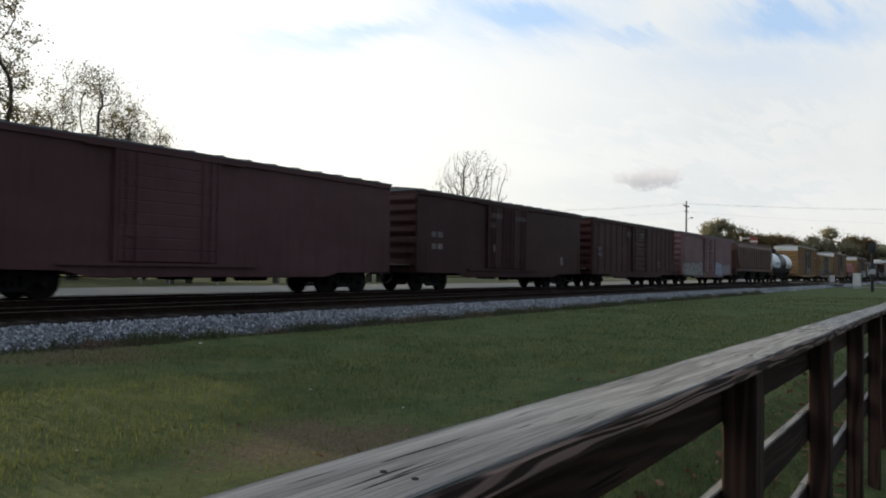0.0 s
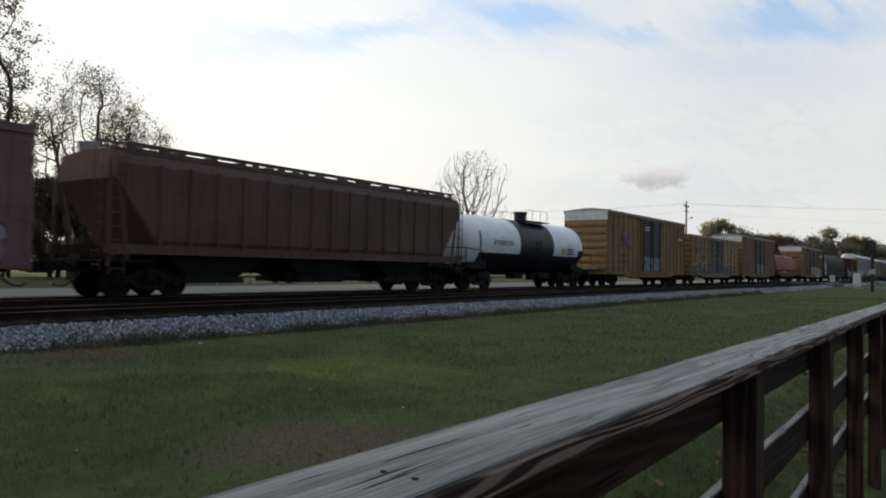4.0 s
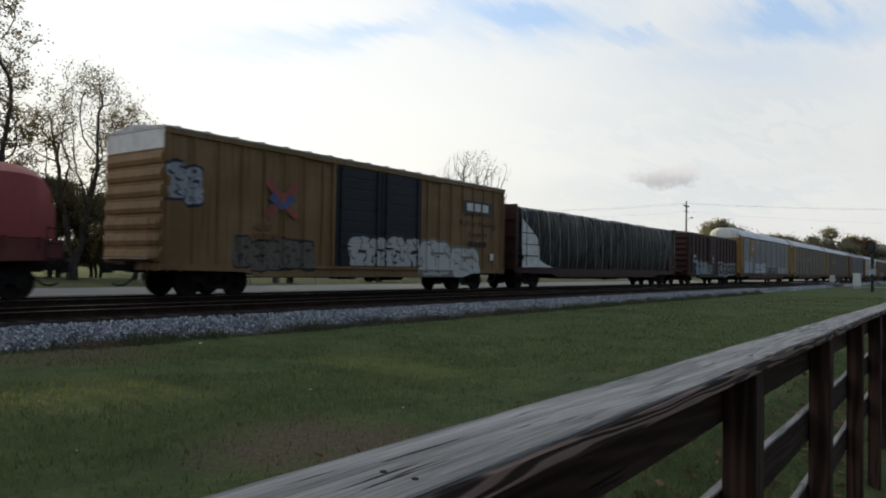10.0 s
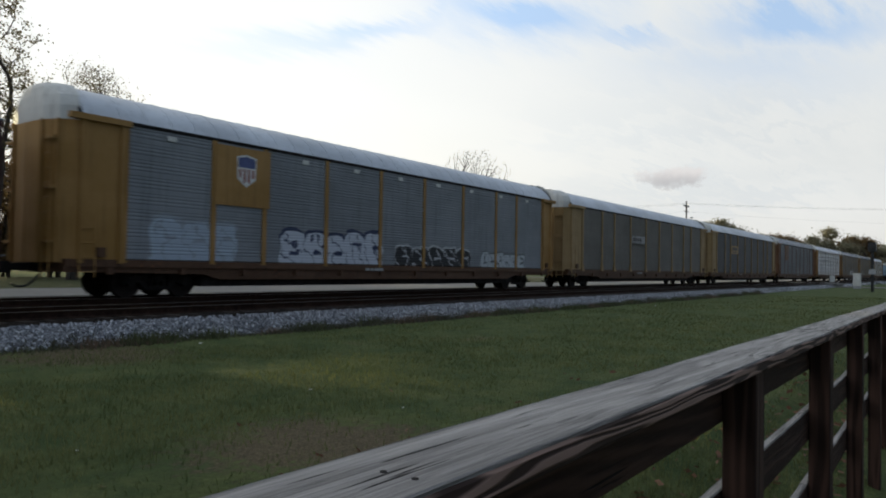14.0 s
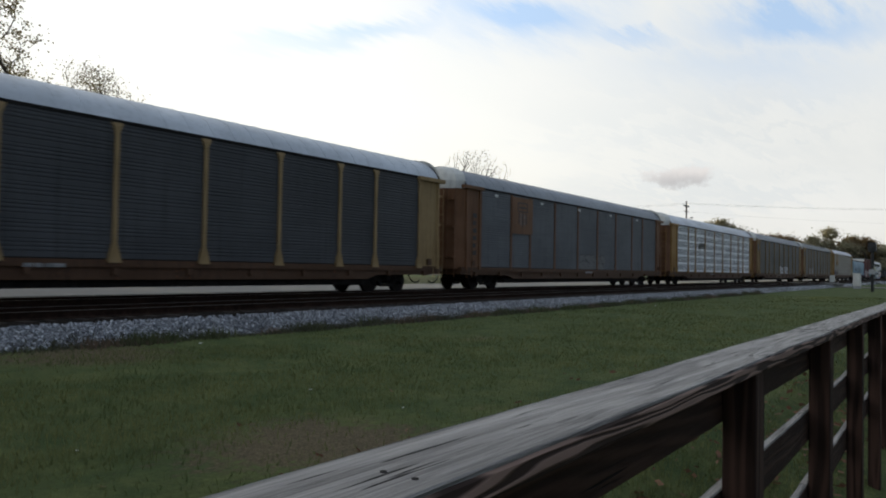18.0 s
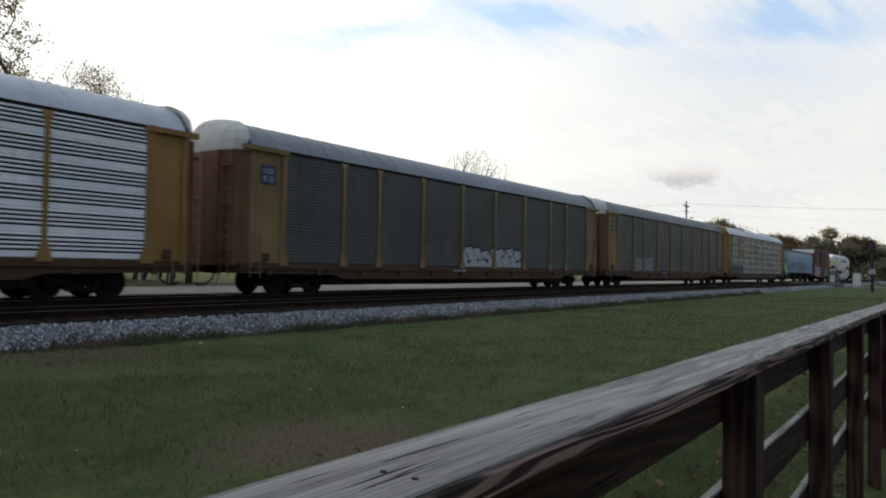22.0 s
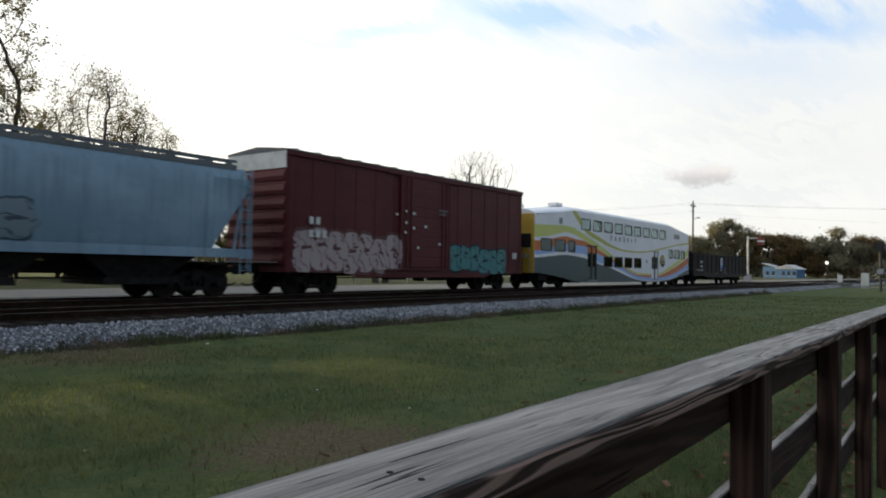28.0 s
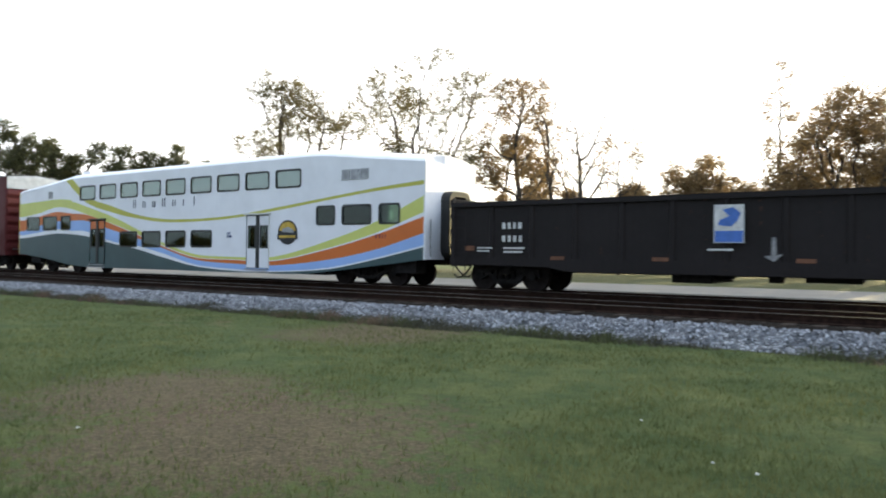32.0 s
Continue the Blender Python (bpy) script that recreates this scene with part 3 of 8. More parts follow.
def make_foot_growth():
    """Low matted growth and old leaves where the ballast runs out into the lawn."""
    r = np.random.default_rng(31)
    n = 46000
    x, y = r.uniform(-32, 62, n), 12.62 + 0.62 * r.random(n)
    clump = np.array([noise.noise((a * 0.5, b * 1.6, 4.0)) + 0.5 * noise.noise((a * 2.1, b * 4.0, 9.0)) for a, b in zip(x, y)])
    keep = clump + 0.55 - 1.3 * np.abs(y - 12.95) > r.random(n) * 0.7
    x, y, clump = x[keep], y[keep], clump[keep]
    n = len(x)
    base = np.interp(y, [12.6, 12.98, 13.12, 13.35], [-0.03, -0.02, 0.06, 0.2])
    tall = r.uniform(0.03, 0.13, n) * (1 + np.clip(clump, 0, 1))
    w, a = r.uniform(0.008, 0.024, n), r.uniform(0, 6.28, n)
    v = np.stack([np.stack([x - w * np.cos(a), y - w * np.sin(a), base], -1), np.stack([x + w * np.cos(a), y + w * np.sin(a), base], -1), np.stack([x + r.normal(0, 0.05, n), y + r.normal(0, 0.05, n), base + tall], -1)], 1)
    tagged(new("foot_growth", raw("foot_growth", v.reshape(-1, 3).tolist(), np.arange(3 * n).reshape(-1, 3).tolist(), MATTED)), "low matted grey-green growth along the ballast's foot", "weeds", kind="stuff")
    # Fallen leaves under and behind the fence.
    n = 900
    x, y = r.uniform(1.0, 13.0, n), 0.75 + r.gamma(1.6, 0.7, n)
    z = np.array([dip(p, q) for p, q in zip(x, y)]) + r.uniform(0.0, 0.035, n)
    c = np.stack([x, y, z], -1)
    p, q = r.normal(0, 1, (n, 3)) * (1, 1, 0.35), r.normal(0, 1, (n, 3)) * (1, 1, 0.35)
    p /= np.linalg.norm(p, axis=1, keepdims=True)
    q /= np.linalg.norm(q, axis=1, keepdims=True)
    s = r.uniform(0.025, 0.06, n)[:, None]
    v = np.stack([c - p * s, c + q * s * 0.6, c + p * s, c - q * s * 0.6], 1).reshape(-1, 3)
    tagged(new("fallen_leaves", raw("fallen_leaves", v.tolist(), np.arange(4 * n).reshape(-1, 4).tolist(), FALLEN)), "reddish-brown fallen leaves in the grass by the fence", "leaves", kind="stuff")


MATTED = leaf_mat("matted_growth", (0.045, 0.047, 0.032), (0.11, 0.105, 0.08), 0.3)
FALLEN = leaf_mat("fallen_leaf", (0.08, 0.04, 0.026), (0.22, 0.12, 0.08), 0.2)
GRASS_BLADE = leaf_mat("grass_blade", (0.066, 0.092, 0.036), (0.172, 0.178, 0.074), 0.42, 0.6, 0.75)
WEED = leaf_mat("weed", (0.045, 0.06, 0.028), (0.12, 0.13, 0.07))
DRY_WEED = leaf_mat("dry_weed", (0.1, 0.07, 0.052), (0.21, 0.155, 0.115))


def rail_profile(y, z):
    return [(y - 0.07, z - 0.17), (y + 0.07, z - 0.17), (y + 0.07, z - 0.155), (y + 0.012, z - 0.13), (y + 0.012, z - 0.04), (y + 0.036, z - 0.03), (y + 0.036, z - 0.006),
            (y - 0.036, z - 0.006), (y - 0.036, z - 0.03), (y - 0.012, z - 0.04), (y - 0.012, z - 0.13), (y - 0.07, z - 0.155)]


def make_track(centre, label):
    track = thing("railway_track", label, "railway track", "tracks", "structure")
    for side in (-0.7525, 0.7525):
        rail = part("rail", Mesh().along_x(rail_profile(centre + side, RAIL_Z), -600, 900), RAIL, track, "rusty steel rail")
        part("rail_head", Mesh().box(-600, 900, centre + side - 0.03, centre + side + 0.03, RAIL_Z - 0.0055, RAIL_Z), RAIL_TOP, rail, "polished running surface")
    return track


make_ground()
make_stones()
make_grass()
make_foot_growth()
TRACKS = [make_track(TRACK_Y, "railway track that carries the train"), make_track(NEAR_TRACK_Y, "empty railway track with rusty rails")]


# ---------------------------------------------------------------- train
def make_wheelset():
    m = Mesh()
    for s in (-1, 1):
        y = s * 0.7525
        m.disc_y(0, 0, y - s * 0.07, y + s * 0.065, 0.457, 28)
        m.disc_y(0, 0, y - s * 0.095, y - s * 0.07, 0.482, 28)
        m.disc_y(0, 0, y + s * 0.065, y + s * 0.11, 0.13, 14)
    m.tube((0, -1.02, 0), (0, 1.02, 0), 0.08, 12)
    return m.data("wheelset", WHEEL)


def make_truck_mesh(base):
    """Three-piece truck: two cast side frames with spring nests, a bolster and brake beams."""
    m, h = Mesh(), base / 2
    for s in (-1, 1):
        y0, y1 = s * 0.93 - 0.06, s * 0.93 + 0.06
        m.along_y([(-h - 0.24, 0.4), (-h - 0.18, 0.62), (-h + 0.3, 0.68), (-0.42, 0.8), (0.42, 0.8), (h - 0.3, 0.68), (h + 0.18, 0.62), (h + 0.24, 0.4), (h - 0.16, 0.38), (h - 0.3, 0.5), (0.4, 0.64), (-0.4, 0.64), (-h + 0.3, 0.5), (-h + 0.16, 0.38)], y0, y1)
        m.along_y([(-h + 0.25, 0.5), (-0.4, 0.22), (0.4, 0.22), (h - 0.25, 0.5), (h - 0.3, 0.6), (0.35, 0.33), (-0.35, 0.33), (-h + 0.3, 0.6)], y0, y1)
        m.box(-0.46, -0.34, y0, y1, 0.25, 0.72)
        m.box(0.34, 0.46, y0, y1, 0.25, 0.72)
        for x in (-h, h):
            m.disc_y(x, 0.457, s * 0.86 if s > 0 else s * 1.06, s * 1.06 if s > 0 else s * 0.86, 0.13, 14)
    m.box(-0.17, 0.17, -1.05, 1.05, 0.5, 0.86)
    for x in (-h + 0.55, h - 0.55):
        m.box(x - 0.05, x + 0.05, -0.8, 0.8, 0.36, 0.46)
        for s in (-1, 1):
            m.box(x - 0.04 - (0.1 if x < 0 else -0.1), x + 0.04 - (0.1 if x < 0 else -0.1), s * 0.7 - 0.06, s * 0.7 + 0.06, 0.3, 0.6)
    return m.data("truck", STEEL)


def make_spring_mesh():
    """One coil spring, waisted between its turns."""
    m = Mesh()
    m.ring([[(r * math.cos(2 * math.pi * j / 8), r * math.sin(2 * math.pi * j / 8), 0.34 + i * 0.03) for j in range(8)] for i, r in enumerate((0.075, 0.078, 0.055, 0.078, 0.055, 0.078, 0.055, 0.078, 0.075))])
    return m.data("spring", STEEL)


WHEELSET, TRUCK, SPRINGS = make_wheelset(), make_truck_mesh(1.78), make_spring_mesh()
LONG_TRUCK = make_truck_mesh(2.4)
WHEELS, CARS = [], []


def add_truck(car, x, base=1.78):
    truck = part("truck", TRUCK if base < 2 else LONG_TRUCK, None, car, "dark cast-steel truck")
    truck.location = (x, 0, 0)
    for s in (-1, 1):
        for dx in (-0.2, 0.0, 0.2):
            part("spring", SPRINGS, None, truck).location = (dx, s * 0.93, 0)
    for s in (-1, 1):
        w = part("wheelset", WHEELSET, None, truck)
        w.matrix_parent_inverse = Matrix.Translation((s * base / 2, 0, 0.457))
        WHEELS.append(w)


def make_coupler_mesh():
    m = Mesh()
    m.box(-0.75, 0.0, -0.09, 0.09, 0.76, 0.95)
    m.along_z([(0.0, -0.14), (0.22, -0.17), (0.3, -0.05), (0.2, 0.0), (0.3, 0.12), (0.1, 0.17), (0.0, 0.12)], 0.7, 1.0)
    return m.data("coupler", STEEL)


def make_hose_mesh():
    m = Mesh()
    m.bent([(-0.1, 0.3, 0.75), (0.1, 0.32, 0.5), (0.3, 0.3, 0.36), (0.5, 0.24, 0.34), (0.62, 0.2, 0.42)], 0.03)
    return m.data("air_hose", RUBBER)


COUPLER, HOSE = make_coupler_mesh(), make_hose_mesh()


def add_couplers(car, half, reach):
    for s in (-1, 1):
        c = part("coupler", COUPLER, None, car, "rusty knuckle coupler")
        c.matrix_basis = pose(s * (half + reach - 0.22), 0, 0, 0, 0, 0 if s > 0 else 180)
        h = part("air_hose", HOSE, None, car, "black rubber air hose")
        h.matrix_basis = pose(s * (half + 0.1), 0, 0, 0, 0, 0 if s > 0 else 180)


def begin(name, s0, s1, label, category, truck_in, base=1.78, group="freight cars", reach=0.85):
    car = thing(name, label, category, group)
    half = (s1 - s0) / 2
    car.location = ((s0 + s1) / 2, TRACK_Y, RAIL_Z)
    CARS.append((car, (s0 + s1) / 2))
    for s in (-1, 1):
        add_truck(car, s * (half - truck_in), base)
    add_couplers(car, half, reach)
    m = Mesh().box(-half - 0.1, half + 0.1, -0.22, 0.22, 0.72, 1.05)
    part("centre_sill", m, STEEL, car)
    return car, half


def ladder(car, x, y, z0, z1, material, name="ladder", wide=0.42):
    m = Mesh()
    for a in (x - wide / 2, x + wide / 2):
        m.tube((a, y, z0), (a, y, z1), 0.016, 5)
    z = z0 + 0.15
    while z < z1 - 0.05:
        m.tube((x - wide / 2, y, z), (x + wide / 2, y, z), 0.014, 5)
        z += 0.38
    part(name, m, material, car)


def end_ladder(car, half, z0, z1, material):
    for s in (-1, 1):
        m = Mesh()
        for y in (-1.35, -0.95):
            m.tube((s * (half + 0.1), y, z0), (s * (half + 0.1), y, z1), 0.016, 5)
        z = z0 + 0.15
        while z < z1 - 0.05:
            m.tube((s * (half + 0.1), -1.35, z), (s * (half + 0.1), -0.95, z), 0.014, 5)
            z += 0.38
        part("end_ladder", m, material, car)


def underbody(car, half):
    """Brake gear below the floor."""
    m = Mesh().box(-1.6, -0.7, -0.95, -0.4, 0.52, 0.8)
    part("air_reservoir", Mesh().tube((1.0, -0.85, 0.66), (2.2, -0.85, 0.66), 0.19, 12), STEEL, car)
    part("brake_gear", m.tube((-half + 2, -0.5, 0.6), (half - 2, -0.5, 0.6), 0.025, 5).box(0.2, 0.5, -1.0, -0.6, 0.45, 0.85), STEEL, car)


def bars(car, x, z, y, rows, height, gap, material, name="stencil"):
    """Unreadable lettering as plain bars: rows of (length, ...)."""
    for i, row in enumerate(rows):
        at = x
        for w in row:
            part(name, Mesh().box(at, at + w, y - 0.004, y, z - i * (height + gap) - height, z - i * (height + gap)), material, car)
            at += w + height * 0.45


def boxcar(s0, s1, eave, skin, label, posts=12, door=(0.0, 3.0), door_skin=None, band=None, roof_skin=None, seed=0, mid_rails=False, deep=True, smooth=False, plug=False, proud=0.065):
    """A box car: panelled sides with posts, sliding door, ribbed ends, seamed roof, ladders."""
    rng = random.Random(seed)
    car, half = begin("boxcar", s0, s1, label, "boxcar", 1.9 if s1 - s0 < 18 else 2.3)
    face, z0 = 1.53, 0.98
    body = part("body", Mesh().box(-half, half, -face, face, z0, eave - 0.02), skin, car, "weathered painted steel body")
    m = Mesh()
    for s in (-1, 1):
        m.along_y([(-half, z0 + 0.02), (half, z0 + 0.02), (half, 0.82), (half - 2.9, 0.78), (half - 3.6, 0.62 if deep else 0.78), (-half + 3.6, 0.62 if deep else 0.78), (-half + 2.9, 0.78), (-half, 0.82)], s * face - 0.04, s * face + 0.03)
    part("side_sill", m, skin, car)
    m = Mesh()
    for s in (-1, 1):
        m.box(-half, half, s * (face + 0.02) - 0.05, s * (face + 0.02) + 0.05, eave - 0.16, eave)
    part("top_chord", m, skin, car)
    roof = part("roof", Mesh().along_x([(-face - 0.08, eave - 0.01), (-face - 0.08, eave + 0.04), (0, eave + 0.2), (face + 0.08, eave + 0.04), (face + 0.08, eave - 0.01)], -half - 0.04, half + 0.04), roof_skin or GALV, car, "seamed sheet-steel roof")
    m = Mesh()
    x = -half + 0.4
    while x < half - 0.2:
        m.along_x([(-face - 0.1, eave + 0.02), (-face - 0.1, eave + 0.075), (0, eave + 0.245), (face + 0.1, eave + 0.075), (face + 0.1, eave + 0.02), (0, eave + 0.19)], x - 0.04, x + 0.04)
        x += 1.05
    part("roof_seams", m, roof_skin or GALV, roof)
    dx, dw = door
    lo, hi = dx - dw / 2, dx + dw / 2
    if not smooth:
        xs = [-half + 0.12 + i * (2 * half - 0.24) / posts for i in range(posts + 1)]
        for x in xs:
            if lo - 0.2 < x < hi + 0.2:
                continue
            for s in (-1, 1):
                part("side_post", Mesh().along_z([(x - 0.05, s * (face - 0.01)), (x - 0.035, s * (face + proud)), (x + 0.035, s * (face + proud)), (x + 0.05, s * (face - 0.01))], z0, eave - 0.16), skin, body)
    if mid_rails:
        for z in (1.37, 2.88, 4.12):
            for s in (-1, 1):
                for a, b in ((-half + 0.1, lo - 0.05), (hi + 0.05, half - 0.1)):
                    part("belt_rail", Mesh().box(a, b, s * (face + 0.03) - 0.03, s * (face + 0.03) + 0.03, z - 0.035, z + 0.035), skin, body)
    # Doors: corrugated leaves on a track, with upright locking rods.
    leaves = 2 if dw > 3.2 else 1
    for s in (-1, 1):
        for i in range(leaves):
            a, b = lo + i * dw / leaves + 0.02, lo + (i + 1) * dw / leaves - 0.02
            prof, z, n = [], z0 + 0.06, 9
            hgt = (eave - 0.2 - z0 - 0.06) / n
            for j in range(n):
                zz = z + j * hgt
                prof += [(0.05, zz), (0.1, zz + hgt * 0.12), (0.1, zz + hgt * 0.8), (0.05, zz + hgt * 0.95)] if not plug and not door_skin else [(0.09, zz), (0.1, zz + hgt * 0.05), (0.1, zz + hgt * 0.9), (0.09, zz + hgt)]
            outer = [(s * (face + d), q) for d, q in prof]
            outer += [(s * face, eave - 0.2), (s * face, z)]
            leaf = part("door", Mesh().along_x(outer, a, b), door_skin or skin, car, "sliding steel door")
            for q in ((a + 0.25, b - 0.25) if not plug else (a + 0.2, a + 0.5, b - 0.5, b - 0.2)):
                m = Mesh().tube((q, s * (face + 0.125), z0), (q, s * (face + 0.125), eave - 0.25), 0.02, 6)
                for zz in (1.4, 2.3, 3.2):
                    m.box(q - 0.05, q + 0.05, s * (face + 0.12) - 0.03, s * (face + 0.12) + 0.03, zz, zz + 0.09)
                part("locking_rod", m, STEEL if door_skin else skin, leaf)
            part("door_handle", Mesh().box(a + 0.3, a + 0.75, s * (face + 0.13) - 0.015, s * (face + 0.13) + 0.015, 1.72, 1.78), STEEL if door_skin else skin, leaf)
        for q in (lo - 0.06, hi + 0.06):
            part("door_post", Mesh().box(q - 0.05, q + 0.05, s * (face + 0.06) - 0.05, s * (face + 0.06) + 0.05, z0 + 0.032, eave - 0.202), skin, car)
        part("door_track", Mesh().box(lo - dw * 0.5, hi + dw * 0.5, s * (face + 0.08) - 0.05, s * (face + 0.08) + 0.05, z0 - 0.06, z0 + 0.03), skin, car)
        part("door_track", Mesh().box(lo - dw * 0.3, hi + dw * 0.3, s * (face + 0.08) - 0.05, s * (face + 0.08) + 0.05, eave - 0.2, eave - 0.13), skin, car)
    # Ends: deep horizontal ribs.
    for s in (-1, 1):
        m, n = Mesh(), 7
        top = eave - (0.62 if band else 0.12)
        hgt = (top - z0) / n
        for j in range(n):
            a = z0 + j * hgt
            m.along_y([(s * (half - 0.01), a + 0.04), (s * (half + 0.04), a + 0.08), (s * (half + 0.075), a + hgt * 0.45), (s * (half + 0.04), a + hgt * 0.82), (s * (half - 0.01), a + hgt * 0.88)], -face + 0.06, face - 0.06)
        m.box(s * half - 0.03, s * half + 0.03, -face, face, 0.8, z0)
        part("end_ribs", m, skin, car)
        if band:
            part("end_band", Mesh().along_x([(-face + 0.02, eave - 0.6), (face - 0.02, eave - 0.6), (face - 0.02, eave + 0.02), (0, eave + 0.17), (-face + 0.02, eave + 0.02)], s * half - 0.02, s * half + 0.055), band, car, "white reflective band at the top of the end")
    for s in (-1, 1):
        ladder(car, s * (half - 0.32), -face - 0.12, 0.75, eave - 0.3 if rng.random() < 0.6 else 2.1, skin)
        ladder(car, -s * (half - 0.32), face + 0.12, 0.75, 2.1, skin)
    end_ladder(car, half, 0.75, 2.3, skin)
    part("brake_wheel", Mesh().along_x([(0.75 + 0.28 * math.cos(i * 0.5236), 2.0 + 0.28 * math.sin(i * 0.5236)) for i in range(12)], half + 0.12, half + 0.15), STEEL, car)
    for a, b in ((-half - 0.28, -half), (half, half + 0.28)):
        part("crossover_step", Mesh().box(a, b, -1.2, 1.2, 1.12, 1.15), GALV, car)
    underbody(car, half)
    return car, half, face


def words(car, text, x0, x1, z, tall, y, material):
    """Painted words on the side, fitted between x0 and x1."""
    font = bpy.data.curves.new("lettering", "FONT")
    font.body, font.size, font.extrude, font.resolution_u = text, 1.0, 0.0, 3
    probe = bpy.data.objects.new("lettering", font)
    me = bpy.data.meshes.new_from_object(probe)
    bpy.data.objects.remove(probe)
    lo, hi = min(v.co.x for v in me.vertices), max(v.co.x for v in me.vertices)
    k = (x1 - x0) / (hi - lo)
    for v in me.vertices:
        v.co = (x0 + (v.co.x - lo) * k, y, z + v.co.y * tall)
    me.materials.clear()
    me.materials.append(material)
    part("lettering", me, None, car, "rust-brown painted words")


def emblem(car, x, z, y, w):
    """A shield in blue with red and white upright stripes."""
    out = [(x - w * 0.5, z + w * 0.55), (x, z + w * 0.66), (x + w * 0.5, z + w * 0.55), (x + w * 0.46, z - w * 0.35), (x, z - w * 0.68), (x - w * 0.46, z - w * 0.35)]
    e = part("emblem", Mesh().along_y(out, y - 0.006, y), WHITE, car, "shield in blue, red and white")
    part("emblem_chief", Mesh().along_y([(x - w * 0.44, z + w * 0.5), (x, z + w * 0.58), (x + w * 0.44, z + w * 0.5), (x + w * 0.43, z + w * 0.12), (x - w * 0.43, z + w * 0.12)], y - 0.011, y - 0.005), BLUE_MARK, e)
    m = Mesh()
    for i in range(4):
        a = x - w * 0.38 + i * w * 0.22
        m.box(a, a + w * 0.1, y - 0.011, y - 0.005, z - w * (0.3 if i in (0, 3) else 0.5), z + w * 0.06)
    part("emblem_stripes", m, RED_MARK, e)


# Where the posts of an auto carrier's rack stand, from its middle.
RACK_POSTS = (-12.0, -9.1, -7.1, -4.25, -1.25, 1.6, 4.55, 7.45, 9.45, 12.25)


def autorack(s0, s1, frame_skin, panel_skin, roof_skin, label, flush=False, end_skin=None, hood=None, seed=0, emblem_at=None, silver=False, mark=0, cap=None):
    """A closed auto carrier: low flat car, rack sides of ribbed sheets between flared posts, arched roof, folding end doors."""
    car, half = begin("auto_carrier", s0, s1, label, "auto carrier", 3.0, group="auto carriers", reach=1.0)
    face, deck, eave, solid = 1.54, 0.98, 4.82, 1.7
    sill = part("deck", Mesh().along_y([(-half, deck + 0.06), (half, deck + 0.06), (half, 0.74), (half - 4.2, 0.7), (half - 4.8, 0.54), (-half + 4.8, 0.54), (-half + 4.2, 0.7), (-half, 0.74)], -face + 0.06, face - 0.06), RACK_SILL, car, "low flat-car deck with dirty side sills")
    part("deck_lip", Mesh().box(-half, half, -face - 0.02, face + 0.02, deck - 0.1, deck + 0.1), RACK_SILL, sill)
    # Underframe below the sill, near black: its shadow is put into the colour.
    part("under_sill", Mesh().box(-half + 4.3, half - 4.3, -1.25, 1.25, 0.32, 0.6), STEEL, sill)
    bracket = Mesh().box(-0.09, 0.09, -0.05, 0.03, deck - 0.3, deck - 0.12).data("tie_bracket", RACK_SILL)
    for i in range(12):
        p = part("tie_bracket", bracket, None, sill)
        p.location = (-half + 1.2 + i * (2 * half - 2.4) / 11, -face + 0.02, 0)
    part("upper_deck", Mesh().box(-half + 0.8, half - 0.8, -face + 0.08, face - 0.08, 2.9, 2.98), GALV, car, "upper loading deck")
    # Solid plates at the corners, each under an overhanging door beam; ribbed sheets between.
    for s in (-1, 1):
        for e, inner in ((-1, RACK_POSTS[0]), (1, RACK_POSTS[-1])):
            a, b = sorted((e * (half - 0.25), inner))
            p = part("corner_plate", Mesh().box(a, b, s * (face - 0.02) - 0.03, s * (face - 0.02) + 0.03, deck, eave + 0.05), frame_skin, car, "solid painted corner plate")
            for q in (a + 0.1, b - 0.1):
                part("corner_rib", Mesh().along_z([(q - 0.07, s * (face)), (q + 0.07, s * (face)), (q + 0.06, s * (face + 0.07)), (q - 0.06, s * (face + 0.07))], deck, eave), frame_skin, p)
            part("door_beam", Mesh().box(a - (0.3 if e < 0 else 0.1), b + (0.3 if e > 0 else 0.1), s * (face + 0.06) - 0.08, s * (face + 0.06) + 0.08, eave - 0.1, eave + 0.06), frame_skin, p)
            part("latch", Mesh().box((a + b) / 2 - 0.12, (a + b) / 2 + 0.12, s * (face + 0.04) - 0.05, s * (face + 0.04) + 0.05, deck + 0.16, deck + 0.42), RACK_SILL, p)
    for s in (-1, 1):
        # Each sheet: panels one above another, each with a flat band and a run of fine ribs.
        prof, panels = [], 8 if not silver else 6
        tall = (eave - deck - 0.14) / panels
        for j in range(panels):
            a = deck + 0.12 + j * tall
            ribs = 3 if not silver else 4
            flat_part = 0.3 if not silver else 0.26
            prof += [(0.004, a), (0.018, a + 0.012), (0.018, a + tall * flat_part)]
            pitch = (tall * (1 - flat_part) - 0.012) / ribs
            for q in range(ribs):
                zz = a + tall * flat_part + q * pitch
                d = 0.015 if not silver else 0.045
                prof += [(0.0, zz + pitch * 0.06), (0.0, zz + pitch * (0.3 if not silver else 0.42)), (d, zz + pitch * (0.4 if not silver else 0.52)), (d, zz + pitch * 0.9)]
        outer = [(s * (face - 0.02 + d), q) for d, q in prof] + [(s * (face - 0.06), eave), (s * (face - 0.06), deck + 0.1)]
        shape = ((deck + 0.02, 0.2, 0.1), (deck + 0.2, 0.17, 0.09), (deck + 0.55, 0.065, 0.08), (eave - 0.3, 0.06, 0.08), (eave - 0.12, 0.13, 0.08), (eave - 0.02, 0.17, 0.06))
        if flush:
            shape = ((deck + 0.02, 0.09, 0.045), (eave - 0.02, 0.09, 0.045))
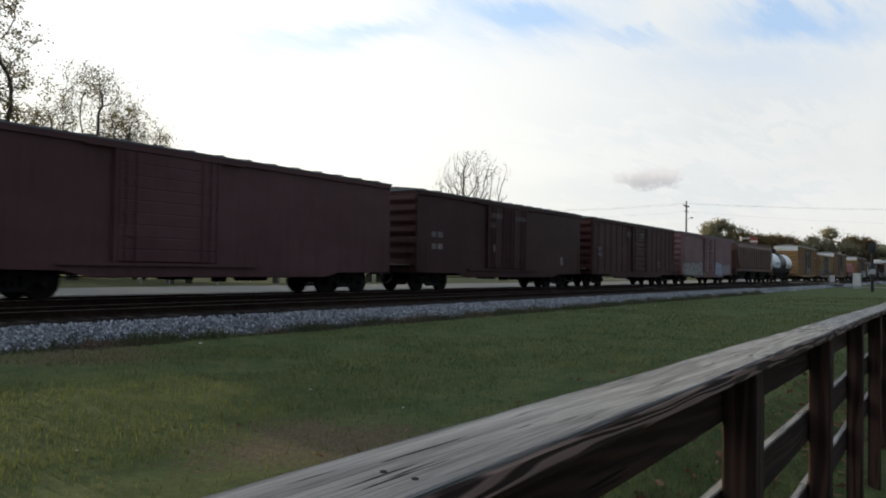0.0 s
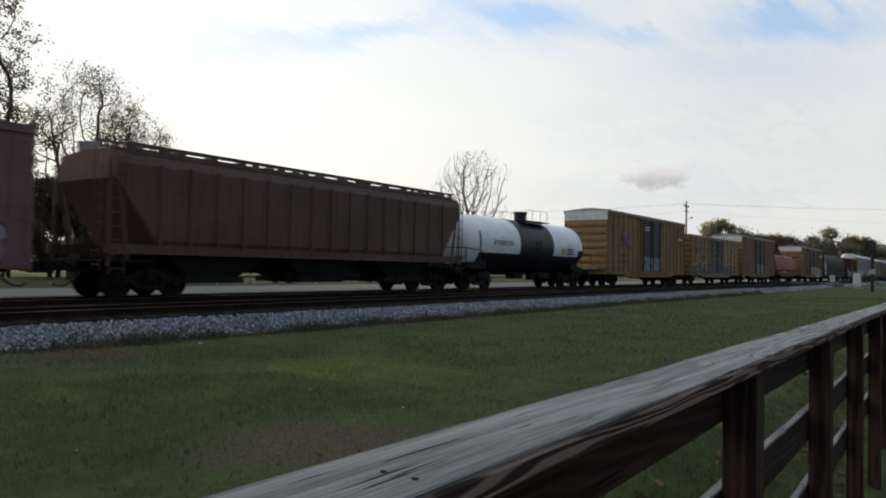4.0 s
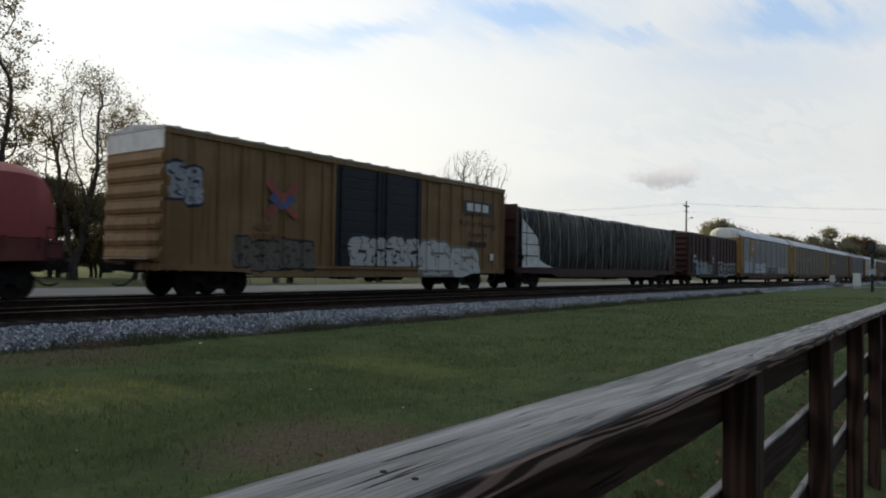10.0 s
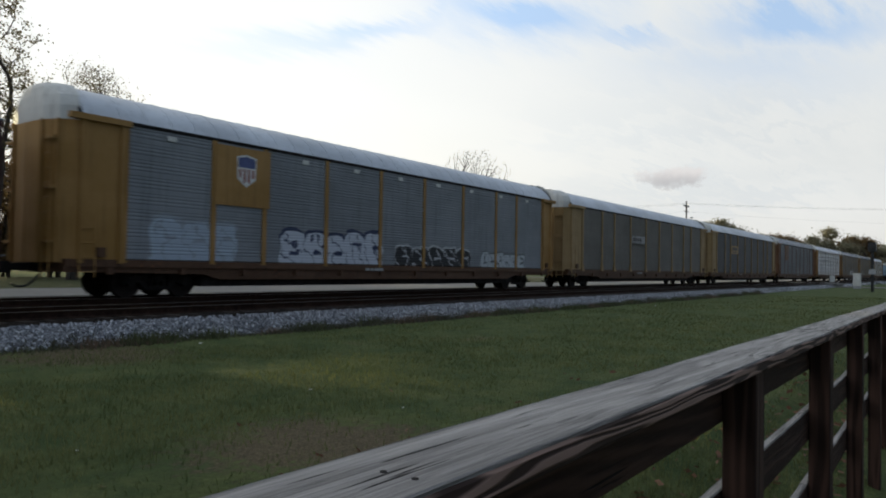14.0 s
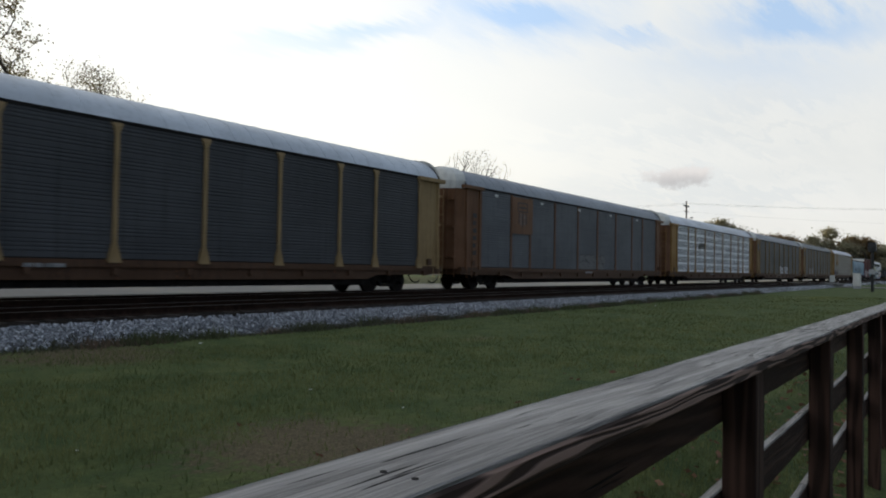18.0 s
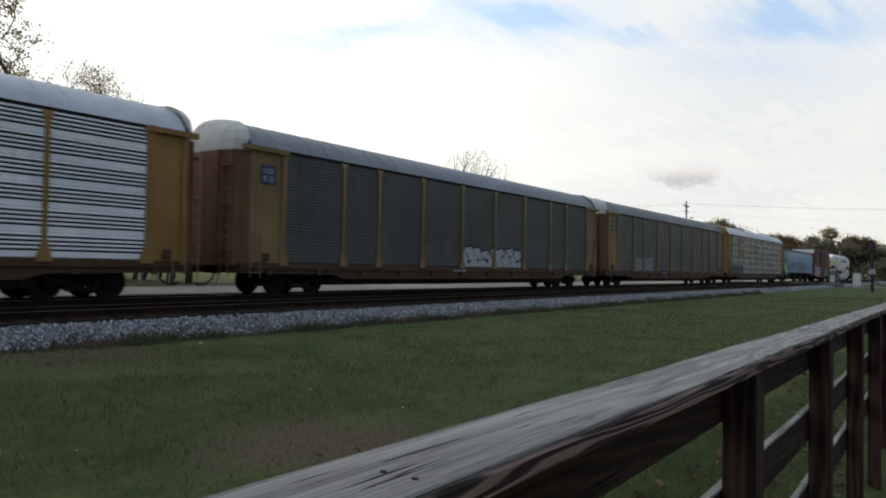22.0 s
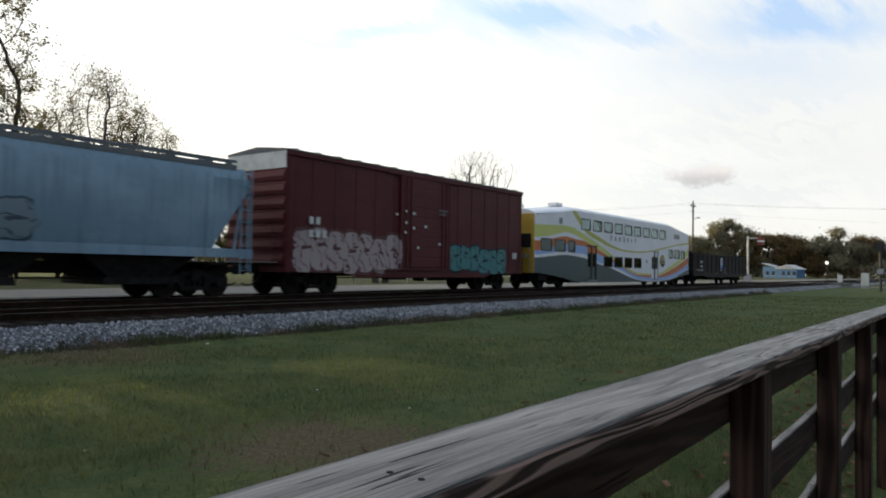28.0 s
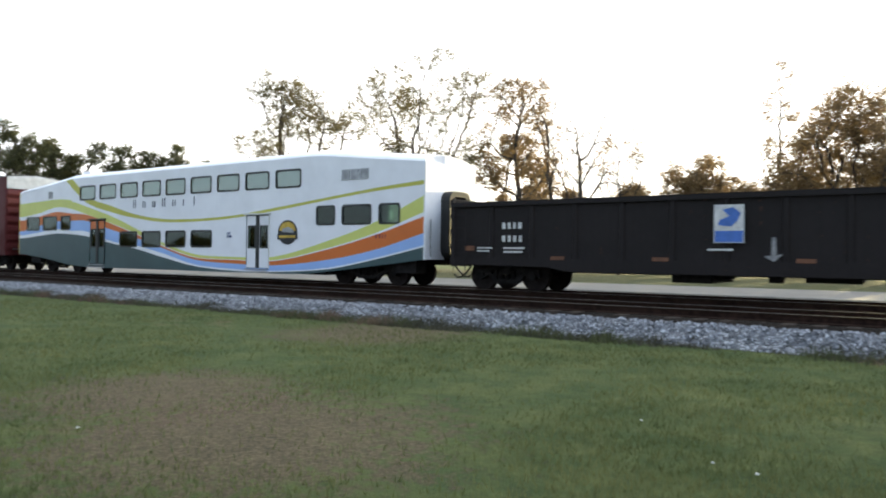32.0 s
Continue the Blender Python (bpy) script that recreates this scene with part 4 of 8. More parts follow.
        post = Mesh().ring([[(-w, 0, z), (w, 0, z), (w, s * d, z), (-w, s * d, z)] for z, w, d in shape]).data("side_post", frame_skin)
        for x0, x1 in zip(RACK_POSTS[:-1], RACK_POSTS[1:]):
            sheet = part("side_sheet", Mesh().along_x(outer, x0 + 0.05, x1 - 0.05), panel_skin, car)
            if silver:
                # A dark sheet puts the slots' shade into colour between the bright ribs.
                part("slot_screen", Mesh().box(x0 + 0.07, x1 - 0.07, s * (face - 0.014) - 0.004, s * (face - 0.014) + 0.004, deck + 0.13, eave - 0.05), STEEL, sheet, "dark sheet standing in for the shade between the ribs")
        for x in RACK_POSTS:
            p = part("side_post", post, None, car)
            p.location = (x, s * (face - 0.02), 0)
        # Near-black strip: the shadow line under the roof, put in as colour.
        part("eave_gap", Mesh().box(-half + 0.2, half - 0.2, s * (face - 0.03) - 0.04, s * (face - 0.03) + 0.04, eave - 0.03, eave + 0.07), STEEL, car, "dark strip standing in for the shade under the roof's edge")
    arc = [(1.55 * math.sin(a) / math.sin(1.2), eave + 0.06 + 0.92 * (math.cos(a) - math.cos(1.2)) / (1 - math.cos(1.2))) for a in [-1.2 + 2.4 * i / 14 for i in range(15)]]
    rf = part("roof", Mesh().along_x(arc + [(1.5, eave + 0.04), (-1.5, eave + 0.04)], -half + 0.25, half - 0.25), roof_skin, car, "arched corrugated steel roof", True)
    m = Mesh()
    x = -half + 0.6
    while x < half - 0.3:
        m.along_x([(y * 1.003, z + 0.009) for y, z in arc] + [(y * 0.99, z - 0.01) for y, z in reversed(arc)], x - 0.02, x + 0.02)
        x += 0.8
    part("roof_ribs", m, roof_skin, rf)
    for e in (-1, 1):
        xr = e * (half - 0.26)
        part("roof_rim", Mesh().along_x([(y * 1.014, z + 0.035) for y, z in arc] + [(y * 0.98, z - 0.02) for y, z in reversed(arc)], xr - 0.05, xr + 0.05), BLACK, rf, "black rim at the roof's end")
        m = Mesh()
        pts = [(e * (half - 0.25), -face + 0.02), (e * (half + 0.12), -face + 0.3), (e * (half + 0.3), -0.75), (e * (half + 0.34), -0.02)]
        for sgn in (1, -1):
            q = [(x, y * sgn) for x, y in pts]
            d = part("end_door", Mesh().along_z(q + [(x - e * 0.06, y + 0.03 * sgn) for x, y in reversed(q)], deck, eave - 0.1), end_skin or frame_skin, car, "tall folding end door")
            for x, y in q[1:3]:
                part("hinge_rod", Mesh().tube((x + e * 0.03, y, deck), (x + e * 0.03, y, eave - 0.1), 0.035, 6), end_skin or frame_skin, d)
            for z in (1.5, 2.9, 4.2):
                part("hinge_bar", Mesh().box(min(q[1][0], q[2][0]) - 0.02, max(q[1][0], q[2][0]) + 0.06, min(q[1][1], q[2][1]), max(q[1][1], q[2][1]), z, z + 0.07), end_skin or frame_skin, d)
        hx = [(x, y) for x, y in pts] + [(x, -y) for x, y in reversed(pts)]
        m = Mesh()
        m.ring([[(x, y, eave - 0.12) for x, y in hx], [(x, y, eave + 0.25) for x, y in hx], [(x - e * 0.03, y * 0.93, eave + 0.55) for x, y in hx], [(x - e * 0.08, y * 0.72, eave + 0.8) for x, y in hx], [(x - e * 0.16, y * 0.5, eave + 0.93) for x, y in hx]])
        part("end_hood", m, hood or roof_skin, car, "hooded end above the doors")
    for e in (-1, 1):
        ladder(car, e * (half - 0.5), -face - 0.1, 0.6, 2.3, frame_skin)
    end_ladder(car, half + 0.25, 0.6, 4.5, frame_skin)
    underbody(car, half)
    r = random.Random(seed)
    if mark:
        for i in range(mark):
            x = -half + solid + 1.1 + i * (2 * half - 2 * solid) / mark
            part("reflector", Mesh().box(x, x + 0.3, -face - 0.035, -face - 0.03, eave - 0.28, eave - 0.14), WHITE, car)
    if emblem_at is not None:
        part("emblem_plate", Mesh().box(emblem_at - 1.08, emblem_at + 1.08, -face - 0.045, -face - 0.008, 2.85, 4.72), frame_skin, car, "square plate painted like the frame")
        if cap == "shield":
            emblem(car, emblem_at + 0.1, 4.0, -face - 0.046, 0.78)
        elif cap == "faded":
            m = Mesh().box(emblem_at - 0.5, emblem_at + 0.5, -face - 0.052, -face - 0.046, 4.42, 4.48).box(emblem_at - 0.5, emblem_at + 0.5, -face - 0.052, -face - 0.046, 3.98, 4.03)
            m.box(emblem_at - 0.52, emblem_at - 0.46, -face - 0.052, -face - 0.046, 4.0, 4.46).box(emblem_at + 0.46, emblem_at + 0.52, -face - 0.052, -face - 0.046, 4.0, 4.46)
            m.box(emblem_at - 0.34, emblem_at + 0.34, -face - 0.052, -face - 0.046, 4.18, 4.26)
            part("emblem_outline", m, BLACK, car, "worn dark outline of a shield")
            for i in range(5):
                q = emblem_at - 0.42 + i * 0.19
                part("emblem_stripe", Mesh().box(q, q + 0.09, -face - 0.052, -face - 0.046, 3.2 + 0.08 * abs(i - 2), 3.92), FADED if i % 2 else BLACK, car)
    bars(car, r.uniform(-4, 0), 0.96, -face - 0.025, [(0.22, 0.22, 0.5)], 0.1, 0.1, GREY_MARK)
    return car, half, face


def small_emblem(car, face):
    board = part("emblem", Mesh().box(-13.05, -12.4, -face - 0.022, -face - 0.012, 3.66, 4.3), BLUE_DIM, car, "small dark blue emblem")
    part("emblem_mark", Mesh().box(-12.95, -12.78, -face - 0.026, -face - 0.021, 3.75, 3.95).box(-12.68, -12.5, -face - 0.026, -face - 0.021, 3.75, 3.95).box(-12.95, -12.5, -face - 0.026, -face - 0.021, 4.02, 4.2), GREY_MARK, board)


def hopper(s0, s1, eave, skin, label, bays=3, seed=0, outside_posts=True, chute_skin=None):
    """A covered hopper: bulging or posted sides, sloped end sheets over open platforms, discharge bays, roof walk."""
    car, half = begin("covered_hopper", s0, s1, label, "hopper car", 1.7)
    low, inset = 1.5, 1.5
    prof = [(-1.5, low), (-1.57, low + 0.15), (-1.57, eave - 0.35), (-1.42, eave), (0, eave + 0.12), (1.42, eave), (1.57, eave - 0.35), (1.57, low + 0.15), (1.5, low)]
    body = part("body", Mesh().along_x(prof, -half + inset, half - inset), skin, car, "weathered steel hopper body", not outside_posts)
    for e in (-1, 1):
        m = Mesh()
        m.ring([[(e * (half - inset), y, max(z, low)) for y, z in prof], [(e * (half - 0.25), y * 0.995, max(z, eave - 0.75)) for y, z in prof]])
        part("slope_sheet", m, skin, car, "sloped end sheet")
        for y in (-1.45, 1.45):
            part("corner_post", Mesh().tube((e * (half - 0.12), y, 0.9), (e * (half - 0.12), y, eave - 0.3), 0.035, 6), skin, car)
            part("end_brace", Mesh().tube((e * (half - 0.7), y, 1.1), (e * (half - 0.35), y, eave - 0.7), 0.05, 6), skin, car)
            part("end_gusset", Mesh().along_y([(e * (half - inset), low), (e * (half - 0.35), eave - 0.75), (e * (half - 0.55), eave - 0.75), (e * (half - inset), low + 0.5)], y - 0.02, y + 0.02), skin, car)
        part("end_platform", Mesh().box(min(e * half, e * (half - inset)), max(e * half, e * (half - inset)), -1.45, 1.45, 1.02, 1.1), STEEL, car)
    m = Mesh()
    for s in (-1, 1):
        m.box(-half, half, s * 1.52 - 0.05, s * 1.52 + 0.05, 1.25, 1.52)
    part("side_sill", m, skin, car)
    if outside_posts:
        n = 14
        for i in range(n + 1):
            for s in (-1, 1):
                x = -half + inset + 0.1 + i * (2 * half - 2 * inset - 0.2) / n
                part("side_post", Mesh().along_z([(x - 0.05, s * 1.565), (x - 0.04, s * 1.635), (x + 0.04, s * 1.635), (x + 0.05, s * 1.565)], low, eave - 0.3), skin, body)
    span = (2 * half - 2 * inset) / bays
    for i in range(bays):
        c = -half + inset + (i + 0.5) * span
        m = Mesh().ring([[(c - span * 0.48, -1.4, low), (c + span * 0.48, -1.4, low), (c + span * 0.48, 1.4, low), (c - span * 0.48, 1.4, low)], [(c - span * 0.2, -1.1, 0.62), (c + span * 0.2, -1.1, 0.62), (c + span * 0.2, 1.1, 0.62), (c - span * 0.2, 1.1, 0.62)]])
        bay = part("discharge_bay", m, chute_skin or skin, car, "tapered discharge chute")
        part("gate", Mesh().box(c - span * 0.24, c + span * 0.24, -1.15, 1.15, 0.42, 0.62), STEEL, bay)
    walk_y = Mesh()
    x = -half + 0.3
    for y in (-0.55, -0.32, 0.32, 0.55):
        walk_y.box(-half + 0.2, half - 0.2, y - 0.04, y + 0.04, eave + 0.34, eave + 0.37)
    while x < half - 0.2:
        walk_y.box(x, x + 0.05, -0.6, 0.6, eave + 0.1, eave + 0.34)
        x += 1.25
    part("roof_walk", walk_y, ROOF_DARK, car, "galvanised grated roof walk")
    m = Mesh().box(-half + 0.6, half - 0.6, -1.46, -1.4, eave + 0.19, eave + 0.26).box(-half + 0.6, half - 0.6, -1.46, -1.4, eave - 0.05, eave + 0.1)
    for i in range(18):
        q = -half + 0.7 + i * (2 * half - 1.4) / 17 + 0.22 * math.sin(i * 2.1)
        m.box(q - 0.12 - 0.08 * math.sin(i * 1.3), q + 0.14, -1.455, -1.405, eave + 0.08, eave + 0.2)
    part("roof_rail", m, ROOF_DARK if not outside_posts else skin, car)
    for i in range(6):
        c = -half + 1.8 + i * (2 * half - 3.6) / 5
        part("hatch", Mesh().box(c - 0.9, c + 0.9, -0.28, 0.28, eave + 0.1, eave + 0.26), skin, car)
    for e in (-1, 1):
        ladder(car, e * (half - 0.3), -1.6, 0.7, eave, skin)
    end_ladder(car, half - 0.05, 0.8, eave + 0.1, skin)
    underbody(car, half)
    return car, half


def ring_x(x, r, z, n=28, flat=1.0):
    return [(x, r * math.cos(2 * math.pi * i / n), z + flat * r * math.sin(2 * math.pi * i / n)) for i in range(n)]


def tank_car(s0, s1, shell, band, label):
    car, half = begin("tank_car", s0, s1, label, "tank car", 1.95)
    r, z = 1.42, 2.3
    L = half - 0.5
    prof = [(-L - 0.0, 0.05), (-L + 0.05, 0.5), (-L + 0.2, 0.95), (-L + 0.42, 1.25), (-L + 0.75, 1.4), (-L + 1.1, r), (L - 1.1, r), (L - 0.75, 1.4), (L - 0.42, 1.25), (L - 0.2, 0.95), (L - 0.05, 0.5), (L, 0.05)]
    part("shell", Mesh().ring([ring_x(x, q, z) for x, q in prof]), shell, car, "white cylindrical tank shell", True)
    part("belly_band", Mesh().ring([ring_x(x, r + 0.006, z) for x in (-1.75, 2.05)]), band, car, "broad black band round the middle", True)
    a0 = -0.5 * math.pi
    for x0, x1 in ((-L + 0.9, -1.752), (2.052, L - 0.9)):
        m = Mesh().ring([[(x, q * math.cos(a), z + q * math.sin(a)) for q, a in [(r + 0.008, a0 - 1.22 + 2.44 * i / 14) for i in range(15)] + [(r - 0.02, a0 + 1.22 - 2.44 * i / 14) for i in range(15)]] for x in (x0, x1)])
        part("belly", m, band, car, "black painted underside", True)
    dome = part("manway", Mesh().along_z([(0.6 + 0.36 * math.cos(i * 0.449), 0.36 * math.sin(i * 0.449)) for i in range(14)], z + r - 0.1, z + r + 0.42), band, car, "black manway housing on top")
    part("manway_lid", Mesh().along_z([(0.6 + 0.42 * math.cos(i * 0.449), 0.42 * math.sin(i * 0.449)) for i in range(14)], z + r + 0.42, z + r + 0.5), band, dome)
    m = Mesh()
    for y in (-0.95, 0.95):
        for x in (-0.6, 0.3, 1.2, 2.0):
            m.tube((x, y, z + 1.05), (x, y, z + r + 0.55), 0.012, 5)
        m.tube((-0.6, y, z + r + 0.55), (2.0, y, z + r + 0.55), 0.01, 5)
    m.box(-0.7, 2.1, -1.1, -0.5, z + r - 0.08, z + r - 0.04).box(-0.7, 2.1, 0.5, 1.1, z + r - 0.08, z + r - 0.04)
    part("platform_rail", m, STEEL, car, "walkway with hand rails round the manway")
    for e in (-1, 1):
        m = Mesh().ring([[(e * (half - 2.3), y, q) for y, q in ((-1.2, 1.05), (1.2, 1.05), (1.1, 1.6), (-1.1, 1.6))], [(e * (half - 0.8), y, q) for y, q in ((-1.2, 1.05), (1.2, 1.05), (0.9, 1.3), (-0.9, 1.3))]])
        part("saddle", m, STEEL, car)
        m = Mesh().box(min(e * half, e * (half - 1.6)), max(e * half, e * (half - 1.6)), -1.5, 1.5, 1.02, 1.08)
        part("end_platform", m, STEEL, car)
        m = Mesh().bent([(e * (half - 0.1), -1.45, 1.05), (e * (half - 0.1), -1.45, 2.0), (e * (half - 0.1), 1.45, 2.0), (e * (half - 0.1), 1.45, 1.05)], 0.022)
        m.tube((e * (half - 0.1), -1.45, 1.55), (e * (half - 0.1), 1.45, 1.55), 0.018)
        m.bent([(e * (half - 1.5), -1.45, 1.05), (e * (half - 1.5), -1.45, 1.9), (e * (half - 0.1), -1.45, 2.0)], 0.02)
        part("hand_rail", m, STEEL, car)
    m = Mesh()
    for x in (-0.1, 0.35):
        m.tube((x, -1.5, 0.7), (x, -1.46, 2.6), 0.018, 5)
    for i in range(6):
        m.tube((-0.1, -1.5, 0.8 + i * 0.34), (0.35, -1.49, 0.8 + i * 0.34), 0.015, 5)
    part("side_ladder", m, STEEL, car)

    def decal(x0, x1, t0, t1, material, name):
        q = r + 0.012
        ring = [[(x, -q * math.cos(t), z + q * math.sin(t)) for t in [t0 + (t1 - t0) * i / 4 for i in range(5)]] for x in (x0, x1)]
        mm = Mesh()
        mm.v = [p for g in ring for p in g]
        mm.f = [(i, i + 1, 6 + i, 5 + i) for i in range(4)]
        part(name, mm, material, car)
    for i, w in enumerate((0.16, 0.13, 0.18, 0.14, 0.2, 0.13, 0.16, 0.15, 0.12)):
        decal(-4.4 + i * 0.22, -4.4 + i * 0.22 + 0.6 * w, -0.06, 0.12, BLACK, "stencil")
    decal(-5.7, -5.58, -0.2, 0.38, BLACK, "stencil")
    decal(-3.6, -3.56, -0.1, 0.26, BLACK, "stencil")
    decal(3.0, 3.5, -0.28, -0.02, YELLOW_MARK, "placard")
    decal(4.0, 4.05, -0.3, 0.2, BLACK, "stencil")
    for i in range(3):
        decal(3.7, 4.6, -0.27 + i * 0.1, -0.22 + i * 0.1, BLACK, "stencil")
    decal(5.2, 5.9, -0.36, -0.08, BLACK, "placard")
    underbody(car, half)
    return car


def coil_car(s0, s1, hood_skin, sill_skin, label):
    car, half = begin("coil_car", s0, s1, label, "coil car", 1.7)
    m = Mesh()
    for s in (-1, 1):
        m.along_y([(-half, 1.55), (half, 1.55), (half, 1.05), (half - 2.4, 0.95), (half - 3.2, 0.75), (-half + 3.2, 0.75), (-half + 2.4, 0.95), (-half, 1.05)], s * 1.5 - 0.05, s * 1.5 + 0.05)
    part("side_sill", m, sill_skin, car, "deep red side sill")
    part("trough", Mesh().box(-half + 0.1, half - 0.1, -1.44, 1.44, 1.0, 1.35), sill_skin, car)
    guide = Mesh().box(-0.05, 0.05, -1.58, -1.5, 1.3, 1.62).data("hood_guide", sill_skin)
    for i in range(17):
        p = part("hood_guide", guide, None, car)
        p.location = (-half + 0.6 + i * (2 * half - 1.2) / 16, 0, 0)

    def section(x, k):
        top = 3.54 - (1 - k) * 0.6
        half_w = 1.5 - (1 - k) * 0.25
        return [(x, -half_w, 1.58), (x, -half_w, 1.9), (x, -half_w * 0.97, 2.35), (x, -half_w * 0.82, top - 0.35), (x, -half_w * 0.5, top - 0.08), (x, 0, top), (x, half_w * 0.5, top - 0.08), (x, half_w * 0.82, top - 0.35), (x, half_w * 0.97, 2.35), (x, half_w, 1.9), (x, half_w, 1.58)]
    rows = [(-half + 0.1, 0.0), (-half + 0.18, 0.4), (-half + 0.36, 0.75), (-half + 0.65, 0.93), (-half + 1.0, 1.0), (half - 1.0, 1.0), (half - 0.65, 0.93), (half - 0.36, 0.75), (half - 0.18, 0.4), (half - 0.1, 0.0)]
    hood = part("hood", Mesh().ring([section(x, k) for x, k in rows]), hood_skin, car, "faded red rounded steel hood", True)
    for x in (-half + 2.2, -half * 0.33, half * 0.33, half - 2.2):
        part("hood_rib", Mesh().ring([[(x - 0.04, y * 1.012, z + 0.02) for _, y, z in section(x, 1)], [(x + 0.04, y * 1.012, z + 0.02) for _, y, z in section(x, 1)]]), hood_skin, hood)
    m = Mesh()
    for x in (-0.35, 0.35):
        m.bent([(0.7 + x * 1.9, -0.5, 3.4), (0.7 + x * 0.9, -0.2, 4.15), (0.7 + x * 0.9, 0.2, 4.15), (0.7 + x * 1.9, 0.5, 3.4)], 0.05)
    m.box(0.15, 1.25, -0.28, 0.28, 4.12, 4.22)
    part("lifting_bracket", m, STEEL, hood, "black lifting bracket on the hood")
    for x in (-1.9, 5.5):
        part("hood_bail", Mesh().bent([(x - 0.3, -0.75, 3.35), (x, -0.6, 3.8), (x + 0.3, -0.75, 3.35)], 0.035).box(x - 0.05, x + 0.05, -1.3, -1.1, 2.7, 3.3), STEEL, hood)
    bars(car, -half + 4.2, 1.42, -1.552, [(0.16, 0.16, 0.16, 0.16, 0.25)], 0.2, 0.1, WHITE)
    bars(car, -half + 6.4, 1.3, -1.552, [(0.2, 0.2, 0.2, 0.2)], 0.08, 0.05, WHITE)
    for e in (-1, 1):
        part("end_platform", Mesh().box(min(e * half, e * (half + 0.3)), max(e * half, e * (half + 0.3)), -1.4, 1.4, 1.1, 1.14), STEEL, car)
        ladder(car, e * (half - 0.25), -1.6, 0.55, 1.9, STEEL)
    underbody(car, half)
    return car


# Where the straps cross the load, from its middle.
STRAPS = (-11.75, -10.45, -9.2, -8.0, -6.85, -5.7, -4.45, -3.05, -2.0, -0.62, 0.55, 1.8, 2.95, 4.0, 5.05, 6.05, 7.25, 8.9, 9.9, 11.05, 12.1)


def lumber_car(s0, s1, wrap, frame, white, strap, label):
    """A bulkhead flat car with a tarpaulin-wrapped load, tied down by straps."""
    car, half = begin("bulkhead_flat_car", s0, s1, label, "flat car", 2.4)
    m = Mesh()
    for s in (-1, 1):
        m.along_y([(-half, 1.12), (half, 1.12), (half, 0.85), (half - 4, 0.8), (half - 5, 0.62), (-half + 5, 0.62), (-half + 4, 0.8), (-half, 0.85)], s * 1.45 - 0.05, s * 1.45 + 0.05)
    part("side_sill", m, frame, car)
    part("deck", Mesh().box(-half, half, -1.4, 1.4, 1.04, 1.12), frame, car, "flat steel deck")
    top = 4.35
    for e in (-1, 1):
        b = part("bulkhead", Mesh().box(min(e * half, e * (half - 0.15)), max(e * half, e * (half - 0.15)), -1.5, 1.5, 1.1, top + 0.05), frame, car, "dark brown ribbed bulkhead")
        m = Mesh()
        for y in (-1.44, -0.7, 0, 0.7, 1.44):
            m.box(min(e * half, e * (half - 1.6)) if abs(y) > 1.4 else min(e * half, e * (half + 0.1)), max(e * half, e * (half + 0.1)), y - 0.06, y + 0.06, 1.1, top if abs(y) < 1.4 else 2.0)
        for z in (1.8, 2.7, 3.6):
            m.box(min(e * half, e * (half + 0.1)), max(e * half, e * (half + 0.1)), -1.45, 1.45, z, z + 0.12)
        part("bulkhead_ribs", m, frame, b)
        part("side_stake", Mesh().box(min(e * (half - 0.15), e * (half - 0.3)), max(e * (half - 0.15), e * (half - 0.3)), -1.5, -1.42, 1.3, top - 0.1), frame, b)
    # The wrapped load sags and billows between its straps.
    L = half - 0.5
    nx, prof = 330, [(-1.42, 1.14), (-1.5, 1.6), (-1.53, 2.3), (-1.54, 3.0), (-1.52, 3.7), (-1.42, 4.2), (-1.1, 4.36), (-0.4, 4.42), (0.4, 4.42), (1.1, 4.36), (1.42, 4.2), (1.52, 3.7), (1.54, 3.0), (1.53, 2.3), (1.5, 1.6), (1.42, 1.14)]
    rings = []
    for i in range(nx + 1):
        x = -L + 2 * L * i / nx
        row = []
        for y, z in prof:
            # Long slanting folds, pinched where the straps run.
            f = noise.noise((x * 0.5, z * 0.7, y)) * 0.06 + noise.noise((x * 1.6 - z * 1.1, z * 0.35, y * 2)) * 0.06 + noise.noise((x * 4.2 - z * 2.6, z * 0.7, y * 3)) * 0.03
            f -= 0.045 * max(math.exp(-((x - q - 0.1 * (4 - z)) / 0.1) ** 2) for q in STRAPS)
            row.append((x, y * (1 + f), z + (f * 1.1 if z > 4 else 0)))
        rings.append(row)
    part("wrapped_load", Mesh().ring(rings), wrap, car, "black plastic wrap, creased and flapping", True)
    m = Mesh().ring([[(d + 0.1 * (4 - z), y * 1.03, z + (0.02 if z > 4 else 0)) for y, z in prof] for d in (-0.028, 0.028)], False)
    mesh = m.data("strap", strap)
    for x in STRAPS:
        p = part("strap", mesh, None, car)
        p.location = (x, 0, 0)
    m = Mesh().along_y([(-12.24, 1.14), (-8.75, 1.16), (-9.6, 1.32), (-10.36, 1.55), (-10.42, 2.2), (-10.6, 2.72), (-11.3, 3.15), (-12.24, 3.66)], -1.6, -1.57)
    part("torn_corner", m, white, car, "white inner wrap where the black has torn open")
    m = Mesh()
    for z in (1.72, 2.32, 2.92):
        m.box(-12.24, -10.5 if z < 2.5 else -10.9, -1.61, -1.6, z, z + 0.045)
    m.box(-11.82, -11.77, -1.61, -1.6, 1.2, 3.35)
    part("bundle_seams", m, STEEL, car)
    for i in range(4):
        c = -5.2 + i * 3.2
        part("strap_winch", Mesh().box(c, c + 0.7, -1.3, 1.3, 0.5, 0.75), STEEL, car)
    for e in (-1, 1):
        ladder(car, e * (half - 0.3), -1.58, 0.6, 2.2, frame)
    underbody(car, half)
    return car




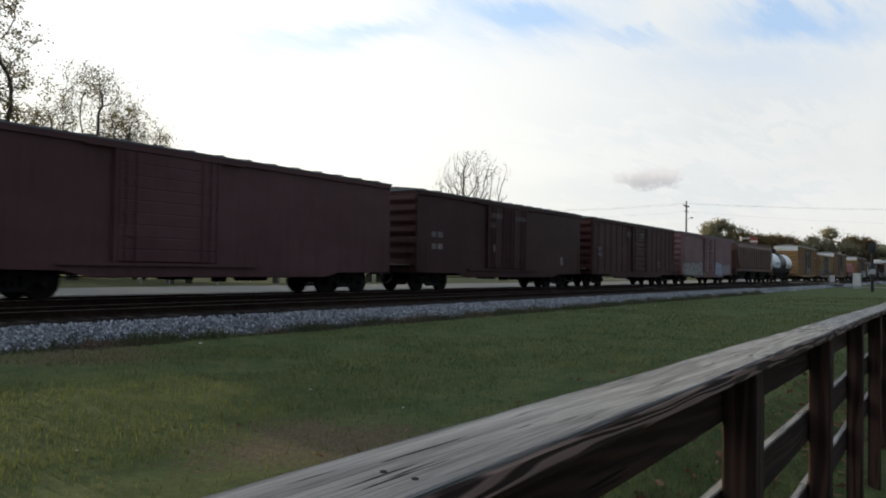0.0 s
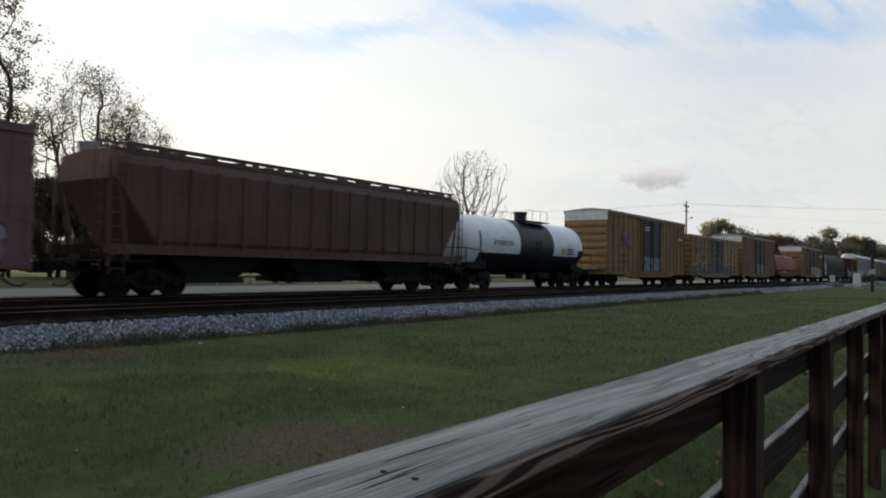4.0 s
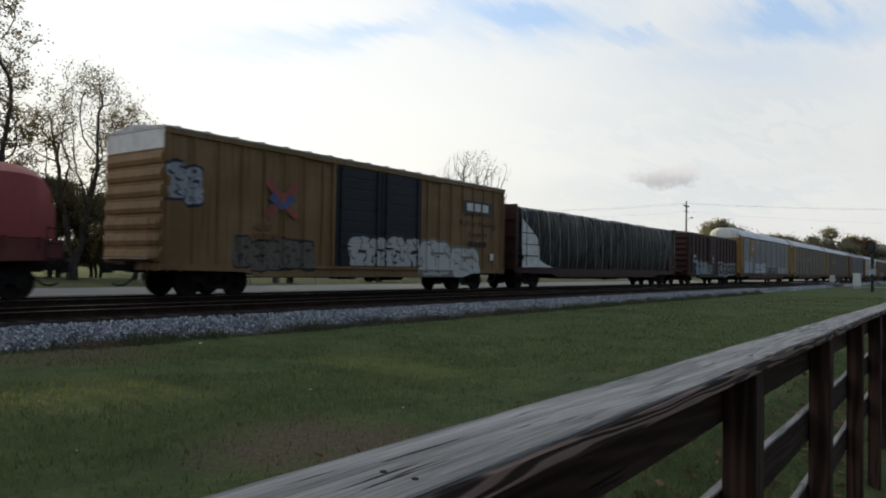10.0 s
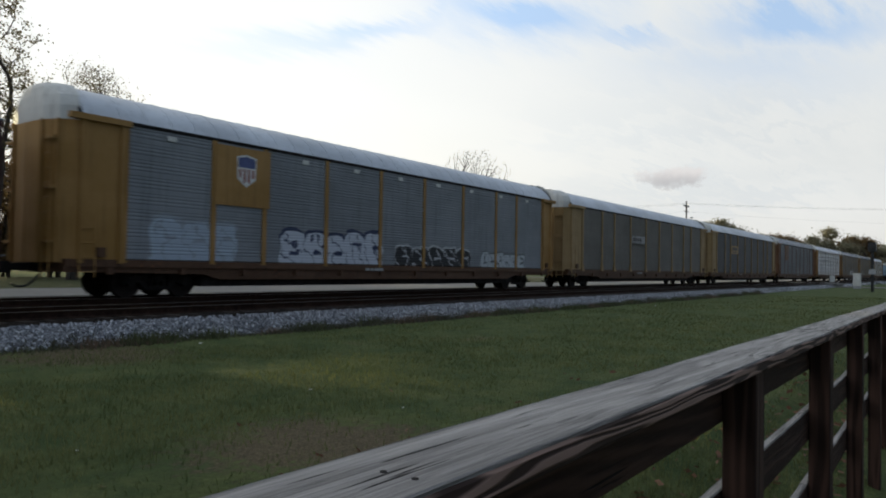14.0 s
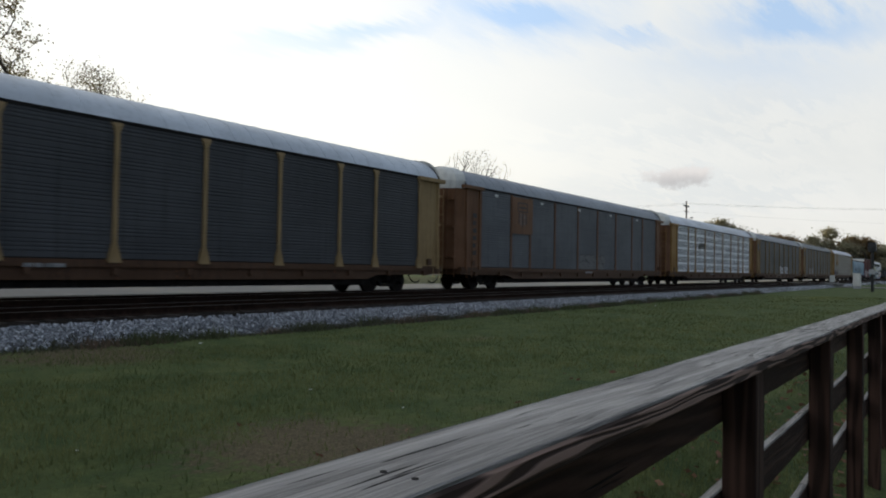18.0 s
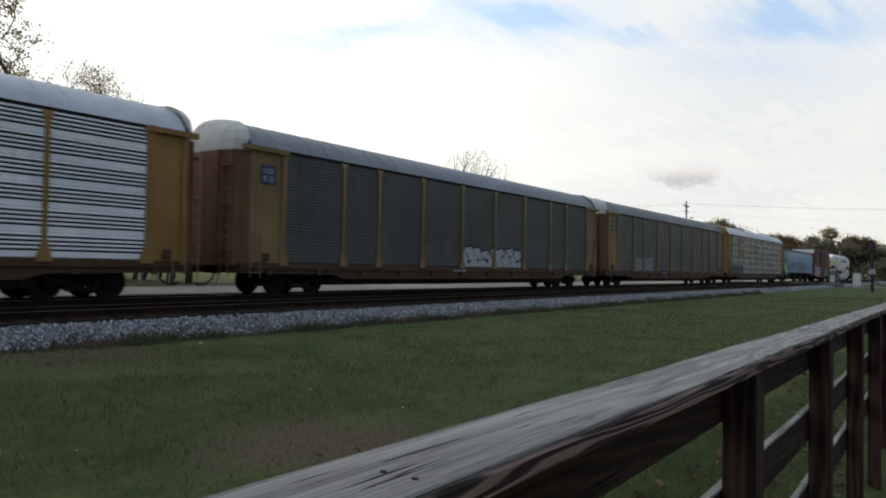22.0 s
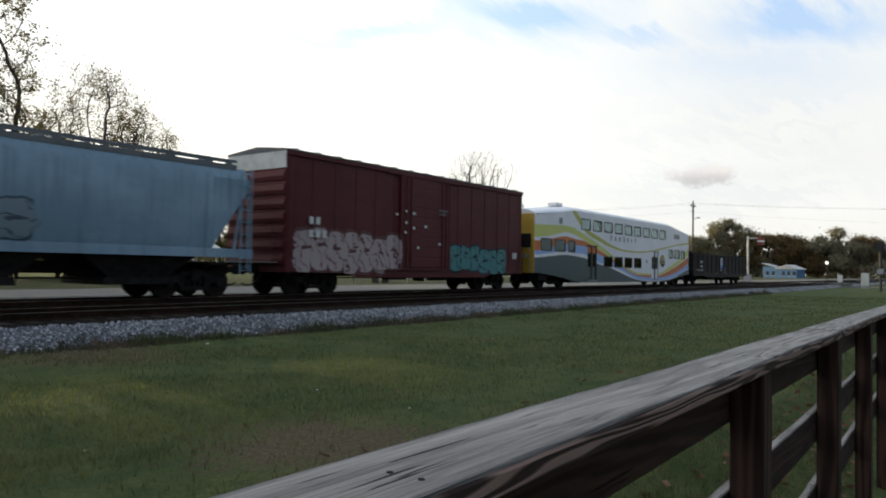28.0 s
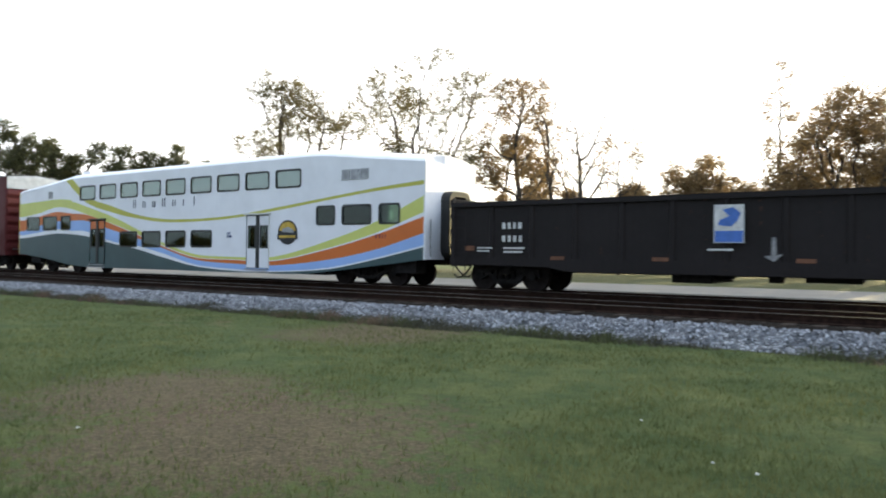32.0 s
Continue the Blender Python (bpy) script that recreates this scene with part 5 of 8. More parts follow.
def gondola(s0, s1, skin, label):
    car, half = begin("gondola_car", s0, s1, label, "gondola", 1.65)
    lead = -half + 0.4
    top, z0 = 2.6, 0.9
    for s in (-1, 1):
        side = part("side_wall", Mesh().box(-half, half, s * 1.5 - 0.02, s * 1.5 + 0.02, z0, top), skin, car, "dented black steel side")
        mesh = Mesh().along_z([(-0.09, 0), (-0.05, -0.055), (0.05, -0.055), (0.09, 0)], z0, top - 0.05).data("side_post", skin)
        n = 13
        for i in range(n + 1):
            p = part("side_post", mesh, None, side)
            p.matrix_basis = pose(-half + 0.1 + i * (2 * half - 0.2) / n, s * 1.52, 0, 0, 0, 0 if s < 0 else 180)
        part("top_chord", Mesh().box(-half, half, s * 1.52 - 0.09, s * 1.52 + 0.09, top - 0.08, top + 0.06), skin, side)
        m = Mesh().along_y([(-half, z0 + 0.08), (half, z0 + 0.08), (half, 0.78), (half - 3.2, 0.74), (half - 4, 0.62), (-half + 4, 0.62), (-half + 3.2, 0.74), (-half, 0.78)], s * 1.54 - 0.05, s * 1.54 + 0.05)
        part("side_sill", m, skin, side)
    part("floor", Mesh().box(-half, half, -1.48, 1.48, 0.95, 1.02), skin, car)
    for e in (-1, 1):
        w = part("end_wall", Mesh().box(e * half - 0.03, e * half + 0.03, -1.5, 1.5, z0, top), skin, car)
        m = Mesh()
        for z in (1.2, 1.65, 2.1, 2.55):
            m.along_y([(e * half, z), (e * (half + 0.1), z + 0.06), (e * (half + 0.1), z + 0.2), (e * half, z + 0.26)], -1.45, 1.45)
        part("end_ribs", m, skin, w)
        ladder(car, e * (half - 0.4), -1.68, 0.6, top - 0.2, skin)
    end_ladder(car, half, 0.7, top - 0.1, skin)
    y = -1.625
    bars(car, lead + 1.45, 2.02, y, [(0.11, 0.09, 0.09, 0.11), (0.11, 0.1, 0.1, 0.1)], 0.18, 0.2, WHITE, "stencil")
    bars(car, lead + 1.5, 1.3, y, [(0.7,), (0.3, 0.3)], 0.05, 0.06, WHITE, "stencil")
    bars(car, lead + 0.15, 1.34, y, [(0.35,)], 0.14, 0.1, DIM_ORANGE, "reflector")
    bars(car, lead + 0.6, 1.3, y, [(0.25, 0.25), (0.2, 0.2)], 0.04, 0.05, WHITE, "stencil")
    for x in (lead + 3.0, lead + 5.9, lead + 9.3):
        bars(car, x, 1.05, y + 0.03, [(0.42,)], 0.1, 0.1, DIM_ORANGE, "reflector")
    sign = part("sign_board", Mesh().box(lead + 7.45, lead + 8.15, y - 0.02, y, 1.42, 2.36), WHITE, car, "white and blue painted sign")
    part("sign_blue_field", Mesh().box(lead + 7.47, lead + 8.13, y - 0.026, y - 0.02, 1.44, 1.72).along_y([(lead + 7.55, 1.86), (lead + 7.85, 1.82), (lead + 8.0, 1.95), (lead + 8.08, 2.15), (lead + 7.9, 2.3), (lead + 7.65, 2.24), (lead + 7.8, 2.08), (lead + 7.58, 1.98)], y - 0.026, y - 0.02), BLUE_SIGN, sign)
    bars(car, lead + 7.3, 1.28, y, [(0.6,)], 0.05, 0.05, WHITE, "stencil")
    part("painted_arrow", Mesh().along_y([(lead + 8.78, 1.55), (lead + 8.86, 1.55), (lead + 8.88, 1.12), (lead + 9.02, 1.16), (lead + 8.82, 0.97), (lead + 8.6, 1.1), (lead + 8.76, 1.12)], y - 0.005, y), GREY_MARK, car, "sprayed pale arrow")
    part("hopper_box", Mesh().box(lead + 6.3, lead + 7.3, -1.2, 1.2, 0.4, 0.75), STEEL, car)
    underbody(car, half)
    return car


# ---- the bilevel coach
COACH = {
    "white": plain("coach_white", (0.84, 0.85, 0.89), 0.35, 0.0, 0.05, 1.0, 0.002),
    "olive": plain("coach_olive", (0.5, 0.48, 0.07), 0.4, 0.0, 0.06, 1.0, 0.002),
    "lime": plain("coach_lime", (0.62, 0.65, 0.17), 0.4, 0.0, 0.06, 1.0, 0.002),
    "orange": plain("coach_orange", (0.62, 0.15, 0.022), 0.4, 0.0, 0.06, 1.0, 0.002),
    "blue": plain("coach_blue", (0.3, 0.47, 0.82), 0.4, 0.0, 0.06, 1.0, 0.002),
    "green": plain("coach_slate_green", (0.035, 0.075, 0.08), 0.4, 0.0, 0.1, 1.0, 0.002),
}
COACH_YELLOW = paint("coach_end_yellow", (0.55, 0.36, 0.05), 0.05, 0.2, 0.45)
TINT = glass_mat("tinted_window", (0.74, 0.9, 0.85), 0.02, 3.4)
TINT_DARK = glass_mat("dark_tinted_window", (0.56, 0.62, 0.5))
FRAME_BLACK = plain("window_rubber", (0.012, 0.014, 0.014), 0.5)
INSIDE = plain("coach_inside", (0.6, 0.62, 0.6), 0.7, 0.0, 0.1, 1.0)
BAND_WHITE = plain("ceiling_white", (0.7, 0.72, 0.7), 0.6, 0.0, 0.05)
LETTER = plain("letter_blue_black", (0.02, 0.03, 0.07), 0.5, 0.0, 0.1)
SEAT = plain("seat_cloth", (0.08, 0.12, 0.15), 0.9, 0.0, 0.2)
# Edges of the livery's bands along the side, as heights over the rail at distances from the leading end.
LIVERY_AT = (0.0, 1.6, 3.2, 4.5, 5.85, 8.1, 9.65, 11.7, 13.9, 16.2, 18.6, 21.3, 23.4, 25.4)
LIVERY = (("olive", (3.46, 3.52, 3.57, 4.6, 3.64, 3.08, 2.72, 2.46, 2.42, 2.5, 2.74, 3.04, 3.27, 3.44)),
          ("white", (3.22, 3.3, 3.35, 4.13, 3.33, 2.8, 2.55, 2.33, 2.31, 2.4, 2.63, 2.94, 3.16, 3.3)),
          ("lime", (3.21, 3.3, 3.34, 3.43, 3.15, 2.61, 2.13, 1.48, 0.99, 0.9, 0.93, 1.52, 2.13, 2.95)),
          ("white", (2.78, 2.94, 3.19, 3.08, 2.79, 2.29, 1.91, 1.36, 0.87, 0.8, 0.8, 1.26, 1.76, 2.42)),
          ("orange", (2.59, 2.77, 2.96, 2.86, 2.77, 2.27, 1.87, 1.32, 0.85, 0.78, 0.77, 1.22, 1.7, 2.28)),
          ("blue", (2.05, 2.31, 2.5, 2.51, 2.48, 2.01, 1.72, 1.24, 0.77, 0.64, 0.61, 0.85, 1.21, 1.75)),
          ("white", (1.84, 1.98, 2.12, 2.03, 1.99, 1.5, 1.36, 1.02, 0.57, 0.43, 0.4, 0.57, 0.93, 1.35)),
          ("green", (1.68, 1.8, 1.9, 1.86, 1.76, 1.41, 1.22, 0.85, 0.5, 0.36, 0.36, 0.52, 0.88, 1.3)))
WINDOWS = [(5.29 + 1.665 * i, 6.59 + 1.665 * i, 3.46, 4.11) for i in range(9)] + [(0.34, 1.61, 2.08, 2.74), (1.94, 3.26, 2.08, 2.74), (3.62, 4.49, 2.08, 2.74)]
WINDOWS += [(8.61 + 1.685 * i, 9.93 + 1.685 * i, 1.27, 1.94) for i in range(4)] + [(20.7, 21.58, 2.07, 2.73), (21.91, 23.21, 2.07, 2.73), (23.55, 24.42, 2.07, 2.73)]
COACH_DOORS = [(6.19, 7.41), (17.02, 18.28)]


def round_rect(x0, x1, z0, z1, r, n=4):
    out = []
    for cx, cz, a in ((x1 - r, z1 - r, 0), (x0 + r, z1 - r, 90), (x0 + r, z0 + r, 180), (x1 - r, z0 + r, 270)):
        out += [(cx + r * math.cos(radians(a + 90 * i / n)), cz + r * math.sin(radians(a + 90 * i / n))) for i in range(n + 1)]
    return out


def coach(s0, s1, label):
    car, half = begin("bilevel_coach", s0, s1, label, "passenger coach", 2.75, 2.4, "coaches", 0.7)
    face = 1.5

    def roofline(u):
        return np.interp(u, [0, 4.4, 4.9, 20.5, 21.0, 25.4], [4.0, 4.5, 4.52, 4.52, 4.5, 4.03]) * 1.0

    def bottom(u):
        return np.interp(u, [0, 0.2, 2.2, 4.4, 6.0, 19.0, 20.3, 22.4, 25.4], [0.86, 0.86, 0.68, 0.4, 0.31, 0.3, 0.33, 0.55, 0.9])

    def curve(values, u):
        # A smooth line through the band's edge points (Catmull-Rom).
        a = LIVERY_AT
        u = max(u, 0.0)
        i = max(0, min(len(a) - 2, int(np.searchsorted(a, u)) - 1))
        p = [values[max(0, min(len(a) - 1, i + d))] for d in (-1, 0, 1, 2)]
        xx = [a[max(0, min(len(a) - 1, i + d))] for d in (-1, 0, 1, 2)]
        h = xx[2] - xx[1]
        m1 = (p[2] - p[0]) / max(0.1, xx[2] - xx[0])
        m2 = (p[3] - p[1]) / max(0.1, xx[3] - xx[1])
        w = (u - xx[1]) / h
        return (2 * w**3 - 3 * w**2 + 1) * p[1] + (w**3 - 2 * w**2 + w) * h * m1 + (-2 * w**3 + 3 * w**2) * p[2] + (w**3 - w**2) * h * m2

    def olive_top(u):
        # The upper band sweeps down from the roof.
        return np.interp(u, [0, 3.85, 4.6, 5.2, 5.85], [9, 4.75, 4.5, 4.1, 3.72]) if u < 5.85 else curve(LIVERY[0][1], u)

    cuts = sorted({round(v, 3) for v in [-0.4, -0.2, 0.0, 25.4] + [0.15 * i for i in range(170)] + [w[0] + d for w in WINDOWS for d in (0, -0.13)] + [w[1] + d for w in WINDOWS for d in (0, 0.13)] + [q for d in COACH_DOORS for q in d] if v <= 25.4})
    for side in (-1, 1):
        wall = {c: Mesh() for c in COACH}
        # Unseen far side: windows enlarged beyond their size to let more sky through.
        tall, wider = (0.0, 0.0) if side < 0 else (0.38, 0.13)
        for a, b in zip(cuts[:-1], cuts[1:]):
            mid = (a + b) / 2
            if any(d0 < mid < d1 for d0, d1 in COACH_DOORS):
                holes = [(0.48, 2.5)]
            else:
                holes = []
            holes += [(w[2], w[3] + tall) for w in WINDOWS if w[0] - wider < mid < w[1] + wider]
            edges = []
            for u in (a, b):
                top = roofline(u)
                e = [top]
                if u < 4.6:
                    # Ahead of the sweep the upper band is the leading end's own double stripe.
                    sweep_hi, sweep_lo = olive_top(u), np.interp(u, [0, 3.2, 4.5], [9, 5.0, 4.15])
                    e += [min(top, sweep_hi), min(top, sweep_lo)]
                    e += [curve((3.46, 3.52, 3.57, 3.5, 3.3, 2.7, 2.2, 1.6, 1, 1, 1, 1, 1, 1), u)]
                else:
                    e += [min(top, olive_top(u)), min(top, curve((9, 6, 4.9, 4.13, 3.33, 2.8, 2.55, 2.33, 2.31, 2.4, 2.63, 2.94, 3.16, 3.3), u) if u > 5.85 else np.interp(u, [4.5, 5.2, 5.85], [4.13, 3.7, 3.33]))]
                    e += [curve(LIVERY[2][1], u)]
                for _, vals in LIVERY[3:]:
                    e.append(curve(vals, u))
                e.append(bottom(u))
                for i in range(1, len(e)):
                    e[i] = max(min(e[i], e[i - 1]), bottom(u))
                edges.append(e)
            for i, c in enumerate(("white", "olive", "white", "lime", "white", "orange", "blue", "white", "green")):
                spans = [(edges[0][i], edges[1][i], edges[0][i + 1], edges[1][i + 1])]
                for lo, hi in holes:
                    cutted = []
                    for ta, tb, ba, bb in spans:
                        if max(ta, tb) <= lo or min(ba, bb) >= hi:
                            cutted.append((ta, tb, ba, bb))
                            continue
                        if max(ta, tb) > hi:
                            cutted.append((max(ta, hi), max(tb, hi), max(ba, hi), max(bb, hi)))
                        if min(ba, bb) < lo:
                            cutted.append((min(ta, lo), min(tb, lo), min(ba, lo), min(bb, lo)))
                    spans = cutted
                for ta, tb, ba, bb in spans:
                    if ta - ba < 1e-4 and tb - bb < 1e-4:
                        continue
                    m = wall[c]
                    o = len(m.v)
                    for x, z in ((a, ba), (b, bb), (b, tb), (a, ta)):
                        m.v.append((x - half, side * face, z))
                    m.f.append((o, o + 1, o + 2, o + 3))
        for c, m in wall.items():
            # Each unbroken stretch of a band is a piece of its own.
            owner, group = {}, list(range(len(m.f)))

            def root(i):
                while group[i] != i:
                    i = group[i]
                return i
            for i, q in enumerate(m.f):
                for v in q:
                    key = tuple(round(n, 2) for n in m.v[v])
                    if key in owner:
                        group[root(i)] = root(owner[key])
                    owner[key] = i
            pieces = {}
            for i in range(len(m.f)):
                pieces.setdefault(root(i) if c != "white" else 0, []).append(i)
            for faces in pieces.values():
                vv = [m.v[v] for i in faces for v in m.f[i]]
                me = raw("side_" + c, vv, [tuple(range(4 * i, 4 * i + 4)) for i in range(len(faces))], COACH[c])
                part("side_skin" if c == "white" else "livery_band", me, None, car, {"white": "white painted side", "olive": "olive livery band", "lime": "yellow-green livery band", "orange": "orange livery band", "blue": "light blue livery band", "green": "slate-green lower side"}[c])
        # Windows with black rubber frames and tinted glass.
        for index, (u0, u1, z0, z1) in enumerate(WINDOWS):
            z1, u0, u1 = z1 + tall, u0 - wider, u1 + wider
            outer, inner = round_rect(u0 - 0.02, u1 + 0.02, z0 - 0.02, z1 + 0.02, 0.13), round_rect(u0 + 0.05, u1 - 0.05, z0 + 0.05, z1 - 0.05, 0.09)
            m = Mesh()
            n = len(outer)
            y0, y1 = side * (face + 0.012), side * (face - 0.05)
            m.v = [(x - half, y0, z) for x, z in outer] + [(x - half, y0, z) for x, z in inner] + [(x - half, y1, z) for x, z in inner] + [(x - half, y1, z) for x, z in outer]
            for i in range(n):
                j = (i + 1) % n
                for r in range(4):
                    m.f.append((r * n + i, r * n + j, (r + 1) % 4 * n + j, (r + 1) % 4 * n + i))
            win = part("window", m, FRAME_BLACK, car, "rounded window in black rubber")
            pane = part("pane", Mesh().along_y([(x - half, z) for x, z in inner], side * (face - 0.02) - 0.004, side * (face - 0.02) + 0.004), TINT if index < 9 else TINT_DARK, win, "tinted glass")
            pane.visible_shadow = False
            q = [(u0 - half, z0), (u1 - half, z0), (u1 - half, z1), (u0 - half, z1)]
        # Two-leaf sliding doors with narrow windows, in a frame, over a step.
        for d0, d1 in COACH_DOORS:
            mid = (d0 + d1) / 2
            skin = COACH["white"] if d0 > 10 else COACH["green"]
            for a, b in ((d0 + 0.02, mid - 0.05), (mid + 0.05, d1 - 0.02)):
                w0, w1 = (a + b) / 2 - 0.17, (a + b) / 2 + 0.17
                yy = side * (face - 0.04)
                m = Mesh().box(a - half, b - half, yy - 0.02, yy + 0.02, 0.5, 1.28).box(a - half, b - half, yy - 0.02, yy + 0.02, 2.05, 2.46)
                m.box(a - half, w0 - half, yy - 0.02, yy + 0.02, 1.28, 2.05).box(w1 - half, b - half, yy - 0.02, yy + 0.02, 1.28, 2.05)
                leaf = part("door_leaf", m, skin, car, "sliding door leaf")
                if d0 < 10:
                    part("leaf_band", Mesh().box(a - half, b - half, yy + side * 0.02 - 0.004, yy + side * 0.02 + 0.004, 2.06, 2.46), COACH["orange"], leaf)
                rim = Mesh()
                for p, q, g, h in ((w0 - 0.05, w1 + 0.05, 1.23, 1.29), (w0 - 0.05, w1 + 0.05, 2.04, 2.1), (w0 - 0.05, w0 + 0.01, 1.29, 2.04), (w1 - 0.01, w1 + 0.05, 1.29, 2.04)):
                    rim.box(p - half, q - half, yy + side * 0.022 - 0.006, yy + side * 0.022 + 0.006, g, h)
                part("window_rim", rim, FRAME_BLACK, leaf, "black rubber rim")
                part("door_window", Mesh().box(w0 - half, w1 - half, yy - 0.006, yy + 0.006, 1.28, 2.05), TINT_DARK, leaf, "narrow tinted door window").visible_shadow = False
            part("door_gap", Mesh().box(mid - 0.085 - half, mid + 0.085 - half, side * (face - 0.01) - 0.02, side * (face - 0.01) + 0.02, 0.48, 2.48), FRAME_BLACK, car)
            fr = Mesh().box(d0 - 0.1 - half, d1 + 0.1 - half, side * (face + 0.03) - 0.03, side * (face + 0.03) + 0.03, 2.5, 2.56)
            fr.box(d1 + 0.0 - half, d1 + 0.035 - half, side * (face + 0.01) - 0.02, side * (face + 0.01) + 0.02, 0.48, 2.5)
            part("door_frame", fr, WHITE if d0 > 10 else FRAME_BLACK, car)
            part("step", Mesh().box(d0 - 0.05 - half, d1 + 0.05 - half, side * (face + 0.06) - 0.08, side * (face + 0.06) + 0.08, 0.3, 0.35).box(d0 - half, d1 - half, side * (face + 0.03) - 0.05, side * (face + 0.03) + 0.05, 0.42, 0.46), GALV, car, "bright metal door step")
        part("louvre", Mesh().box(2.46 - half, 2.83 - half, side * (face + 0.01) - 0.012, side * (face + 0.01) + 0.012, 3.63, 3.97), GALV, car, "grey ventilation louvre")
        m = Mesh()
        for i in range(3):
            m.box(21.89 + 0.41 * i - half, 22.26 + 0.41 * i - half, side * (face + 0.01) - 0.012, side * (face + 0.01) + 0.012, 3.6, 3.95)
        part("louvre", m, GALV, car, "row of grey ventilation louvres")
    # The name on the side as plain upright bars, and a round seal.
    for i in range(7):
        a = 9.62 + i * 0.7
        high = 3.34 if i in (0, 3, 6) else 3.24
        strokes = Mesh().box(a - half, a + 0.055 - half, -face - 0.012, -face - 0.006, 2.97, high)
        if i < 5:
            strokes.box(a + 0.15 - half, a + 0.205 - half, -face - 0.012, -face - 0.006, 2.97, high)
        part("letter_bar", strokes, LETTER, car, "dark lettering shown as bars")
    cx, cz = 19.27 - half, 1.82
    seal = part("seal", Mesh().along_y([(cx + 0.5 * math.cos(i * 0.2618), cz + 0.45 * math.sin(i * 0.2618)) for i in range(24)], -face - 0.014, -face - 0.006), BLACK, car, "round dark seal with a gold rising sun")
    part("seal_train", Mesh().along_y([(cx - 0.3, cz + 0.02), (cx + 0.34, cz - 0.02), (cx + 0.3, cz + 0.1), (cx + 0.05, cz + 0.2), (cx - 0.24, cz + 0.14)], -face - 0.026, -face - 0.019), GALV, seal)
    part("seal_field", Mesh().along_y([(cx + 0.42 * math.cos(i * 0.2618), cz + 0.06 + 0.33 * math.sin(i * 0.2618)) for i in range(13)], -face - 0.02, -face - 0.013), YELLOW_MARK, seal)
    part("seal_banner", Mesh().box(cx - 0.52, cx + 0.52, -face - 0.024, -face - 0.014, cz - 0.26, cz - 0.06), BLACK, seal)
    part("seal_bars", Mesh().box(cx - 0.42, cx + 0.42, -face - 0.03, -face - 0.024, cz - 0.2, cz - 0.11), YELLOW_MARK, seal)
    bars(car, 15.9 - half, 1.85, -face - 0.006, [(0.05, 0.12), (0.3,)], 0.08, 0.04, BLUE_MARK, "stencil")
    bars(car, 23.4 - half, 1.72, -face - 0.006, [(0.09, 0.09, 0.05, 0.05)], 0.13, 0.04, RED_MARK, "stencil")
    bars(car, 7.55 - half, 1.75, -face - 0.006, [(0.75,)], 0.16, 0.04, COACH["blue"], "stencil")
    for w in (11, 14, 18):
        u0, u1, z0, z1 = WINDOWS[w]
        part("window_notice", Mesh().box((u0 + u1) / 2 - 0.14 - half, (u0 + u1) / 2 + 0.12 - half, -face + 0.03, -face + 0.035, (z0 + z1) / 2 - 0.18, (z0 + z1) / 2 + 0.1), WHITE, car, "white paper notice in the window")
    # Roof, ends, floors and seats.
    rings = []
    for u in [-0.4, 2.2, 4.4, 4.9] + [6 + 2 * i for i in range(8)] + [20.5, 21.0, 23.2, 25.4]:
        t = float(roofline(u))
        rings.append([(u - half, y, t + dz) for y, dz in ((-face, -0.0), (-face + 0.06, 0.1), (-1.2, 0.2), (-0.7, 0.29), (0, 0.33), (0.7, 0.29), (1.2, 0.2), (face - 0.06, 0.1), (face, 0.0), (0, -0.03))])
    part("roof", Mesh().ring(rings), COACH["white"], car, "white stepped roof", True)
    for e, u in ((-1, 0.0), (1, 25.4)):
        t, z0 = float(roofline(u)), float(bottom(u))
        skin = COACH_YELLOW if e < 0 else COACH["white"]
        x = half if e > 0 else -half - 0.4
        m = Mesh()
        for y0, y1, a, b in ((-face, -0.42, z0, t + 0.02), (0.42, face, z0, t + 0.02), (-0.42, 0.42, 2.95, t + 0.3)):
            m.box(x - 0.04, x + 0.04, y0, y1, a, b)
        endw = part("end_wall", m, skin, car, "yellow cab end" if e < 0 else "white coach end")
        part("end_door", Mesh().box(x - 0.1, x - 0.04, -0.42, 0.42, z0, 2.95), FRAME_BLACK, car)
        ring = round_rect(-0.62, 0.62, 0.95, 3.15, 0.3)
        inner = round_rect(-0.44, 0.44, 1.1, 2.98, 0.22)
        m, n = Mesh(), len(ring)
        for xx in (x + e * 0.04, x + e * 0.4):
            m.v += [(xx, y, z) for y, z in ring]
            m.v += [(xx, y, z) for y, z in inner]
        for i in range(n):
            j = (i + 1) % n
            m.f += [(i, j, 2 * n + j, 2 * n + i), (n + i, n + j, 3 * n + j, 3 * n + i), (2 * n + i, 2 * n + j, 3 * n + j, 3 * n + i)]
        part("gangway_bellows", m, RUBBER, car, "black rubber gangway bellows")
        if e < 0:
            for y in (-1.0, 1.0):
                part("cab_window", Mesh().box(x - 0.06, x - 0.045, y - 0.33, y + 0.33, 2.2, 2.95), FRAME_BLACK, endw, "dark cab window")
                part("marker_lamp", Mesh().tube((x - 0.04, y, 1.75), (x - 0.12, y, 1.75), 0.11, 12), GALV, endw)
                part("head_lamp", Mesh().tube((x - 0.04, y * 0.8, 1.35), (x - 0.12, y * 0.8, 1.35), 0.1, 12), GALV, endw)
            part("antenna", Mesh().box(0.35 - half, 0.55 - half, -0.3, -0.1, t + 0.2, t + 0.62).box(3.9 - half, 4.6 - half, -0.6, 0.0, 4.8, 4.98), COACH["white"], car, "white roof antenna")
        m = Mesh()
        for y in (-1.25, 1.25):
            m.tube((x + e * 0.09, y, 1.0), (x + e * 0.09, y, 2.2), 0.02, 6)
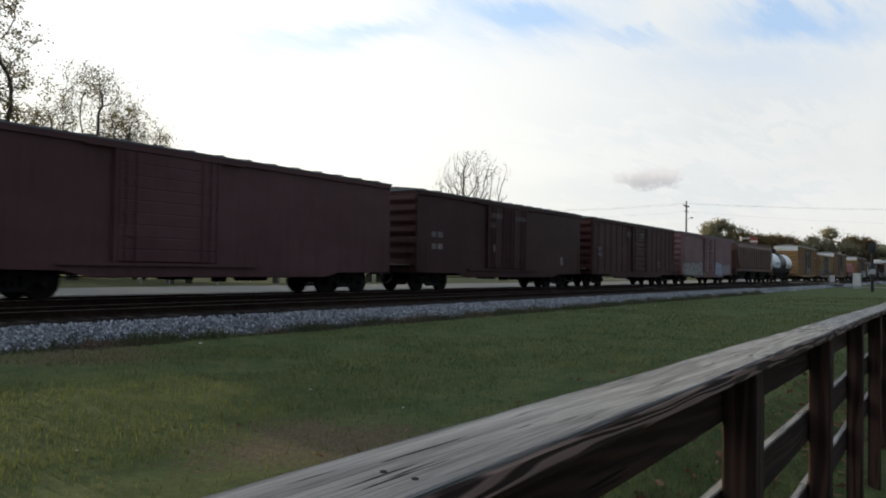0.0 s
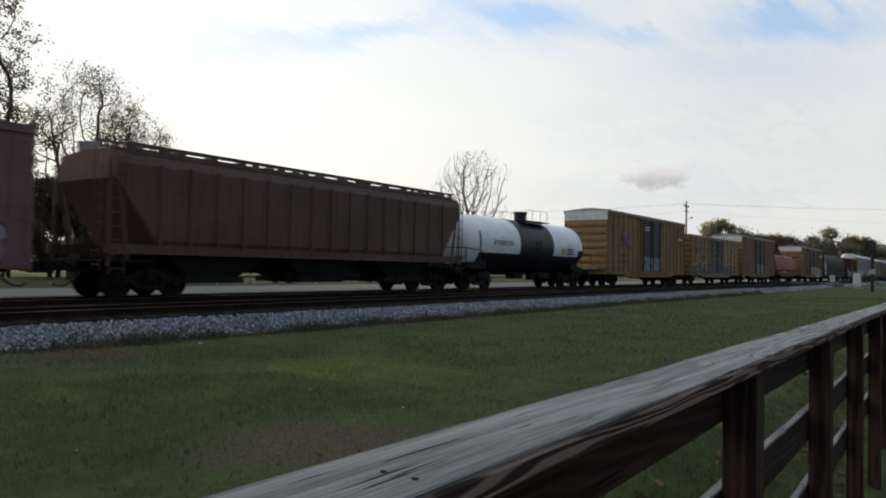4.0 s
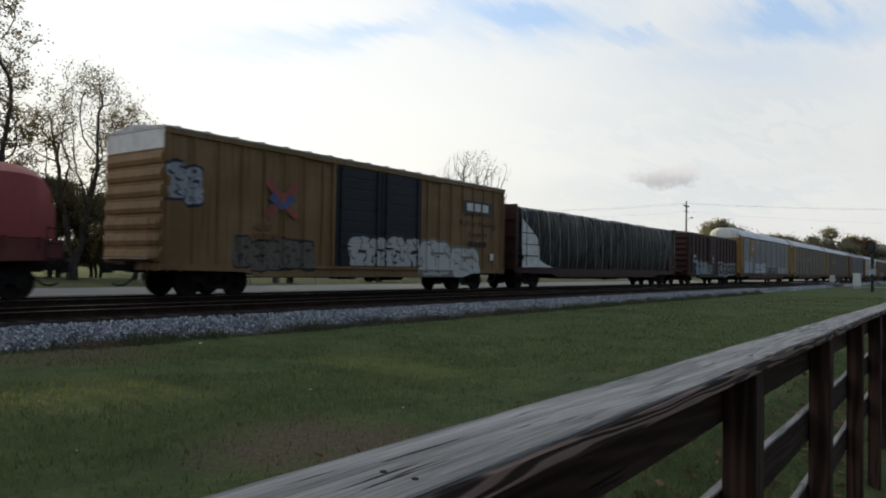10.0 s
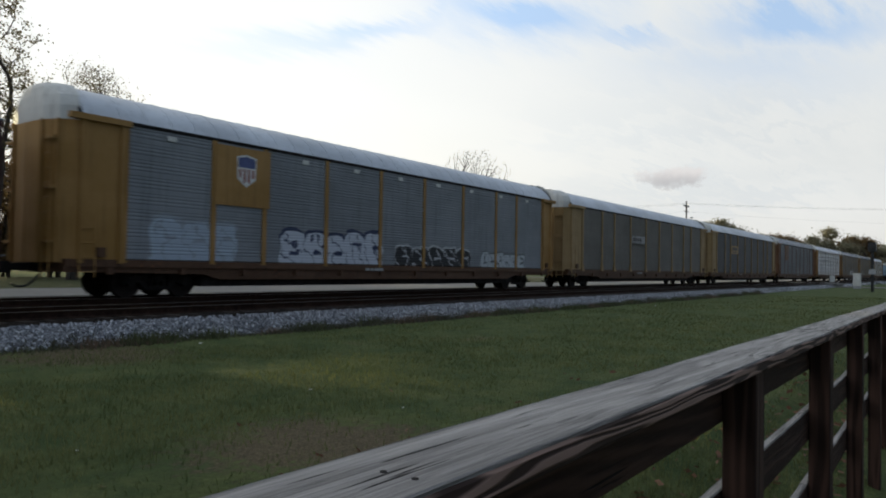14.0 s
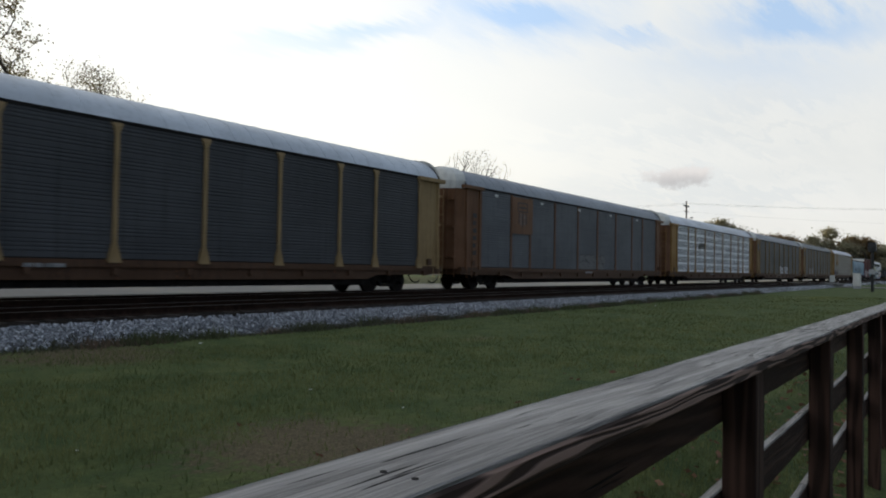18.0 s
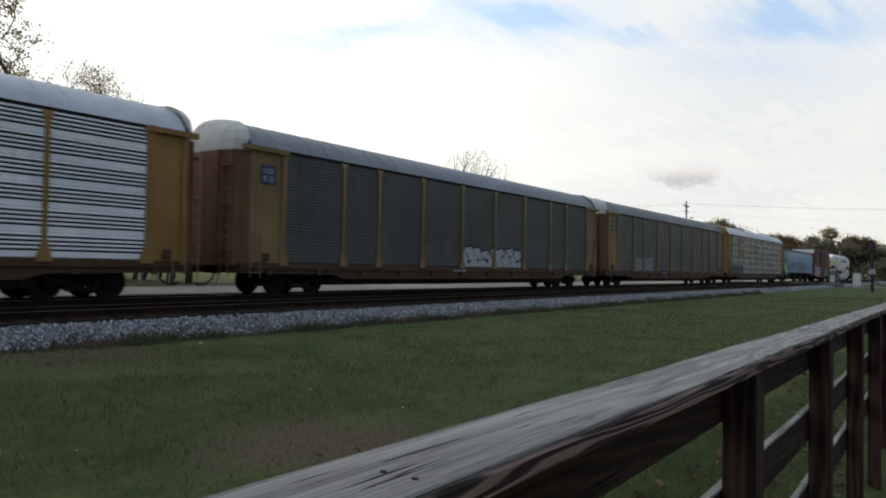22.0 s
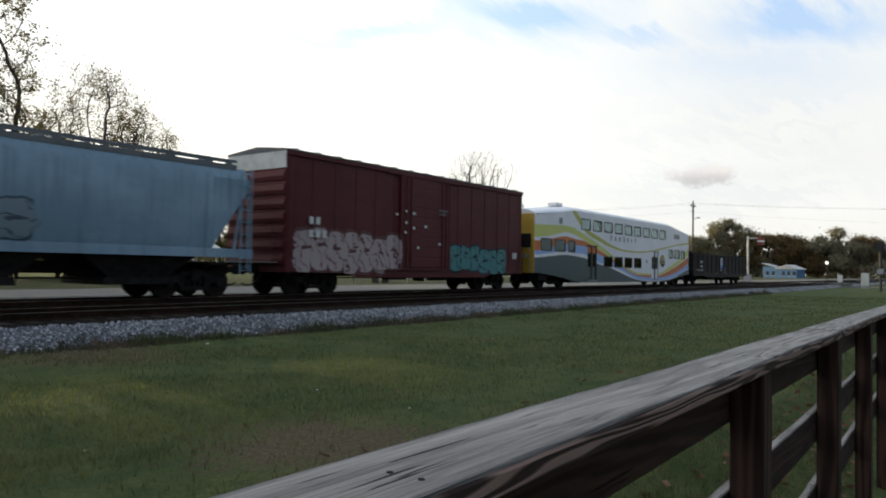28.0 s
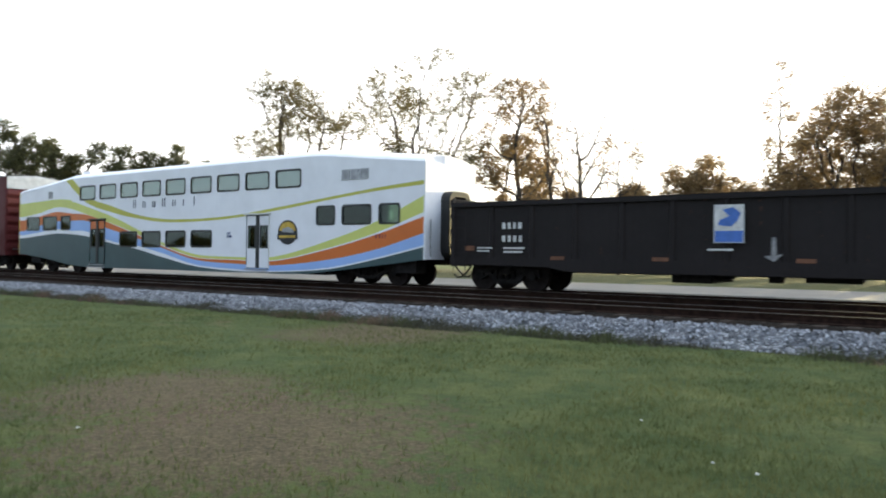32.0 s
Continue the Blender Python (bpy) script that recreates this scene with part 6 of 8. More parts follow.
        part("grab_rail", m, GALV, car)
    part("lower_floor", Mesh().box(-half + 4.6, half - 4.6, -face + 0.03, face - 0.03, 0.5, 0.58), INSIDE, car)
    # Added dark sheet, no known part: it stops sky showing through the lower windows.
    part("lower_partition", Mesh().box(-half + 8.3, half - 9.9, 0.0, 0.04, 0.58, 2.62), SEAT, car, "added dark sheet that keeps the lower windows dark")
    part("upper_floor", Mesh().box(-half + 4.6, half - 4.6, -face + 0.03, face - 0.03, 2.62, 2.72), INSIDE, car)
    part("end_floor", Mesh().box(-half + 0.1, -half + 4.6, -face + 0.03, face - 0.03, 1.25, 1.33).box(half - 4.6, half - 0.1, -face + 0.03, face - 0.03, 1.25, 1.33), INSIDE, car)
    part("inner_wall", Mesh().box(-half + 4.58, -half + 4.64, -face + 0.03, face - 0.03, 0.6, 4.4).box(half - 4.64, half - 4.58, -face + 0.03, face - 0.03, 0.6, 4.4), INSIDE, car)
    seat = Mesh().box(-0.24, 0.24, -0.5, 0.5, 0.1, 0.46).box(-0.24, -0.12, -0.5, 0.5, 0.46, 0.72).data("seat", SEAT)
    for z, xs in ((0.58, [8.7 + 1.685 * i - half + 0.6 for i in range(4)]), (2.72, [5.9 + 1.665 * i - half for i in range(9)]), (1.33, [1.0 - half, 2.6 - half, half - 4.2, half - 2.8])):
        for x in xs:
            for s in (-1, 1):
                p = part("seat", seat, None, car)
                p.location = (x, s * 0.9, z)
    for e in (-1, 1):
        part("underfloor_tank", Mesh().box(e * (half - 5.2) - 0.7, e * (half - 5.2) + 0.7, -1.2, 1.2, 0.3, 0.55), STEEL, car)
        part("battery_box", Mesh().box(e * (half - 0.9) - 0.45, e * (half - 0.9) + 0.45, -1.3, -0.7, 0.45, 0.9), STEEL, car)
    part("ceiling_panel", Mesh().box(-half + 4.7, half - 4.7, -1.2, 1.2, 4.48, 4.5), BAND_WHITE, car, "white ceiling panel")
    return car


# ---------------------------------------------------------------- the train, from its leading cars to the last
RUST_INK = plain("rust_brown_lettering", (0.032, 0.014, 0.009), 0.8, 0.0, 0.3, 9.0)
DULL = plain("worn_brown_patch", (0.085, 0.06, 0.055), 0.8, 0.0, 0.5, 9.0)
MAUVE = paint("faded_mauve_paint", (0.098, 0.042, 0.042), 0.15, 0.35, seed=1)
BROWN = paint("dark_brown_paint", (0.042, 0.013, 0.0125), 0.2, 0.5, seed=2)
BROWN2 = paint("boxcar_red_paint", (0.05, 0.0145, 0.0135), 0.3, 0.6, seed=3)
PINK = paint("faded_pink_paint", (0.2, 0.105, 0.105), 0.15, 0.4, tags=[(-7.4, -1.6, 0.72, 1.95, (0.3, 0.29, 0.27), (0.1, 0.07, 0.07), 1.1), (1.8, 4.4, 0.75, 2.0, (0.36, 0.38, 0.46), (0.1, 0.1, 0.2), 0.65), (4.5, 7.4, 0.8, 1.9, (0.3, 0.27, 0.28), (0.1, 0.05, 0.05), 0.7)], seed=5)
RUSTY = paint("rust_brown_hopper", (0.12, 0.065, 0.05), 0.45, 0.7, seed=6)
TANK_WHITE = paint("tank_white", (0.86, 0.87, 0.88), 0.02, 0.1, 0.4, seed=7)
TANK_BLACK = paint("tank_black", (0.02, 0.021, 0.027), 0.05, 0.3, 0.4, seed=8)
Y1 = paint("yellow_boxcar_paint", (0.255, 0.148, 0.058), 0.45, 0.75, seed=9)
Y2 = paint("old_yellow_paint", (0.29, 0.178, 0.075), 0.4, 0.65, tags=[(-7.4, -5.6, 0.55, 1.9, (0.1, 0.05, 0.05), (0.36, 0.33, 0.33), 1.7), (-5.4, -1.8, 0.6, 1.95, (0.14, 0.095, 0.085), (0.34, 0.31, 0.32), 1.15), (2.4, 7.6, 0.6, 1.9, (0.13, 0.085, 0.075), (0.36, 0.33, 0.31), 1.0)], seed=10)
Y3 = paint("dull_yellow_paint", (0.225, 0.13, 0.07), 0.45, 0.85, seed=11)
Y4 = paint("ochre_boxcar_paint", (0.205, 0.12, 0.05), 0.42, 0.85, tags=[(-9.4, -8.2, 2.8, 3.95, (0.34, 0.35, 0.38), (0.03, 0.03, 0.05), 0.6), (-7.0, -3.6, 0.8, 1.9, (0.13, 0.11, 0.09), (0.03, 0.03, 0.03), 0.7), (2.5, 7.3, 0.5, 2.15, (0.5, 0.5, 0.48), (0.2, 0.19, 0.17), 2.4)], seed=12)
TAGGED_DOOR = paint("sprayed_black_door", (0.008, 0.009, 0.014), 0.12, 0.3, 0.45, tags=[(-1.8, 2.6, 0.6, 2.2, (0.42, 0.42, 0.41), (0.02, 0.02, 0.03), 1.1)], seed=38)
DOOR_BLUE = paint("dark_blue_door", (0.02, 0.022, 0.03), 0.12, 0.3, 0.45, tags=[(-2.6, 2.6, 1.0, 2.3, (0.025, 0.03, 0.045), (0.14, 0.22, 0.28), 0.95), (-1.6, 1.2, 2.3, 3.4, (0.02, 0.025, 0.035), (0.13, 0.21, 0.27), 0.7)], seed=13)
FLAT_DARK = paint("dark_flat_car_paint", (0.042, 0.016, 0.0135), 0.2, 0.5, seed=35)
BAND = plain("white_band", (0.6, 0.6, 0.58), 0.6, 0.0, 0.15, 3.0)
COIL_RED = paint("faded_red_hood", (0.27, 0.052, 0.05), 0.12, 0.4, 0.5, seed=14)
COIL_DARK = paint("dark_red_sill", (0.12, 0.03, 0.028), 0.3, 0.6, seed=15)
WRAP = wrap_mat()
STRAP = plain("pale_strap", (0.42, 0.4, 0.32), 0.6, 0.0, 0.2)
GRAF_BROWN = paint("brown_sprayed_boxcar", (0.041, 0.013, 0.0122), 0.3, 0.6, tags=[(-5.6, -3.8, 0.75, 2.15, (0.2, 0.29, 0.34), (0.03, 0.03, 0.04), 0.6), (-3.8, -1.9, 0.8, 2.05, (0.33, 0.33, 0.33), (0.09, 0.05, 0.04), 0.62), (-1.8, -0.6, 0.85, 1.9, (0.15, 0.25, 0.26), (0.04, 0.03, 0.03), 0.55), (1.4, 7.7, 0.75, 1.95, (0.05, 0.05, 0.05), (0.46, 0.47, 0.48), 0.9)], seed=16)
RACK_YELLOW = paint("rack_yellow", (0.3, 0.165, 0.045), 0.3, 0.5, seed=17)
RACK_TAN = paint("rack_tan", (0.3, 0.2, 0.09), 0.35, 0.55, seed=18)
RACK_DULL = paint("rack_dull_tan", (0.25, 0.16, 0.068), 0.4, 0.6, seed=34)
RACK_RUST = paint("rack_rusty_orange", (0.165, 0.078, 0.038), 0.5, 0.8, seed=19)
SHEET_GREY = paint("grey_rack_sheet", (0.2, 0.215, 0.235), 0.1, 0.35, 0.5, tags=[(-11.2, -8.1, 0.8, 2.3, (0.36, 0.42, 0.5), (0.27, 0.3, 0.34), 1.0), (-6.4, -1.1, 0.62, 2.3, (0.5, 0.53, 0.6), (0.03, 0.04, 0.09), 1.06), (-0.3, 5.2, 0.7, 1.9, (0.025, 0.026, 0.03), (0.42, 0.43, 0.45), 1.1), (6.1, 10.5, 0.7, 1.8, (0.44, 0.47, 0.5), (0.12, 0.13, 0.14), 0.7)], seed=20)
SHEET_DARK = paint("dark_rack_sheet", (0.06, 0.062, 0.068), 0.12, 0.4, 0.5, seed=21)
SHEET_DIRTY = paint("dirty_rack_sheet", (0.14, 0.132, 0.116), 0.3, 0.5, 0.55, seed=37)
SHEET_DIRT2 = paint("rusty_rack_sheet", (0.12, 0.127, 0.138), 0.3, 0.5, 0.55, tags=[(-0.9, 2.9, 0.85, 2.0, (0.17, 0.17, 0.17), (0.09, 0.09, 0.09), 0.75)], seed=22)
BLUE_DIM = plain("dim_blue", (0.02, 0.045, 0.1), 0.6, 0.0, 0.2)
SHEET_TAG = paint("tagged_rack_sheet", (0.094, 0.093, 0.086), 0.12, 0.4, 0.5, tags=[(-1.05, 3.9, 0.55, 2.05, (0.5, 0.5, 0.52), (0.02, 0.02, 0.035), 0.75)], seed=23)
SHEET_FAINT = paint("faintly_tagged_sheet", (0.115, 0.109, 0.097), 0.18, 0.45, 0.5, tags=[(-8.6, -5.0, 0.85, 2.1, (0.25, 0.25, 0.26), (0.07, 0.07, 0.075), 0.7)], seed=24)
SHEET_SILVER = paint("silver_rack_sheet", (0.92, 0.93, 0.95), 0.1, 0.25, 0.42, seed=25)
SHEET_SILVER2 = paint("sprayed_silver_sheet", (0.5, 0.475, 0.42), 0.2, 0.4, 0.42, tags=[(-12.1, -7.2, 0.42, 1.85, (0.13, 0.14, 0.2), (0.03, 0.03, 0.05), 0.95)], seed=26)
ROOF_PALE = paint("pale_rack_roof", (0.46, 0.49, 0.54), 0.08, 0.3, 0.4, seed=27)
ROOF_DULL = paint("dull_rack_roof", (0.19, 0.205, 0.23), 0.15, 0.4, 0.45, seed=28)
ROOF_DARK = paint("dark_rack_roof", (0.14, 0.15, 0.16), 0.2, 0.5, 0.5, seed=29)
HOOD_WHITE = paint("white_hood", (0.55, 0.55, 0.53), 0.15, 0.4, seed=30)
BLUE_GREY = paint("blue_grey_hopper", (0.22, 0.33, 0.42), 0.12, 0.4, 0.5, (0.16, 0.09, 0.05), tags=[(-7.2, -3.8, 2.05, 2.55, (0.14, 0.19, 0.22), (0.1, 0.13, 0.15), 0.5), (-2.6, 3.6, 1.55, 2.6, (0.21, 0.28, 0.32), (0.07, 0.1, 0.13), 1.2)], seed=31)
CAR_RED = paint("oxide_red_boxcar", (0.098, 0.0155, 0.018), 0.12, 0.35, 0.5, tags=[(-7.5, -2.2, 0.75, 2.35, (0.42, 0.34, 0.34), (0.12, 0.05, 0.05), 0.8), (1.6, 6.1, 0.8, 2.05, (0.075, 0.24, 0.24), (0.02, 0.03, 0.05), 0.8)], seed=32)
GON_BLACK = paint("gondola_black", (0.014, 0.0105, 0.0105), 0.3, 0.5, 0.6, seed=33)

boxcar(-248.2, -232.3, 4.3, MAUVE, "faded mauve-brown boxcar with smooth sides", 10, (-2.0, 3.2), roof_skin=ROOF_DARK, smooth=True, seed=1, plug=True)
c, h, f = boxcar(-230.5, -214.5, 4.3, BROWN, "dark brown boxcar with white stencils", 10, (-0.6, 3.6), roof_skin=ROOF_DARK, smooth=True, seed=2, plug=True)
bars(c, -6.95, 2.6, -f - 0.01, [(0.34, 0.34), (0.34, 0.34)], 0.24, 0.28, FADED)
bars(c, -2.35, 3.75, -f - 0.12, [(1.1,), (0.5,)], 0.26, 0.2, DULL)
bars(c, 0.05, 3.7, -f - 0.12, [(1.1,)], 0.22, 0.12, DULL)
bars(c, -2.05, 2.2, -f - 0.12, [(0.16,)], 0.35, 0.12, FADED)
bars(c, 5.4, 1.75, -f - 0.01, [(0.3,)], 0.45, 0.1, FADED)
c, h, f = boxcar(-212.8, -197.1, 4.3, BROWN2, "dark brown boxcar with upright side posts", 16, (0.2, 2.6), roof_skin=ROOF_DARK, seed=3, proud=0.03)
bars(c, -7.0, 2.52, -f - 0.08, [(0.16, 0.16), (0.12, 0.12, 0.12)], 0.22, 0.12, FADED)
bars(c, -2.3, 3.72, -f - 0.08, [(0.8,)], 0.34, 0.12, DULL)
bars(c, 0.15, 3.72, -f - 0.12, [(0.68,), (0.5,)], 0.13, 0.08, FADED)
bars(c, 3.9, 1.76, -f - 0.08, [(0.5,)], 0.38, 0.1, FADED)
bars(c, 4.0, 1.68, -f - 0.085, [(0.3,)], 0.22, 0.1, BROWN2)
for x in (5.9, 6.7, 7.2):
    bars(c, x, 1.6, -f - 0.08, [(0.22,)], 0.4, 0.1, DULL)
c, h, f = boxcar(-195.2, -179.4, 4.3, PINK, "faded pink-mauve boxcar with sprayed lettering along its foot", 8, (0.07, 3.3), roof_skin=ROOF_DARK, smooth=True, seed=4)
hopper(-177.5, -160.5, 4.1, RUSTY, "rust-brown covered hopper with stained side posts", 3, 6, True, STEEL)
tank_car(-160.1, -146.0, TANK_WHITE, TANK_BLACK, "white tank car with a broad black middle band")
c, h, f = boxcar(-143.7, -127.8, 4.95, Y1, "yellow high-cube boxcar with black doors and a white end band", 18, (0.0, 3.9), BLACK_DOOR, BAND, None, 7, True, proud=0.055)
m = Mesh().along_y([(-5.9, 3.55), (-5.6, 3.75), (-4.9, 3.3), (-4.2, 3.75), (-4.0, 3.6), (-4.7, 3.15), (-4.0, 2.7), (-4.2, 2.55), (-4.9, 3.0), (-5.6, 2.55), (-5.9, 2.7), (-5.2, 3.15)], -f - 0.085, -f - 0.078)
logo = part("cross_logo", m, RED_MARK, c, "red and blue crossed ribbons")
part("logo_blue", Mesh().along_y([(-5.45, 3.5), (-4.9, 3.1), (-4.35, 3.5), (-4.2, 3.25), (-4.9, 2.8), (-5.6, 3.25)], -f - 0.092, -f - 0.086), BLUE_MARK, logo)
bars(c, 5.9, 3.75, -f - 0.082, [(1.5,)], 0.26, 0.1, BLACK)
bars(c, 6.05, 3.7, -f - 0.09, [(0.3, 0.3, 0.3)], 0.15, 0.1, WHITE)
bars(c, -6.2, 2.2, -f - 0.082, [(0.35, 0.35, 0.35), (0.3, 0.3, 0.3, 0.3)], 0.2, 0.2, RACK_RUST)
bars(c, -1.6, 4.25, -f - 0.14, [(0.2, 0.8), (0.9,)], 0.08, 0.1, WHITE)
c, h, f = boxcar(-126.1, -110.3, 4.2, Y2, "old yellow boxcar with a dark sprayed door and lettering", 12, (-0.05, 3.5), DOOR_BLUE, None, None, 8)
m = Mesh()
for i, w in enumerate((0.2, 0.24, 0.1, 0.1)):
    m.box(-6.95 + i * 0.72, -6.95 + i * 0.72 + w, -f - 0.085, -f - 0.078, 3.46, 3.72)
ring = [(-6.95, 2.7), (-6.72, 3.3), (-4.95, 3.3), (-4.82, 3.0), (-5.75, 2.98), (-5.82, 3.1), (-6.25, 3.08), (-6.4, 2.72), (-6.95, 2.7)]
for (xa, za), (xb, zb) in zip(ring[:-1], ring[1:]):
    m.tube((xa, -f - 0.08, za), (xb, -f - 0.08, zb), 0.03, 4)
for i in range(3):
    m.box(-4.35 + i * 0.85, -4.1 + i * 0.85, -f - 0.085, -f - 0.078, 2.95, 3.2)
part("side_lettering", m, BLACK, c, "black block lettering shown as bars")
bars(c, -4.9, 2.5, -f - 0.082, [(0.4, 0.4, 0.35), (0.35, 0.35)], 0.2, 0.15, RACK_RUST)
bars(c, 4.7, 3.25, -f - 0.082, [(0.25, 0.25)], 0.3, 0.1, BLACK)
c, h, f = boxcar(-108.5, -92.6, 4.95, Y3, "dull yellow high-cube boxcar with black doors and a white end band", 18, (-0.08, 3.9), BLACK_DOOR, BAND, None, 9, True, proud=0.055)
part("cross_logo", Mesh().along_y([(-5.6, 3.5), (-5.4, 3.65), (-4.8, 3.3), (-4.2, 3.65), (-4.0, 3.5), (-4.6, 3.15), (-4.0, 2.8), (-4.2, 2.7), (-4.8, 3.0), (-5.4, 2.7), (-5.6, 2.8), (-5.0, 3.15)], -f - 0.085, -f - 0.078), FADED, c, "faded crossed ribbons")
bars(c, -5.8, 2.4, -f - 0.082, [(0.3, 0.3, 0.3), (0.3, 0.3)], 0.18, 0.18, RACK_RUST)
bars(c, 5.6, 3.9, -f - 0.082, [(0.3, 0.3, 0.3)], 0.3, 0.1, RACK_RUST)
bars(c, -1.6, 1.5, -f - 0.082, [(0.3,)], 0.3, 0.1, WHITE)
coil_car(-91.3, -76.9, COIL_RED, COIL_DARK, "red coil-steel car under a long rounded hood")
c, h, f = boxcar(-74.1, -55.1, 4.95, Y4, "long ochre boxcar with black doors and pale sprayed lettering", 21, (0.0, 5.15), TAGGED_DOOR, BAND, None, 10)
m = Mesh().along_y([(-5.9, 3.75), (-5.6, 3.85), (-5.1, 3.4), (-4.5, 3.85), (-4.3, 3.7), (-4.9, 3.2), (-4.3, 2.7), (-4.5, 2.55), (-5.1, 3.0), (-5.6, 2.55), (-5.9, 2.7), (-5.35, 3.2)], -f - 0.085, -f - 0.078)
logo = part("cross_logo", m, RED_MARK, c, "red and blue crossed ribbons")
part("logo_blue", Mesh().along_y([(-5.5, 3.45), (-5.1, 3.05), (-4.7, 3.45), (-4.5, 3.2), (-5.1, 2.85), (-5.7, 3.2)], -f - 0.092, -f - 0.086), BLUE_MARK, logo)
bars(c, 5.8, 4.16, -f - 0.085, [(2.5,)], 0.58, 0.1, BLACK, "name_plate")
bars(c, 6.05, 4.05, -f - 0.093, [(0.5, 0.5, 0.5)], 0.36, 0.1, WHITE, "plate_mark")
words(c, "Railcar Pooling", 5.5, 8.55, 2.98, 0.4, -f - 0.085, RUST_INK)
words(c, "Experts", 6.25, 7.8, 2.5, 0.4, -f - 0.085, RUST_INK)
bars(c, 6.25, 2.28, -f - 0.085, [(0.34, 0.2, 0.34, 0.3)], 0.26, 0.2, RUST_INK)
bars(c, 8.1, 1.75, -f - 0.085, [(0.32,)], 0.32, 0.1, WHITE)
bars(c, -6.2, 2.35, -f - 0.085, [(0.3, 0.3), (0.3, 0.3, 0.3)], 0.18, 0.14, RACK_RUST)
lumber_car(-53.8, -28.3, WRAP, FLAT_DARK, BAND, STRAP, "bulkhead flat car with lumber wrapped in black plastic")
c, h, f = boxcar(-25.3, -9.5, 4.35, GRAF_BROWN, "dark brown boxcar with pale sprayed lettering along its foot", 14, (-0.5, 2.8), None, None, ROOF_DARK, 11)
bars(c, -6.4, 2.55, -f - 0.082, [(0.16, 0.16, 0.16), (0.16, 0.16, 0.16, 0.16)], 0.26, 0.16, WHITE)
bars(c, -7.3, 3.2, -f - 0.082, [(0.25,)], 0.4, 0.1, FADED)
bars(c, -0.9, 2.5, -f - 0.14, [(0.3,), (0.35,), (0.3,), (0.4,)], 0.08, 0.1, WHITE)
autorack(-7.9, 19.2, RACK_YELLOW, SHEET_GREY, ROOF_PALE, "yellow auto carrier with grey sides, pale roof and sprayed lettering", True, None, HOOD_WHITE, 12, -8.0, False, 9, "shield")
c, h, f = autorack(21.2, 49.0, RACK_TAN, SHEET_DIRTY, ROOF_PALE, "tan auto carrier with dirty grey sides and a pale roof", False, None, HOOD_WHITE, 13)
part("name_plate", Mesh().box(-4.1, -1.6, -f - 0.085, -f - 0.07, 2.98, 3.5), GREY_MARK, c, "worn pale name plate")
bars(c, -3.9, 3.36, -f - 0.087, [(0.3, 0.3, 0.3, 0.3)], 0.24, 0.1, BLACK, "plate_mark")
c, h, f = autorack(50.6, 78.4, RACK_TAN, SHEET_DARK, ROOF_PALE, "tan auto carrier with dark sides and pale roof", False, None, HOOD_WHITE, 14)
part("name_plate", Mesh().box(-7.05, -4.3, -f - 0.085, -f - 0.07, 2.95, 3.75), RACK_TAN, c, "tan name plate between two posts")
bars(c, -6.6, 3.6, -f - 0.087, [(0.5, 0.5, 0.5)], 0.34, 0.1, SHEET_DARK, "plate_mark")
bars(c, -6.5, 3.14, -f - 0.087, [(1.6,)], 0.07, 0.1, SHEET_DARK, "plate_mark")
c, h, f = autorack(80.0, 107.1, RACK_RUST, SHEET_DIRT2, ROOF_DULL, "rusty orange auto carrier with dirty grey sides", True, None, HOOD_WHITE, 15, -8.0, False, 5, "faded")
for i, (w, z) in enumerate(((0.3, 3.6), (0.24, 3.25), (0.3, 2.9), (0.3, 2.55), (0.26, 2.2), (0.3, 1.85))):
    bars(c, -12.75, z, -f - 0.075, [(w,)], 0.2, 0.1, BLACK, "upright_lettering")
c, h, f = autorack(109.0, 136.5, RACK_YELLOW, SHEET_SILVER, ROOF_PALE, "yellow auto carrier with bright silver ribbed sides", False, RACK_RUST, HOOD_WHITE, 16, None, True)
part("emblem", Mesh().along_y([(-6.45, 3.05), (-6.2, 3.5), (-5.6, 3.62), (-4.35, 3.55), (-4.4, 3.1), (-4.9, 3.12), (-5.1, 3.32), (-5.5, 3.06)], -f - 0.045, -f - 0.036), BLACK, c, "black emblem shape")
c, h, f = autorack(138.3, 165.8, RACK_DULL, SHEET_TAG, ROOF_DULL, "tan auto carrier with dark sides and a white sprayed tag", False, RACK_RUST, HOOD_WHITE, 17)
small_emblem(c, f)
c, h, f = autorack(167.3, 195.2, RACK_DULL, SHEET_FAINT, ROOF_DARK, "tan auto carrier with dark sides and dull roof", False, RACK_RUST, HOOD_WHITE, 18)
small_emblem(c, f)
autorack(196.8, 224.3, RACK_YELLOW, SHEET_SILVER2, ROOF_PALE, "yellow auto carrier with silver sides and dark sprayed lettering", True, RACK_TAN, RACK_YELLOW, 19, -8.2, True, 9, "shield")
hopper(226.2, 246.4, 4.05, BLUE_GREY, "blue-grey covered hopper with rust stains and faint sprayed outlines", 4, 20, False, STEEL)
c, h, f = boxcar(247.8, 263.6, 4.95, CAR_RED, "oxide-red high-cube boxcar with pale pink and teal sprayed lettering", 14, (-0.2, 3.2), None, BAND, ROOF_DARK, 21, plug=True, proud=0.02)
bars(c, -6.9, 2.75, -f - 0.085, [(0.2, 0.2), (0.2, 0.2, 0.2)], 0.26, 0.2, WHITE)
bars(c, 0.6, 3.55, -f - 0.14, [(0.2, 0.2, 0.15), (0.15, 0.3)], 0.1, 0.06, FADED)
